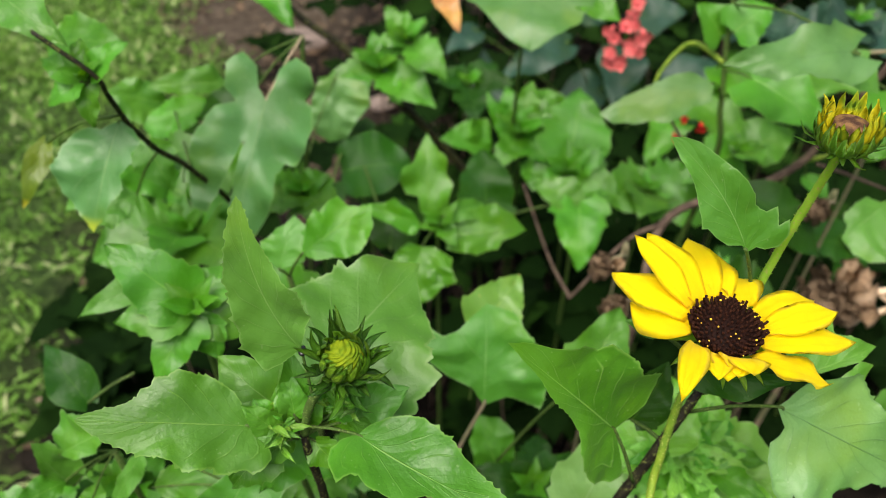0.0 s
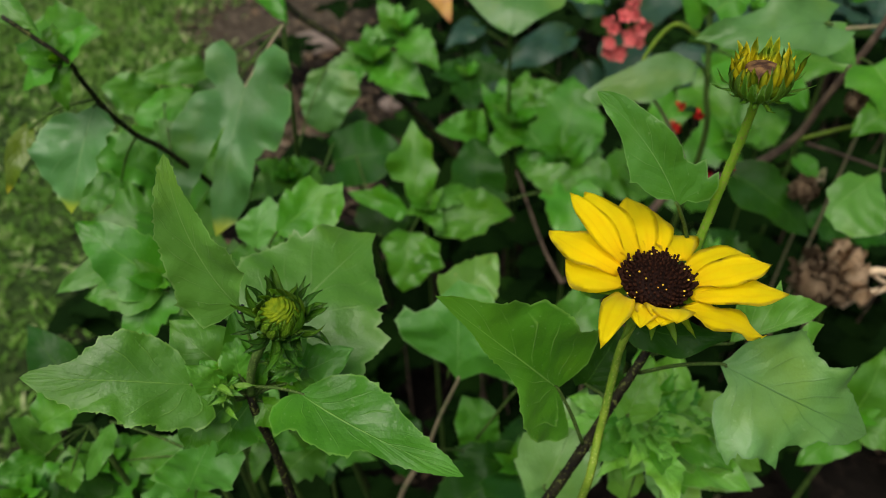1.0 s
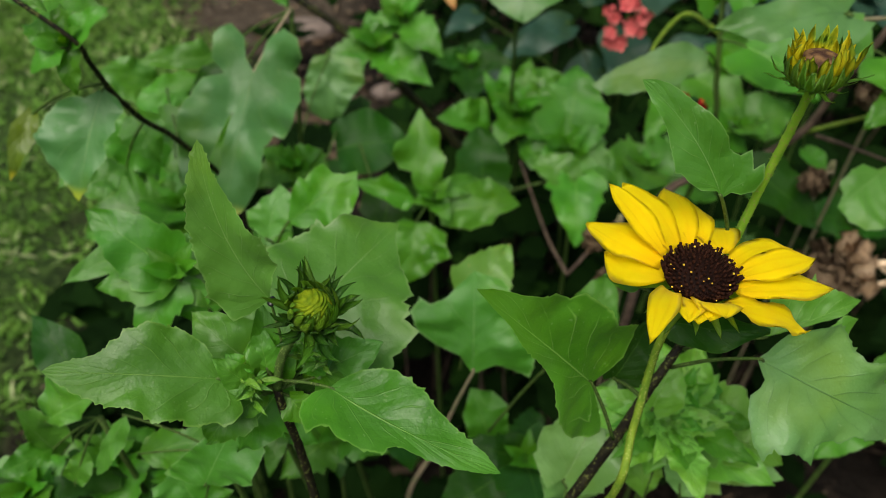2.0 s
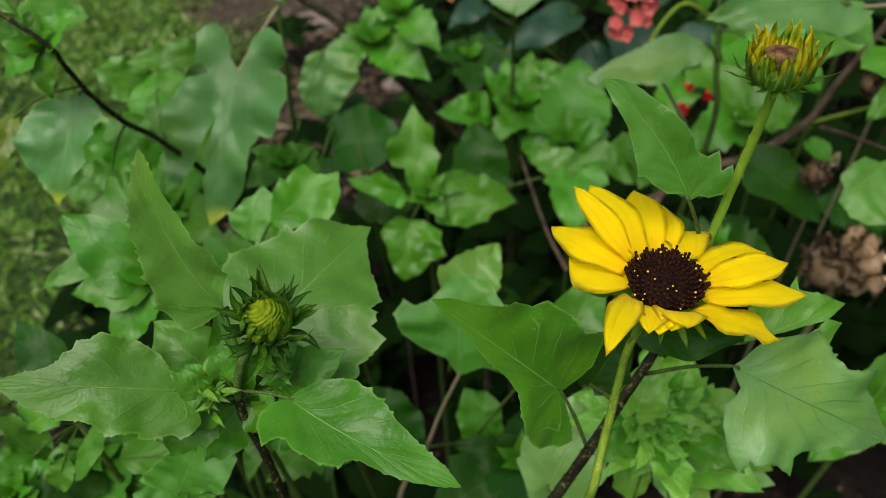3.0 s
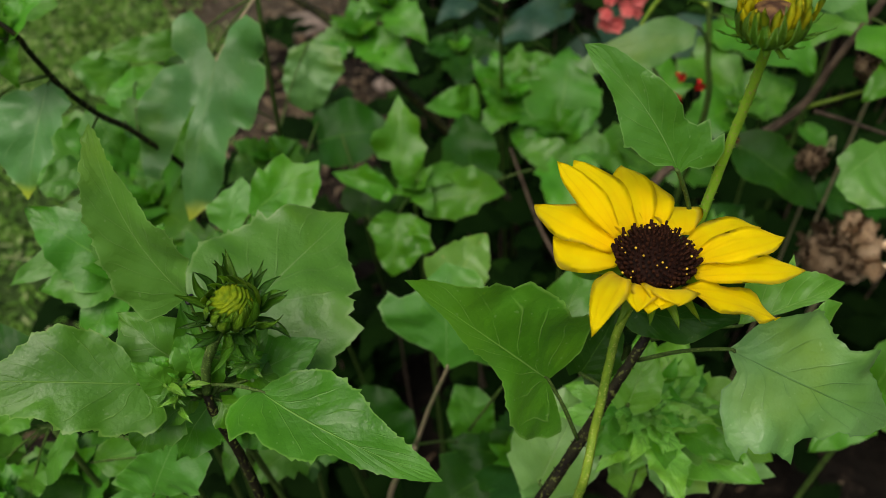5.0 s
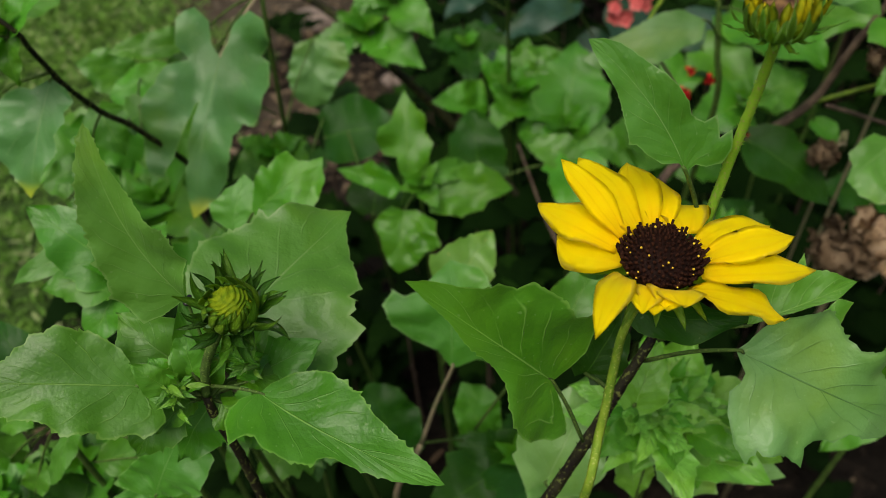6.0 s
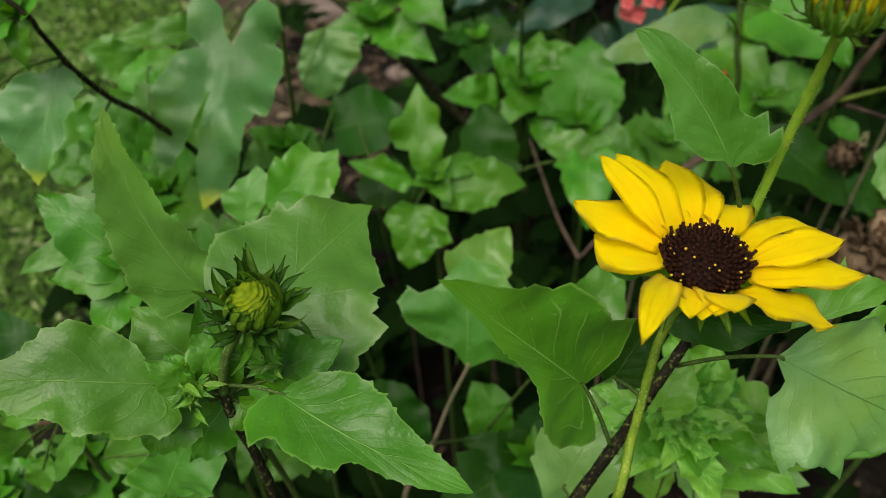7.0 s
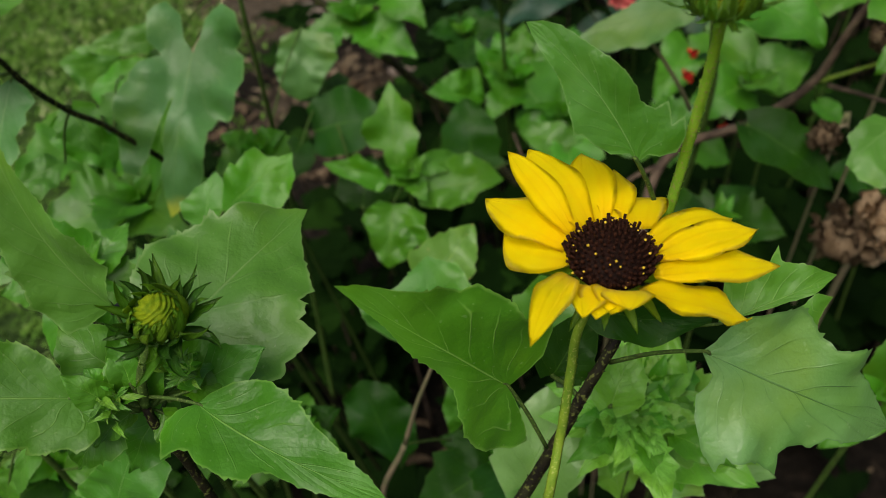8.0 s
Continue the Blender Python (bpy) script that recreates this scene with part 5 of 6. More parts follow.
leaf(p, (-0.1490, 0.3600, 0.4798), (-0.1838, 0.3450, 0.5053), 0.03, LEAF, up=(0.6312, -0.5678, 0.5283), edge=(((0.00, 0.00), (0.22, -0.29), (0.61, -0.28), (0.85, -0.15), (1.00, 0.00)),
     ((0.00, 0.00), (0.29, 0.31), (0.65, 0.35), (0.88, 0.22), (1.00, 0.00))),
     fine=0.5, stalk=(-0.1172, 0.2980, 0.5348), stalk_r=0.0005, fray=0.7, fold=0.14, arch=0.06, wave=0.03, pucker=0.02, crumple=1.6)
leaf(p, (-0.1760, 0.4400, 0.4814), (-0.2093, 0.4250, 0.5005), 0.03, LEAF, up=(0.5879, -0.5407, 0.6017), edge=(((0.00, 0.00), (0.31, -0.46), (0.71, -0.38), (1.00, 0.00)),
     ((0.00, 0.00), (0.35, 0.31), (0.74, 0.28), (1.00, 0.00))),
     fine=0.5, stalk=(-0.1172, 0.2980, 0.5348), stalk_r=0.0005, fray=0.7, fold=0.14, arch=0.06, wave=0.03, pucker=0.02, crumple=1.6)
leaf(p, (-0.1478, 0.3000, 0.5181), (-0.1659, 0.2850, 0.5161), 0.03, LEAF_PALE, up=(0.3065, -0.4776, 0.8234), edge=(((0.00, 0.00), (0.36, -0.42), (0.79, -0.46), (0.97, -0.25), (1.00, 0.00)),
     ((0.00, 0.00), (0.15, 0.27), (0.53, 0.32), (1.00, 0.00))),
     fine=0.5, stalk=(-0.1242, 0.2850, 0.5544), stalk_r=0.0005, fray=0.7, fold=0.14, arch=0.06, wave=0.03, pucker=0.02, crumple=1.6)
leaf(p, (-0.1419, 0.3139, 0.5377), (-0.1314, 0.3036, 0.5178), 0.022, LEAF, stalk=(-0.1279, 0.2880, 0.5531), teeth=4, half=3, shape="ovate")
leaf(p, (-0.1373, 0.3271, 0.5222), (-0.1197, 0.3313, 0.5262), 0.022, LEAF, stalk=(-0.1236, 0.3031, 0.5367), teeth=4, half=3, shape="ovate")

# shoot beside the bud plant
p = shoot_plant("sunflower_shoot", (-0.10, 0.25, 0.0), "leafy sunflower shoot with pale toothed leaves beside the lawn")
c = (-0.0895, 0.2000, 0.5422)
rise(p, c)
rosette(p, c, ((-0.1208, 0.2113, 0.5642), (-0.1174, 0.1925, 0.5425), (-0.0787, 0.2192, 0.5485), (-0.1036, 0.1818, 0.5221), (-0.0688, 0.2021, 0.5286), (-0.0812, 0.1913, 0.5243)), LEAF, 1.1, 0.56, teeth=5, half=3, fold=0.16)
leaf(p, (-0.1150, 0.2202, 0.5362), (-0.1373, 0.2037, 0.5335), 0.013, LEAF_PALE, up=(0.0, -0.62, 0.75), stalk=c, teeth=2, half=3, shape="ovate")
leaf(p, (-0.1470, 0.2003, 0.4844), (-0.1680, 0.2194, 0.4996), 0.020, LEAF_DARK, up=(0.3, -0.6, 0.7), stalk=(-0.1278, 0.2090, 0.4935), teeth=2, half=3, shape="ovate")

# low shoots at the lawn's edge
p = shoot_plant("sunflower_shoot", (-0.13, 0.21, 0.0), "low shoot with pale leaves at the lawn edge")
c = (-0.1235, 0.1703, 0.4946)
rise(p, c)
leaf(p, (-0.1433, 0.1680, 0.4953), (-0.1193, 0.1720, 0.5088), 0.03, LEAF_PALE, up=(-0.2402, -0.7297, 0.6402), edge=(((0.00, 0.00), (0.03, -0.22), (0.22, -0.35), (0.40, -0.53), (0.68, -0.30), (1.00, 0.00)),
     ((0.00, 0.00), (0.18, 0.16), (0.57, 0.22), (0.81, 0.10), (1.00, 0.00))),
     fine=0.5, stalk=c, stalk_r=0.0004, fray=0.7, fold=0.14, arch=0.06, wave=0.03, pucker=0.02, crumple=1.4)
leaf(p, (-0.1465, 0.1700, 0.4697), (-0.1522, 0.1680, 0.5024), 0.03, LEAF_PALE, up=(0.3834, -0.9235, 0.0108), edge=(((0.00, 0.00), (0.14, -0.09), (0.40, -0.16), (0.69, -0.08), (1.00, 0.00)),
     ((0.00, 0.00), (0.15, 0.23), (0.46, 0.33), (0.78, 0.29), (0.94, 0.18), (1.00, 0.00))),
     fine=0.5, stalk=c, stalk_r=0.0004, fray=0.7, fold=0.14, arch=0.06, wave=0.03, pucker=0.02, crumple=1.4)
leaf(p, (-0.1470, 0.1680, 0.4767), (-0.1617, 0.1520, 0.4814), 0.03, LEAF, up=(0.5518, -0.2725, 0.7882), edge=(((0.00, 0.00), (0.16, -0.20), (0.40, -0.18), (0.70, -0.19), (0.84, -0.07), (1.00, 0.00)),
     ((0.00, 0.00), (0.16, 0.26), (0.44, 0.30), (0.74, 0.16), (1.00, 0.00))),
     fine=0.5, stalk=c, stalk_r=0.0004, fray=0.7, fold=0.14, arch=0.06, wave=0.03, pucker=0.02, crumple=1.4)
leaf(p, (-0.1392, 0.1600, 0.4648), (-0.1319, 0.1660, 0.4800), 0.03, LEAF, up=(-0.1130, -0.9052, 0.4096), edge=(((0.00, 0.00), (0.08, -0.31), (0.48, -0.27), (0.72, -0.20), (1.00, 0.00)),
     ((0.00, 0.00), (0.09, 0.23), (0.53, 0.34), (0.85, 0.18), (1.00, 0.00))),
     fine=0.5, stalk=c, stalk_r=0.0004, fray=0.7, fold=0.14, arch=0.06, wave=0.03, pucker=0.02, crumple=1.4)
p = shoot_plant("sunflower_shoot", (-0.06, 0.20, 0.0), "low leafy shoot under the bud plant")
c = (-0.0740, 0.1568, 0.4920)
rise(p, c)
leaf(p, (-0.1054, 0.1600, 0.5106), (-0.1200, 0.1500, 0.4871), 0.03, LEAF_PALE, up=(-0.1408, -0.8761, 0.4611), edge=(((0.00, 0.00), (0.10, -0.13), (0.39, -0.16), (0.67, -0.13), (0.88, -0.08), (1.00, 0.00)),
     ((0.00, 0.00), (0.18, 0.09), (0.47, 0.09), (0.75, 0.07), (1.00, 0.00))),
     fine=0.5, stalk=c, stalk_r=0.0004, fray=0.7, fold=0.14, arch=0.06, wave=0.03, pucker=0.02, crumple=1.4)
leaf(p, (-0.0897, 0.1560, 0.4508), (-0.0998, 0.1640, 0.4708), 0.03, LEAF_PALE, up=(0.2984, -0.8244, 0.4809), edge=(((0.00, 0.00), (0.28, -0.29), (0.63, -0.51), (0.88, -0.43), (0.86, -0.22), (1.00, 0.00)),
     ((0.00, 0.00), (-0.07, 0.37), (0.10, 0.63), (0.34, 0.44), (0.61, 0.49), (0.76, 0.20), (0.77, 0.04), (1.00, 0.00))),
     fine=0.5, stalk=c, stalk_r=0.0004, fray=0.7, fold=0.14, arch=0.06, wave=0.03, pucker=0.02, crumple=1.4)
leaf(p, (-0.1075, 0.1600, 0.4857), (-0.0703, 0.1660, 0.4927), 0.03, LEAF, up=(-0.0377, -0.6510, 0.7582), edge=(((0.00, 0.00), (0.10, -0.14), (0.32, -0.20), (0.52, -0.12), (0.74, -0.18), (0.87, -0.10), (1.00, 0.00)),
     ((0.00, 0.00), (0.14, 0.16), (0.36, 0.24), (0.58, 0.20), (0.76, 0.17), (0.88, 0.06), (1.00, 0.00))),
     fine=0.5, stalk=c, stalk_r=0.0004, fray=0.7, fold=0.14, arch=0.06, wave=0.03, pucker=0.02, crumple=1.4)
leaf(p, (-0.0724, 0.1360, 0.5042), (-0.0578, 0.1460, 0.5299), 0.03, LEAF_PALE, up=(-0.2309, -0.8554, 0.4636), edge=(((0.00, 0.00), (-0.16, -0.47), (0.27, -0.33), (0.75, -0.15), (1.00, 0.00)),
     ((0.00, 0.00), (0.45, 0.49), (0.83, 0.43), (0.96, 0.20), (1.00, 0.00))),
     fine=0.5, stalk=c, stalk_r=0.0005, fray=0.7, fold=0.14, arch=0.06, wave=0.03, pucker=0.02, crumple=1.6)
p = shoot_plant("sunflower_shoot", (-0.02, 0.22, 0.0), "bright low shoot under the bud plant's stem")
c = (-0.0541, 0.1694, 0.4903)
rise(p, c)
rosette(p, c, ((-0.0502, 0.1839, 0.5068), (-0.0655, 0.1756, 0.4980), (-0.0392, 0.1654, 0.4851), (-0.0574, 0.1536, 0.4800)), LEAF, 1.0, 0.42, teeth=4, half=3)

# broad leaf on a long pale stalk
p = shoot_plant("sunflower_shoot", (0.0, 0.28, 0.0), "broad mid-green leaf on a long pale stalk")
s = (0.0049, 0.2033, 0.4275)
tube("stem", [(0.0, 0.28, -0.01), (-0.01, 0.25, 0.2), (-0.0118, 0.2021, 0.3737), s], 0.0022, 0.0012, TWIG_PALE, p, n=30)
leaf(p, (0.0206, 0.2098, 0.4723), (0.0214, 0.2359, 0.5098), 0.0555, up=(0.05, -0.55, 0.8), edge=(((0.00, 0.00), (0.19, -0.12), (0.29, -0.34), (0.44, -0.53), (0.63, -0.60), (0.75, -0.51), (0.69, -0.41), (0.74, -0.27), (0.86, -0.15), (1.00, 0.00)),
     ((0.00, 0.00), (0.09, 0.23), (-0.02, 0.55), (0.30, 0.62), (0.54, 0.55), (0.76, 0.37), (0.92, 0.27), (1.00, 0.00))), material=LEAF_PALE, stalk=s, stalk_r=0.0009, stalk_mat=TWIG_PALE, fold=0.1, arch=0.05, wave=0.02)
leaf(p, (0.0209, 0.2495, 0.4798), (0.0391, 0.2698, 0.4946), 0.030, LEAF_SPOT, up=(0.05, -0.62, 0.75), stalk=(0.0154, 0.2298, 0.4499), teeth=5, tooth=0.14, half=4, label="spotted yellowing leaf")
leaf(p, (0.0649, 0.2135, 0.4898), (0.0801, 0.2365, 0.5078), 0.028, LEAF, up=(0.05, -0.62, 0.75), stalk=(0.0289, 0.2106, 0.4272), teeth=4, half=3)

leaf(p, (-0.0140, 0.2550, 0.3196), (-0.0336, 0.2850, 0.3651), 0.03, LEAF_DARK, up=(0.1373, -0.7985, 0.5862), edge=(((0.00, 0.00), (0.56, -0.29), (0.91, -0.24), (1.00, 0.00)),
     ((0.00, 0.00), (0.18, 0.26), (0.54, 0.36), (0.85, 0.25), (1.00, 0.00))),
     fine=0.5, stalk=s, stalk_r=0.0005, fray=0.7, fold=0.14, arch=0.06, wave=0.03, pucker=0.02, crumple=1.6)
leaf(p, (0.0340, 0.2350, 0.3755), (0.0214, 0.2550, 0.4033), 0.03, LEAF, up=(0.1249, -0.7787, 0.6149), edge=(((0.00, 0.00), (0.23, -0.31), (0.70, -0.25), (1.00, 0.00)),
     ((0.00, 0.00), (0.15, 0.28), (0.60, 0.41), (0.83, 0.29), (1.00, 0.00))),
     fine=0.5, stalk=s, stalk_r=0.0005, fray=0.7, fold=0.14, arch=0.06, wave=0.03, pucker=0.02, crumple=1.6)
# shoots low down by the flower stem
p = shoot_plant("sunflower_shoot", (0.09, 0.22, 0.0), "bright green low shoot below the bloom")
c = (0.0987, 0.1773, 0.4924)
rise(p, c)
rosette(p, c, ((0.0791, 0.1835, 0.5034), (0.1085, 0.1948, 0.5120), (0.1366, 0.1580, 0.4837), (0.1070, 0.1513, 0.4774), (0.0837, 0.1542, 0.4818), (0.1226, 0.1752, 0.4919), (0.0930, 0.1971, 0.5092)), LEAF_FRESH, 1.4, 0.58, teeth=6, half=5, wave=0.06, pucker=0.05, fold=0.3, up=(0.0, -0.35, 0.95))
rosette(p, Vector(c) + Vector((0, 0, 0.006)), ((0.0858, 0.1751, 0.5057), (0.1048, 0.1770, 0.5070), (0.1090, 0.1636, 0.4975), (0.0913, 0.1591, 0.4932), (0.1169, 0.1581, 0.4878)), LEAF_FRESH, 1.0, 0.5, teeth=5, half=4, wave=0.06, pucker=0.05, fold=0.35, up=(0.0, -0.35, 0.95))

rng = random.Random(52)
for k in range(46):
    a = k * 2.4 + rng.uniform(-0.3, 0.3)
    reach = 0.004 + 0.00042 * k
    d = Vector((math.cos(a), 0.8 * math.sin(a) - 0.25, 0.55 - 0.012 * k)).normalized() * reach
    c0 = Vector((0.0930, 0.1672, 0.4990)) + d * rng.uniform(0.2, 0.7)
    leaf(p, c0, c0 + d, reach * rng.uniform(0.42, 0.66), LEAF_FRESH if k % 3 else LEAF_YOUNG, up=(rng.uniform(-0.3, 0.3), -0.4, 0.9), teeth=4 if k > 10 else 0, tooth=0.22, rows=8, half=4, shape="ovate",
         fold=rng.uniform(0.1, 0.35), wave=0.03, pucker=0.02, arch=rng.uniform(0.0, 0.15), curl=rng.uniform(0.0, 0.25))
leaf(p, (0.0992, 0.1657, 0.4862), (0.1294, 0.1473, 0.4871), 0.024, LEAF_FRESH, up=(0.0, -0.3, 0.95), stalk=c, teeth=5, tooth=0.12, half=5, shape="ovate", fold=0.15, wave=0.05, pucker=0.04)
leaf(p, (0.0826, 0.1601, 0.5147), (0.0914, 0.1748, 0.5304), 0.018, LEAF_FRESH, up=(0.0, -0.3, 0.95), stalk=c, teeth=4, tooth=0.1, half=4, shape="ovate", fold=0.08)
leaf(p, (0.1024, 0.1580, 0.4602), (0.1078, 0.1720, 0.4803), 0.03, LEAF_SOFT, up=(-0.0616, -0.8109, 0.5819), edge=(((0.00, 0.00), (0.25, -0.31), (0.55, -0.41), (0.84, -0.34), (1.00, 0.00)),
     ((0.00, 0.00), (0.24, 0.57), (0.69, 0.38), (0.93, 0.18), (1.00, 0.00))),
     fine=0.5, stalk=c, stalk_r=0.0005, fray=0.7, fold=0.14, arch=0.06, wave=0.03, pucker=0.02, crumple=1.6)
leaf(p, (0.0901, 0.1620, 0.4517), (0.0864, 0.1760, 0.4737), 0.03, LEAF_FRESH, up=(0.0487, -0.8391, 0.5418), edge=(((0.00, 0.00), (0.35, -0.27), (0.82, -0.19), (1.00, 0.00)),
     ((0.00, 0.00), (0.34, 0.31), (0.77, 0.30), (1.00, 0.00))),
     fine=0.5, stalk=c, stalk_r=0.0005, fray=0.7, fold=0.14, arch=0.06, wave=0.03, pucker=0.02, crumple=1.6)
leaf(p, (0.1171, 0.1700, 0.4597), (0.1414, 0.1600, 0.4696), 0.03, LEAF_SOFT, up=(-0.4966, -0.5159, 0.6981), edge=(((0.00, 0.00), (0.18, -0.32), (0.51, -0.30), (0.82, -0.20), (1.00, 0.00)),
     ((0.00, 0.00), (0.14, 0.16), (0.59, 0.13), (1.00, 0.00))),
     fine=0.5, stalk=c, stalk_r=0.0005, fray=0.7, fold=0.14, arch=0.06, wave=0.03, pucker=0.02, crumple=1.6)
leaf(p, (0.0955, 0.1720, 0.4873), (0.1155, 0.1720, 0.4905), 0.03, LEAF_FRESH, up=(-0.1228, -0.6295, 0.7672), edge=(((0.00, 0.00), (0.32, -0.30), (0.72, -0.33), (1.00, 0.00)),
     ((0.00, 0.00), (0.23, 0.29), (0.65, 0.31), (1.00, 0.00))),
     fine=0.5, stalk=c, stalk_r=0.0005, fray=0.7, fold=0.14, arch=0.06, wave=0.03, pucker=0.02, crumple=1.6)
p = shoot_plant("sunflower_shoot", (0.05, 0.20, 0.0), "broad low leaf beside the bloom's stem")
c = (0.0572, 0.1554, 0.4692)
rise(p, c)
leaf(p, (0.0550, 0.1575, 0.4717), (0.0757, 0.1854, 0.5027), 0.032, LEAF_SOFT, up=(0.0, -0.45, 0.9), stalk=c, teeth=4, half=4, shape="ovate")
leaf(p, (0.0602, 0.1600, 0.4528), (0.0580, 0.1720, 0.4767), 0.03, LEAF_SOFT, up=(0.0383, -0.8916, 0.4513), edge=(((0.00, 0.00), (0.17, -0.40), (0.58, -0.46), (0.88, -0.33), (1.00, 0.00)),
     ((0.00, 0.00), (0.08, 0.39), (0.56, 0.47), (0.89, 0.35), (1.00, 0.00))),
     fine=0.5, stalk=c, stalk_r=0.0005, fray=0.7, fold=0.14, arch=0.06, wave=0.03, pucker=0.02, crumple=1.6)
p = shoot_plant("sunflower_shoot", (0.18, 0.24, 0.0), "low dark leaves beneath the broad pale leaf")
c = (0.2049, 0.2141, 0.4384)
rise(p, c)
rosette(p, c, ((0.1745, 0.1940, 0.4319), (0.2255, 0.1986, 0.4348), (0.2153, 0.2302, 0.4716)), LEAF, 1.0, 0.5, teeth=4, half=3)

# cluster of light shoots in the middle distance
p = shoot_plant("sunflower_shoot", (0.08, 0.62, 0.0), "cluster of light green toothed leaves in the bed")
c = (0.0646, 0.5420, 0.3945)
rise(p, c, bow=(0.0, 0.03))
leaf(p, (0.0408, 0.5360, 0.3825), (-0.0025, 0.5250, 0.4004), 0.03, LEAF_YOUNG, up=(0.4297, -0.6106, 0.6652), edge=(((0.00, 0.00), (0.16, -0.12), (0.36, -0.17), (0.54, -0.12), (0.74, -0.12), (1.00, 0.00)),
     ((0.00, 0.00), (0.12, 0.31), (0.20, 0.49), (0.42, 0.43), (0.62, 0.35), (0.83, 0.19), (1.00, 0.00))),
     fine=0.55, stalk=c, fray=0.5, fold=0.18, arch=0.08, wave=0.035, pucker=0.02, crumple=1.6)
leaf(p, (0.0573, 0.5400, 0.3884), (0.0355, 0.5600, 0.4241), 0.03, LEAF_YOUNG, up=(0.1898, -0.8023, 0.5660), edge=(((0.00, 0.00), (0.19, -0.19), (0.43, -0.17), (0.69, -0.15), (1.00, 0.00)),
     ((0.00, 0.00), (0.08, 0.25), (0.36, 0.25), (0.62, 0.21), (0.77, 0.05), (1.00, 0.00))),
     fine=0.55, stalk=c, fray=0.5, fold=0.18, arch=0.08, wave=0.035, pucker=0.02, crumple=1.6)
leaf(p, (0.0668, 0.5400, 0.3908), (0.0881, 0.5700, 0.4210), 0.03, LEAF, up=(0.0106, -0.7138, 0.7003), edge=(((0.00, 0.00), (0.14, -0.27), (0.39, -0.40), (0.69, -0.33), (0.86, -0.19), (1.00, 0.00)),
     ((0.00, 0.00), (0.18, 0.28), (0.46, 0.41), (0.75, 0.48), (0.97, 0.33), (1.00, 0.00))),
     fine=0.55, stalk=c, fray=0.5, fold=0.18, arch=0.08, wave=0.035, pucker=0.02, crumple=1.6)
leaf(p, (0.0643, 0.5300, 0.3732), (0.0996, 0.4900, 0.3655), 0.03, LEAF_YOUNG, up=(-0.2364, -0.3816, 0.8936), edge=(((0.00, 0.00), (0.10, -0.26), (0.27, -0.45), (0.64, -0.43), (0.90, -0.28), (1.00, 0.00)),
     ((0.00, 0.00), (0.22, 0.16), (0.51, 0.21), (0.71, 0.11), (1.00, 0.00))),
     fine=0.55, stalk=c, fray=0.5, fold=0.18, arch=0.08, wave=0.035, pucker=0.02, crumple=1.6)
leaf(p, (0.0851, 0.5400, 0.3821), (0.1358, 0.5200, 0.3793), 0.03, LEAF, up=(-0.1849, -0.5784, 0.7945), edge=(((0.00, 0.00), (0.14, -0.26), (0.40, -0.27), (0.75, -0.22), (1.00, 0.00)),
     ((0.00, 0.00), (0.19, 0.20), (0.41, 0.21), (0.67, 0.24), (0.90, 0.14), (1.00, 0.00))),
     fine=0.55, stalk=c, fray=0.5, fold=0.18, arch=0.08, wave=0.035, pucker=0.02, crumple=1.6)
rosette(p, c, ((0.0423, 0.5092, 0.3808), (0.0520, 0.5700, 0.4230), (0.0916, 0.5175, 0.3804), (0.0739, 0.5714, 0.4278)), LEAF_YOUNG, 2.0, 0.55, teeth=5, tooth=0.24, half=3)
p = shoot_plant("sunflower_shoot", (0.13, 0.60, 0.0), "light green shoot in the bed behind the bloom")
c = (0.0974, 0.4899, 0.3942)
rise(p, c)
rosette(p, c, ((0.1285, 0.4938, 0.4124), (0.0768, 0.4685, 0.3858), (0.1021, 0.4468, 0.3674), (0.1393, 0.4686, 0.3830), (0.1096, 0.5424, 0.4385)), LEAF, 2.0, 0.62, teeth=4, tooth=0.26, half=3)
p = shoot_plant("sunflower_shoot", (0.11, 0.50, 0.0), "hanging light green leaf behind the bloom")
c = (0.0963, 0.4277, 0.4142)
rise(p, c)
leaf(p, c, (0.0951, 0.3886, 0.3847), 0.040, LEAF_YOUNG, teeth=4, tooth=0.2, half=4)
leaf(p, c, (0.0635, 0.4433, 0.4184), 0.026, LEAF, teeth=4, half=4, shape="ovate")
leaf(p, (0.0335, 0.4314, 0.3909), (0.0294, 0.4662, 0.4310), 0.040, LEAF_DARK, stalk=c, teeth=4, half=3, shape="round")

# dark leaves by the bare soil
p = shoot_plant("bean_leaf_plant", (-0.06, 0.62, 0.0), "dark smooth leaves over bare soil")
c = (-0.0647, 0.4761, 0.4467)
rise(p, c)
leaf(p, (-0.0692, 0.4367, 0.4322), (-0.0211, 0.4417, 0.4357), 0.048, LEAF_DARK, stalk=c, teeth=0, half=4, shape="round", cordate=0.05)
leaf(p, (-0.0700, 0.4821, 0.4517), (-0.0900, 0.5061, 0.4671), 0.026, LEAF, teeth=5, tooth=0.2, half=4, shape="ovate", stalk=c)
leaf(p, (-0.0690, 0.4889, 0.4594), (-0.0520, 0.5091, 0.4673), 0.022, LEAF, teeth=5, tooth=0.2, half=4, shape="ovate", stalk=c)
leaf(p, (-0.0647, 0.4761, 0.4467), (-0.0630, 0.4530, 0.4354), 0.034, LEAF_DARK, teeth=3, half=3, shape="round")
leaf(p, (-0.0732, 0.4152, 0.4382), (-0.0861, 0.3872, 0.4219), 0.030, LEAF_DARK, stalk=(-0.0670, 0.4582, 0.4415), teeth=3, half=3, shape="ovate")
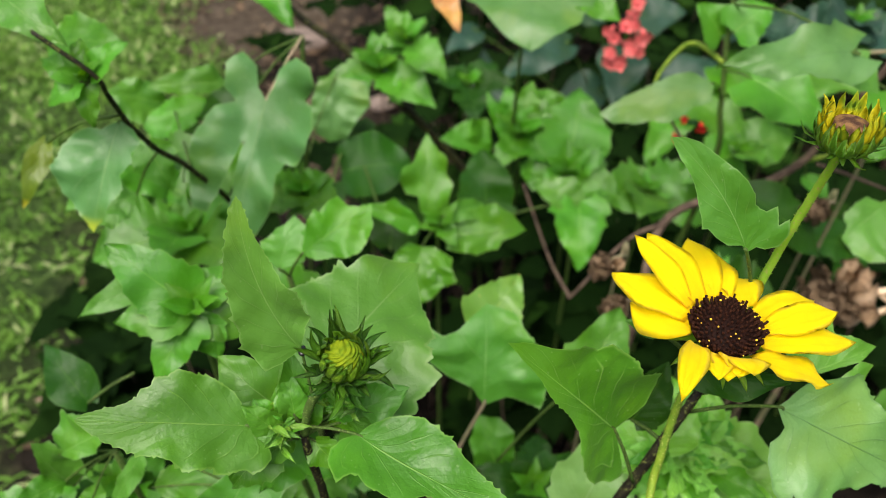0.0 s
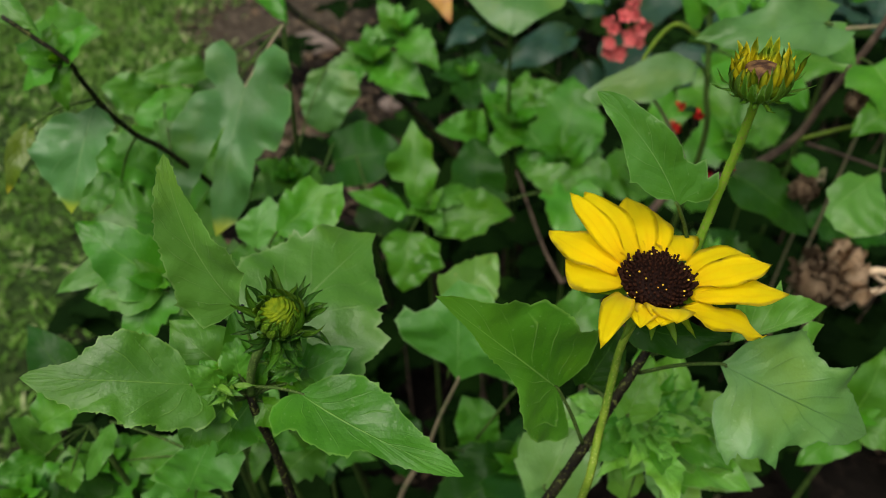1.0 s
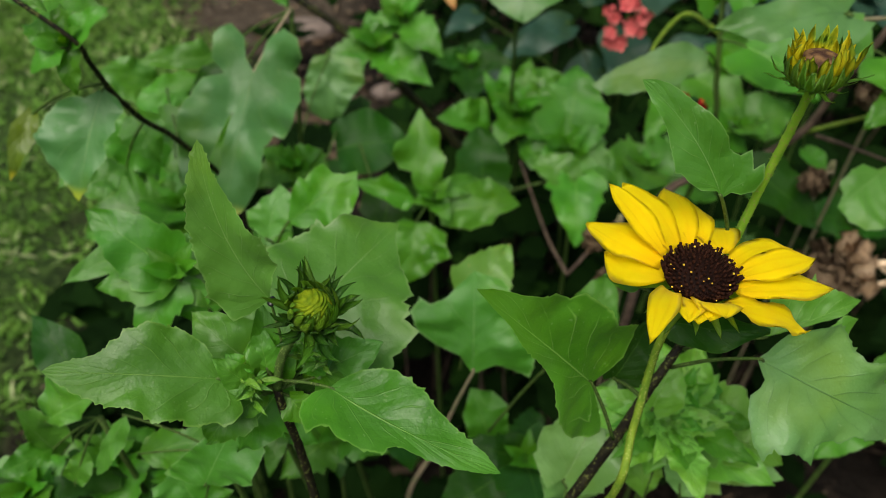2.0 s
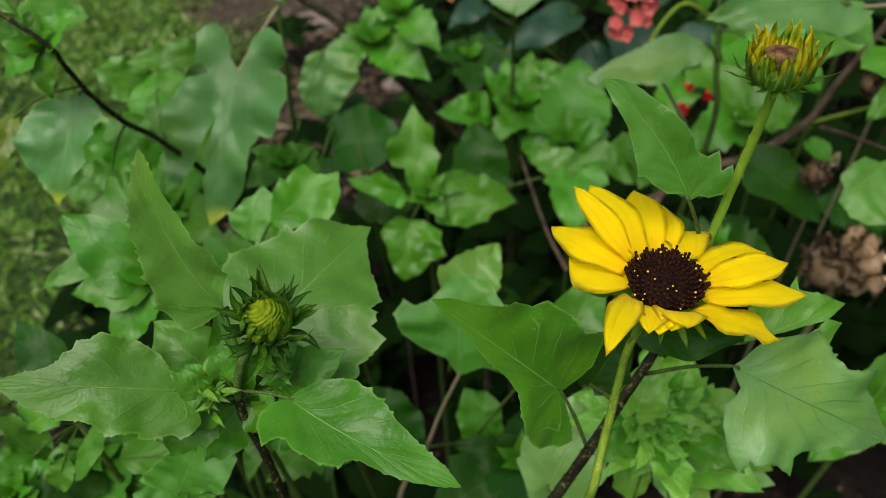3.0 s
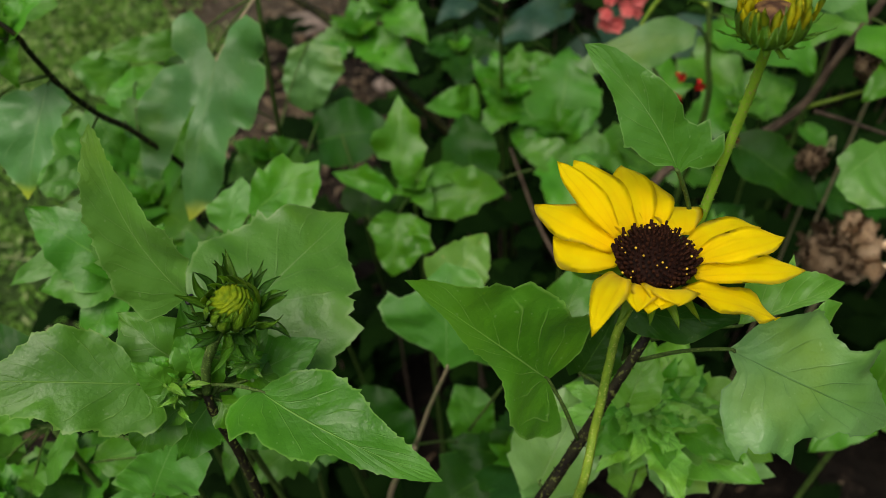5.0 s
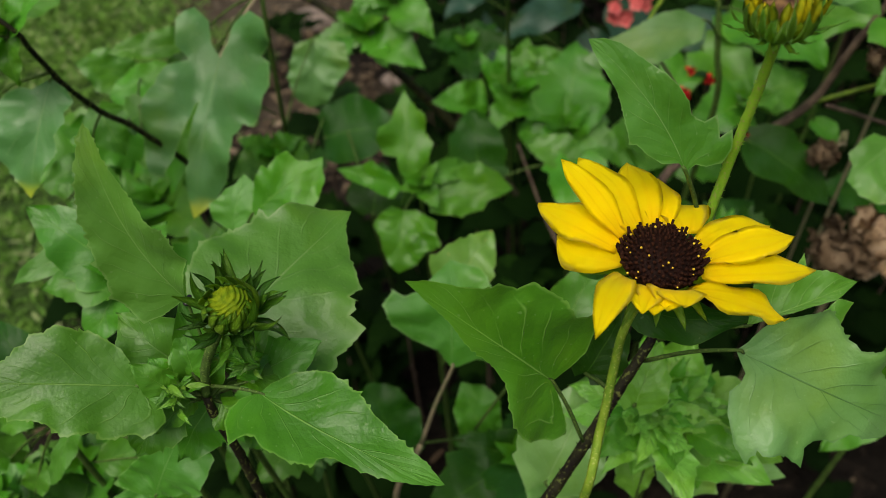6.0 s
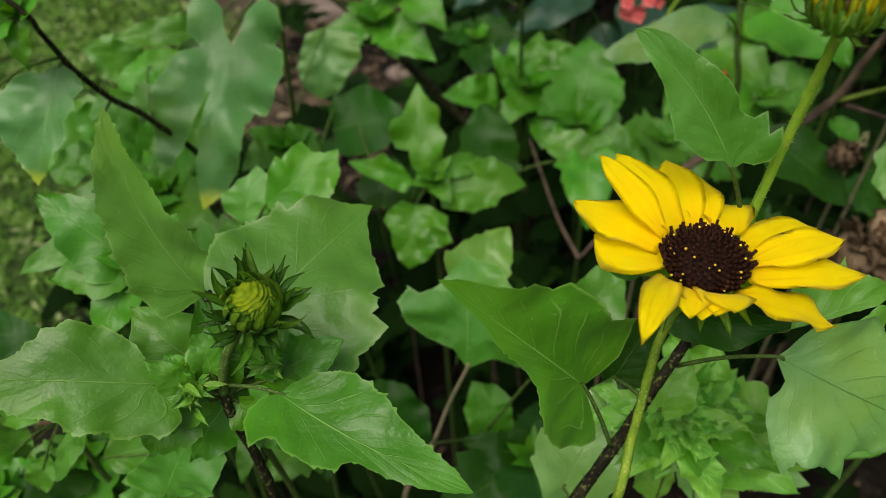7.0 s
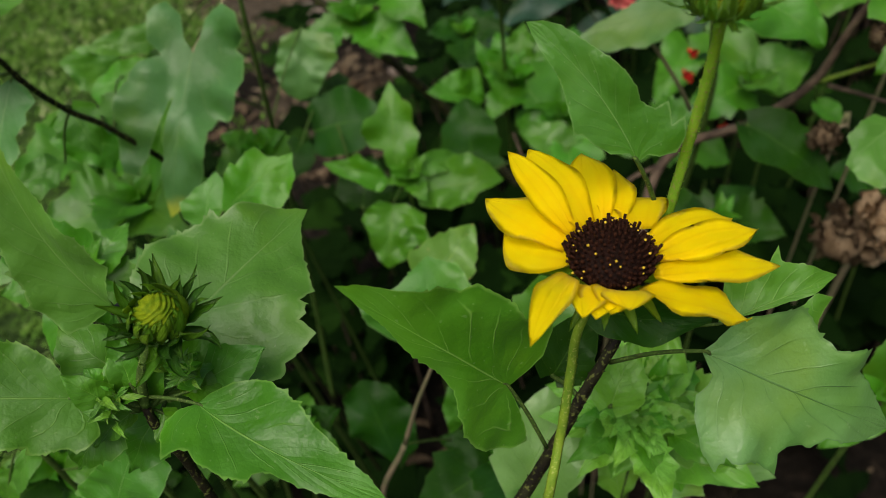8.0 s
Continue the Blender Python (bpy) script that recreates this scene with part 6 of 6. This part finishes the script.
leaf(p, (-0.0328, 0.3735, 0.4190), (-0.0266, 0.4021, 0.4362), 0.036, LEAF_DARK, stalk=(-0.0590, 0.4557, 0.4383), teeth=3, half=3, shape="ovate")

# dark thick branch with shoots at the top
p = shoot_plant("leaning_branch", (0.16, 0.75, 0.0), "thick dark branch with bright leafy shoots")
tube("branch", [(0.16, 0.75, -0.01), (0.1012, 0.5484, 0.2328), (0.0170, 0.5719, 0.3396), (-0.0545, 0.5684, 0.4302), (-0.0800, 0.5708, 0.4570), (-0.1086, 0.5700, 0.4802), (-0.1414, 0.5794, 0.5077)], 0.0045, 0.0028, STEM_DARK, p, n=50, label="dark brown woody branch")
c = (-0.0491, 0.5514, 0.4485)
rosette(p, c, ((-0.0730, 0.5542, 0.4604), (-0.0558, 0.5710, 0.4713), (-0.0047, 0.5192, 0.4325), (-0.0907, 0.5406, 0.4457), (-0.0319, 0.5200, 0.4346)), LEAF, 2.0, 0.46, teeth=5, tooth=0.26, half=3)
c = (-0.0275, 0.5532, 0.4725)
rosette(p, c, ((-0.0122, 0.5637, 0.4838), (-0.0451, 0.5701, 0.4926), (0.0036, 0.5248, 0.4537), (-0.0538, 0.5512, 0.4714)), LEAF, 1.6, 0.5, teeth=5, tooth=0.26, half=3)
leaf(p, (-0.1414, 0.5822, 0.5110), (-0.1127, 0.5462, 0.4835), 0.030, LEAF_YOUNG, stalk=(-0.1354, 0.5786, 0.5035), teeth=0, half=4, shape="ovate")
leaf(p, (-0.0008, 0.5672, 0.5025), (0.0124, 0.5397, 0.4856), 0.020, LEAF_AUTUMN, stalk=(-0.0285, 0.5860, 0.4948), teeth=3, half=3, label="orange and yellow dying leaf")

# big leaf at the top
p = shoot_plant("sunflower_shoot", (0.07, 0.52, 0.0), "large light green leaf on a tall stem")
c = (0.0535, 0.4733, 0.5597)
rise(p, c, bow=(0.0, 0.08))
leaf(p, (0.0553, 0.4722, 0.5584), (0.0522, 0.4182, 0.5348), 0.092, LEAF_DULL, up=(0.0, -0.6, 0.75), teeth=4, tooth=0.12, cordate=0.0, half=5, fold=-0.08, shape="delta", label="broad light green leaf hanging down")
leaf(p, (0.0745, 0.4692, 0.5540), (0.1077, 0.4400, 0.5419), 0.034, LEAF_YOUNG, up=(0.0, -0.6, 0.75), stalk=c, teeth=4, half=4)

# salvia: blue-green leaves, pink spike, red flowers
p = shoot_plant("salvia_plant", (0.20, 0.78, 0.0), "salvia with dull blue green leaves and a pink flower spike", "flower plant")
top = (0.1925, 0.7658, 0.4168)
tube("stem", [(0.20, 0.78, -0.01), (0.205, 0.80, 0.22), top], 0.0022, 0.0016, STEM_MID, p, n=20)
for b, t, w in (((0.1292, 0.7395, 0.3744), (0.0516, 0.6929, 0.3550), 0.040), ((0.1676, 0.7786, 0.3870), (0.1197, 0.7932, 0.4059), 0.045), ((0.2035, 0.7755, 0.3818), (0.2518, 0.7654, 0.3984), 0.050),
                ((0.1956, 0.7741, 0.3501), (0.1797, 0.7159, 0.3146), 0.055), ((0.0360, 0.7637, 0.3760), (0.0008, 0.7288, 0.3680), 0.030), ((0.0486, 0.7303, 0.3067), (0.0424, 0.7705, 0.3530), 0.035),
                ((0.2447, 0.7511, 0.3214), (0.2998, 0.7685, 0.3389), 0.050), ((0.1745, 0.7631, 0.3081), (0.1244, 0.7537, 0.2996), 0.050)):
    leaf(p, b, t, w, LEAF_TEAL, stalk=(0.205, 0.80, 0.20), stalk_r=0.0009, teeth=0, half=4, shape="ovate", fold=0.12)


def floret(parent, at, out, size, material, name="floret"):
    """A small two-lipped bloom."""
    bm = bmesh.new()
    a, d = Vector(at), Vector(out).normalized()
    add_tube(bm, [a, a + d * size * 0.6, a + d * size], size * 0.22, size * 0.34, 6, 7)
    s = d.orthogonal().normalized()
    for k in range(5):
        q = Matrix.Rotation(k * math.tau / 5, 3, d) @ s
        blade(bm, a + d * size * 0.8 + q * size * 0.2, a + d * size * 1.15 + q * size * 0.75, size * 0.62, d, shape="round", teeth=0, rows=5, half=2, fold=0.1, cordate=0, seed=k)
    return part(name, bm, material, parent)


floret(p, (0.1690, 0.7232, 0.4015), (-0.79, -1.00, -0.12), 0.0095, PINK)
floret(p, (0.1805, 0.7211, 0.4048), (-0.20, -1.00, 0.50), 0.0109, PINK)
floret(p, (0.1964, 0.7395, 0.3997), (-0.56, -1.00, 0.04), 0.0097, PINK)
floret(p, (0.1698, 0.7033, 0.3811), (-0.79, -1.00, -0.34), 0.0113, PINK)
floret(p, (0.1807, 0.7263, 0.3830), (0.61, -1.00, 0.36), 0.0095, PINK)
floret(p, (0.1918, 0.7187, 0.3927), (0.25, -1.00, 0.28), 0.0111, PINK)
floret(p, (0.1844, 0.7170, 0.3702), (-0.83, -1.00, 0.13), 0.0107, PINK)
floret(p, (0.1996, 0.7166, 0.3827), (-0.64, -1.00, -0.03), 0.0094, PINK)
floret(p, (0.1869, 0.7492, 0.4050), (0.73, -1.00, 0.06), 0.0097, PINK)
floret(p, (0.1925, 0.7548, 0.4121), (0.14, -1.00, 0.46), 0.0111, PINK)
floret(p, (0.1759, 0.7072, 0.3729), (-0.17, -1.00, 0.12), 0.0101, PINK)
floret(p, (0.1664, 0.7060, 0.3846), (-0.39, -1.00, 0.38), 0.0092, PINK)
floret(p, (0.1960, 0.7180, 0.4013), (0.25, -1.00, -0.26), 0.0104, PINK)
floret(p, (0.1870, 0.7133, 0.3808), (-0.31, -1.00, 0.60), 0.0096, PINK)
floret(p, (0.1743, 0.7221, 0.3936), (-0.59, -1.00, 0.16), 0.0097, PINK)

p = shoot_plant("salvia_plant", (0.28, 0.66, 0.0), "small red flowers among green leaves", "flower plant")
tube("stem", [(0.28, 0.66, -0.01), (0.27, 0.66, 0.2), (0.2160, 0.6064, 0.3853)], 0.0020, 0.0012, STEM_MID, p, n=20)
floret(p, (0.2009, 0.5665, 0.3979), (0.49, -1.0, -0.01), 0.0061, RED)
floret(p, (0.2063, 0.5634, 0.3774), (-0.80, -1.0, -0.24), 0.0055, RED)
floret(p, (0.1983, 0.5634, 0.3820), (0.23, -1.0, -0.09), 0.0057, RED)
floret(p, (0.2180, 0.5601, 0.3951), (-0.08, -1.0, -0.26), 0.0064, RED)
floret(p, (0.2522, 0.5396, 0.3482), (0.91, -1.0, 0.36), 0.0069, RED)
floret(p, (0.2251, 0.5209, 0.3548), (-0.42, -1.0, 0.57), 0.0066, RED)
leaf(p, (0.2110, 0.6030, 0.3816), (0.1786, 0.5608, 0.3500), 0.040, LEAF, stalk=(0.27, 0.66, 0.2), teeth=4, half=3)
leaf(p, (0.2207, 0.6010, 0.3941), (0.2693, 0.5644, 0.3651), 0.045, LEAF, stalk=(0.27, 0.66, 0.2), teeth=4, half=3)
leaf(p, (0.2430, 0.6211, 0.4161), (0.2790, 0.5871, 0.3907), 0.045, LEAF_YOUNG, stalk=(0.27, 0.66, 0.2), teeth=4, half=3)

# tall leafy stem upper right
p = shoot_plant("sunflower_shoot", (0.16, 0.45, 0.0), "tall green stem with large pale hanging leaves")
tube("stem", [(0.16, 0.45, -0.01), (0.165, 0.44, 0.25), (0.1744, 0.4096, 0.4508), (0.1707, 0.4120, 0.4993), (0.1669, 0.4202, 0.5393), (0.1660, 0.4270, 0.5700)], 0.0022, 0.0014, STEM_MID, p, n=40, label="upright green stem")
leaf(p, (0.1901, 0.3267, 0.5833), (0.1265, 0.3200, 0.5786), 0.031, LEAF_DULL, up=(0.05, -0.5, 0.85), stalk=(0.1670, 0.4237, 0.5616), stalk_r=0.0007, teeth=4, tooth=0.16, cordate=0.12, half=5, fold=0.1, side=-0.05, label="large pale leaf with a long point")
leaf(p, (0.1934, 0.3406, 0.5686), (0.2093, 0.3276, 0.5606), 0.024, LEAF_PALE, up=(0.05, -0.5, 0.85), stalk=(0.1910, 0.3646, 0.5658), teeth=3, tooth=0.2, half=4)
leaf(p, (0.1554, 0.3940, 0.5280), (0.0900, 0.3840, 0.5136), 0.03, LEAF_DULL, up=(-0.1057, -0.5262, 0.8438), edge=(((0.00, 0.00), (0.09, -0.17), (0.23, -0.18), (0.37, -0.25), (0.50, -0.29), (0.61, -0.22), (0.75, -0.21), (0.91, -0.14), (1.00, 0.00)),
     ((0.00, 0.00), (0.13, 0.12), (0.31, 0.13), (0.51, 0.10), (0.76, 0.06), (1.00, 0.00))),
     fine=0.55, stalk=(0.1701, 0.4129, 0.5065), fray=0.4, fold=0.12, arch=0.05, wave=0.02)
leaf(p, (0.1766, 0.3984, 0.5291), (0.2141, 0.3706, 0.5107), 0.048, LEAF, up=(0.0, -0.5, 0.85), stalk=(0.1681, 0.4149, 0.5241), teeth=4, tooth=0.18, half=4)
leaf(p, (0.1670, 0.4151, 0.5486), (0.1876, 0.4213, 0.5624), 0.030, LEAF_YOUNG, up=(0.0, -0.5, 0.85), stalk=(0.1672, 0.4224, 0.5418), teeth=4, half=4)
leaf(p, (0.1636, 0.4223, 0.5419), (0.1474, 0.4300, 0.5591), 0.030, LEAF_YOUNG, up=(0.0, -0.5, 0.85), stalk=(0.1672, 0.4211, 0.5389), teeth=4, half=4)
tube("petiole", [(0.1671, 0.4172, 0.5283), (0.1525, 0.4381, 0.5301), (0.1388, 0.4407, 0.5108), (0.1339, 0.4378, 0.4926)], 0.0017, 0.0011, STEM_GREEN, p, n=24, label="arching yellow green stalk")
tube("petiole", [(0.1642, 0.4094, 0.4510), (0.1552, 0.3996, 0.4707), (0.1415, 0.3936, 0.4948), (0.1308, 0.3934, 0.5103)], 0.0014, 0.0009, TWIG_PALE, p, n=20)

# woody branch on the right with leaves and dried heads
p = shoot_plant("leaning_branch", (0.13, 0.42, 0.0), "dark branch with side twigs, leaves and dried flower heads")
tube("branch", [(0.13, 0.42, -0.01), (0.1319, 0.3637, 0.3393), (0.1507, 0.4043, 0.4153), (0.2007, 0.4042, 0.4434), (0.2270, 0.4013, 0.4693), (0.2365, 0.3970, 0.5020), (0.2460, 0.3895, 0.5385), (0.2564, 0.3889, 0.5754)], 0.0034, 0.0018, TWIG, p, n=60, label="grey brown woody branch")
tube("twig", [(0.2270, 0.4013, 0.4693), (0.2475, 0.4011, 0.4756), (0.2794, 0.4032, 0.4843), (0.3039, 0.4051, 0.4929)], 0.0014, 0.0009, STEM_GREEN, p, n=20)
tube("twig", [(0.2349, 0.3987, 0.4689), (0.2568, 0.3963, 0.4621), (0.2848, 0.3900, 0.4537)], 0.0013, 0.0008, TWIG, p, n=20)
tube("twig", [(0.1507, 0.4043, 0.4153), (0.1242, 0.3949, 0.4058), (0.0893, 0.3763, 0.3708)], 0.0016, 0.0010, TWIG, p, n=20)
tube("twig", [(0.0893, 0.3763, 0.3708), (0.0785, 0.4163, 0.3716), (0.0612, 0.4671, 0.4001)], 0.0014, 0.0009, TWIG, p, n=20)
tube("twig", [(0.2248, 0.4090, 0.5391), (0.2447, 0.4055, 0.5417), (0.2705, 0.4027, 0.5449)], 0.0014, 0.0010, TWIG_PALE, p, n=20)
leaf(p, (0.2378, 0.3220, 0.5029), (0.2052, 0.3000, 0.4924), 0.03, LEAF_PALE, up=(0.0279, -0.4615, 0.8867), edge=(((0.00, 0.00), (0.34, -0.38), (0.62, -0.61), (0.84, -0.53), (0.97, -0.39), (1.03, -0.22), (0.99, -0.13), (1.00, 0.00)),
     ((0.00, 0.00), (0.25, 0.06), (0.36, 0.22), (0.56, 0.24), (0.75, 0.22), (0.84, 0.08), (1.00, 0.00))),
     fine=0.55, stalk=(0.2634, 0.3730, 0.4960), fray=0.6, fold=0.08, arch=0.05, wave=0.02, label="broad pale leaf on a green twig")
leaf(p, (0.1876, 0.3785, 0.4602), (0.2320, 0.3492, 0.4321), 0.036, LEAF_DARK, up=(0.1, -0.5, 0.85), stalk=(0.1940, 0.4040, 0.4404), teeth=3, tooth=0.08, half=4, shape="ovate")
leaf(p, (0.2465, 0.3779, 0.5328), (0.2563, 0.3494, 0.5150), 0.040, LEAF_YOUNG, up=(-0.1, -0.5, 0.85), stalk=(0.2433, 0.3917, 0.5305), teeth=3, tooth=0.2, half=4)
leaf(p, (0.2560, 0.3586, 0.5179), (0.2287, 0.3444, 0.5105), 0.026, LEAF_YOUNG, up=(-0.1, -0.5, 0.85), stalk=(0.2767, 0.4003, 0.4841), teeth=4, half=4)
leaf(p, (0.2330, 0.4028, 0.4554), (0.2428, 0.3856, 0.4505), 0.014, LEAF_YOUNG, stalk=(0.2279, 0.3985, 0.4691), teeth=0, half=3, shape="lance")


def dried_head(at, size, label, papery=0):
    """A spent flower head: a brown cup of withered, curling bracts, some of them bleached and papery."""
    hd = thing("dried_flower_head", at, label, "dried flower", "dried flower heads")
    bpy.context.view_layer.update()
    rng = random.Random(int(at[0] * 9999))
    c = Vector(at)
    bm = bmesh.new()
    bmesh.ops.create_icosphere(bm, subdivisions=2, radius=size * 0.56)
    for v in bm.verts:
        v.co *= 1 + 0.25 * noise.noise(v.co * 2.5 / size + c * 30)
        v.co.z *= 0.8
    bm.transform(Matrix.Translation(c))
    part("seed_cup", bm, DRY, hd)
    for k in range(46 - papery):
        d = Vector((rng.gauss(0, 1), rng.gauss(0, 1) - 0.5, rng.gauss(0, 1) + 0.4)).normalized()
        e = d.orthogonal().normalized() * rng.uniform(-0.5, 0.5) + d.cross(d.orthogonal()).normalized() * rng.uniform(-0.5, 0.5)
        bract(hd, c + d * size * 0.40, c + (d * rng.uniform(0.55, 0.82) + e * 0.5) * size, size * rng.uniform(0.22, 0.48), d + e, DRY, arch=rng.uniform(0.0, 0.5), wave=0.12, fold=rng.uniform(-0.6, 0.6), curl=rng.uniform(-0.6, 0.6),
              shape="petal", pucker=0.06)
    for k in range(papery):
        d = Vector((rng.uniform(0.25, 1.0), rng.uniform(-0.5, 0.3), rng.uniform(-0.55, 0.95))).normalized()
        e = Vector((rng.gauss(0, 1), rng.gauss(0, 1), rng.gauss(0, 1))).normalized()
        bract(hd, c + d * size * 0.55, c + (d * rng.uniform(0.85, 1.12) + e * 0.34) * size, size * rng.uniform(0.38, 0.66), d + e * 0.8 - Vector((0, 0.6, 0)), DRY_PALE, arch=rng.uniform(0.0, 0.4), wave=0.12, fold=rng.uniform(-0.5, 0.5), curl=rng.uniform(-0.5, 0.7),
              shape="petal", pucker=0.07).name = "papery_bract"
    tube("dry_stalk", [c, c + Vector((size * 0.8, size * 0.4, size * 0.2)), c + Vector((size * 1.4, size, -size * 0.5)), c + Vector((size * 1.2, size * 1.6, -size * 3.0)), (c.x + 0.02, c.y + 0.06, -0.005)], size * 0.07, size * 0.08, TWIG_PALE, hd, n=24)
    return hd


dried_head((0.2411, 0.3431, 0.4051), 0.027, "large withered brown seed head with papery pale bracts", papery=22)
dried_head((0.2205, 0.3573, 0.4648), 0.0125, "small dry pinkish brown flower head")
dried_head((0.0902, 0.3161, 0.4578), 0.012, "small withered brown flower head behind the bloom", papery=6)
dried_head((0.0966, 0.3004, 0.4404), 0.0115, "dry curled flower head on a thin stalk")
dried_head((0.2543, 0.3903, 0.5010), 0.015, "withered pale flower head among green leaves", papery=16)
tube("dry_loop", [(0.2567, 0.3450, 0.4047), (0.2634, 0.3420, 0.4111), (0.2742, 0.3410, 0.4144), (0.2856, 0.3410, 0.4113)], 0.0028, 0.0024, DRY_PALE, bpy.data.objects["dried_flower_head"], n=24, label="bleached dry stalk end")
tube("dry_loop", [(0.2632, 0.3450, 0.3812), (0.2696, 0.3420, 0.3920), (0.2800, 0.3410, 0.3975), (0.2840, 0.3410, 0.4021), (0.2729, 0.3410, 0.4108)], 0.0032, 0.0012, DRY_PALE, bpy.data.objects["dried_flower_head"], n=24, label="bleached dry stalk end")

# more shoots of the same growth, filling the middle of the bed; LEAF_DARK on some stands for shade
rng = random.Random(77)
def spread(plant, centre, material, rng, size=1.0):
    c = Vector(centre)
    n, a0 = rng.choice((4, 5, 6)), rng.uniform(0, 6.28)
    tips = []
    for k in range(n):
        a = a0 + k * math.tau / n + rng.uniform(-0.25, 0.25)
        tips.append(c + Vector((math.cos(a), math.sin(a) * 0.8 - 0.15, rng.uniform(-0.3, 0.35))) * rng.uniform(0.034, 0.056) * size)
    rosette(plant, centre, tips, material, 1.2, rng.uniform(0.55, 0.7), teeth=5, tooth=0.24, half=3, fold=0.18)


p = shoot_plant("sunflower_shoot", (0.148, 0.490, 0.0), "leafy green shoot low in the flower bed")
c = (0.1609, 0.4828, 0.3831)
rise(p, c, 0.0013)
spread(p, c, LEAF, rng)
p = shoot_plant("sunflower_shoot", (0.251, 0.515, 0.0), "leafy green shoot low in the flower bed")
c = (0.2540, 0.5092, 0.4699)
rise(p, c, 0.0013)
spread(p, c, LEAF, rng)
p = shoot_plant("sunflower_shoot", (0.316, 0.611, 0.0), "leafy green shoot low in the flower bed")
c = (0.3227, 0.5730, 0.4790)
rise(p, c, 0.0013)
spread(p, c, LEAF_TEAL, rng)
p = shoot_plant("sunflower_shoot", (0.214, 0.488, 0.0), "leafy green shoot low in the flower bed")
c = (0.2241, 0.4876, 0.4162)
rise(p, c, 0.0013)
spread(p, c, LEAF, rng)
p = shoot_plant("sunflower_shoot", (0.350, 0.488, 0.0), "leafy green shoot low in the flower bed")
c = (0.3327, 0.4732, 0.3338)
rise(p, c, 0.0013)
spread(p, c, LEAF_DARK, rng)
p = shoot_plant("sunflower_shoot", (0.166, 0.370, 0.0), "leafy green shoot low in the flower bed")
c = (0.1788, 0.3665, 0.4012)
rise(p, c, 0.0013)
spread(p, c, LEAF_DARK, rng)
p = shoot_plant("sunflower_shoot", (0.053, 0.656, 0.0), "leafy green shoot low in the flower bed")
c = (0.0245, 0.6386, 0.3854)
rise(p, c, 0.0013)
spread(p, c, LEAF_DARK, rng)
p = shoot_plant("sunflower_shoot", (-0.159, 0.334, 0.0), "leafy green shoot low in the flower bed")
c = (-0.1411, 0.3318, 0.4674)
rise(p, c, 0.0013)
spread(p, c, LEAF, rng)
p = shoot_plant("sunflower_shoot", (-0.117, 0.286, 0.0), "leafy green shoot low in the flower bed")
c = (-0.0907, 0.2790, 0.4655)
rise(p, c, 0.0013)
spread(p, c, LEAF, rng)
p = shoot_plant("sunflower_shoot", (-0.162, 0.375, 0.0), "leafy green shoot low in the flower bed")
c = (-0.1723, 0.3686, 0.4806)
rise(p, c, 0.0013)
spread(p, c, LEAF, rng)
p = shoot_plant("sunflower_shoot", (0.243, 0.645, 0.0), "leafy green shoot low in the flower bed")
c = (0.2703, 0.6257, 0.4505)
rise(p, c, 0.0013)
spread(p, c, LEAF_TEAL, rng)
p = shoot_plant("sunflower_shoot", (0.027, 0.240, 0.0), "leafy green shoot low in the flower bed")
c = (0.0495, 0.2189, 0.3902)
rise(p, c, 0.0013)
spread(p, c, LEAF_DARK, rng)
# These low shoots alternate two greens, the darker one painting in shade from above.
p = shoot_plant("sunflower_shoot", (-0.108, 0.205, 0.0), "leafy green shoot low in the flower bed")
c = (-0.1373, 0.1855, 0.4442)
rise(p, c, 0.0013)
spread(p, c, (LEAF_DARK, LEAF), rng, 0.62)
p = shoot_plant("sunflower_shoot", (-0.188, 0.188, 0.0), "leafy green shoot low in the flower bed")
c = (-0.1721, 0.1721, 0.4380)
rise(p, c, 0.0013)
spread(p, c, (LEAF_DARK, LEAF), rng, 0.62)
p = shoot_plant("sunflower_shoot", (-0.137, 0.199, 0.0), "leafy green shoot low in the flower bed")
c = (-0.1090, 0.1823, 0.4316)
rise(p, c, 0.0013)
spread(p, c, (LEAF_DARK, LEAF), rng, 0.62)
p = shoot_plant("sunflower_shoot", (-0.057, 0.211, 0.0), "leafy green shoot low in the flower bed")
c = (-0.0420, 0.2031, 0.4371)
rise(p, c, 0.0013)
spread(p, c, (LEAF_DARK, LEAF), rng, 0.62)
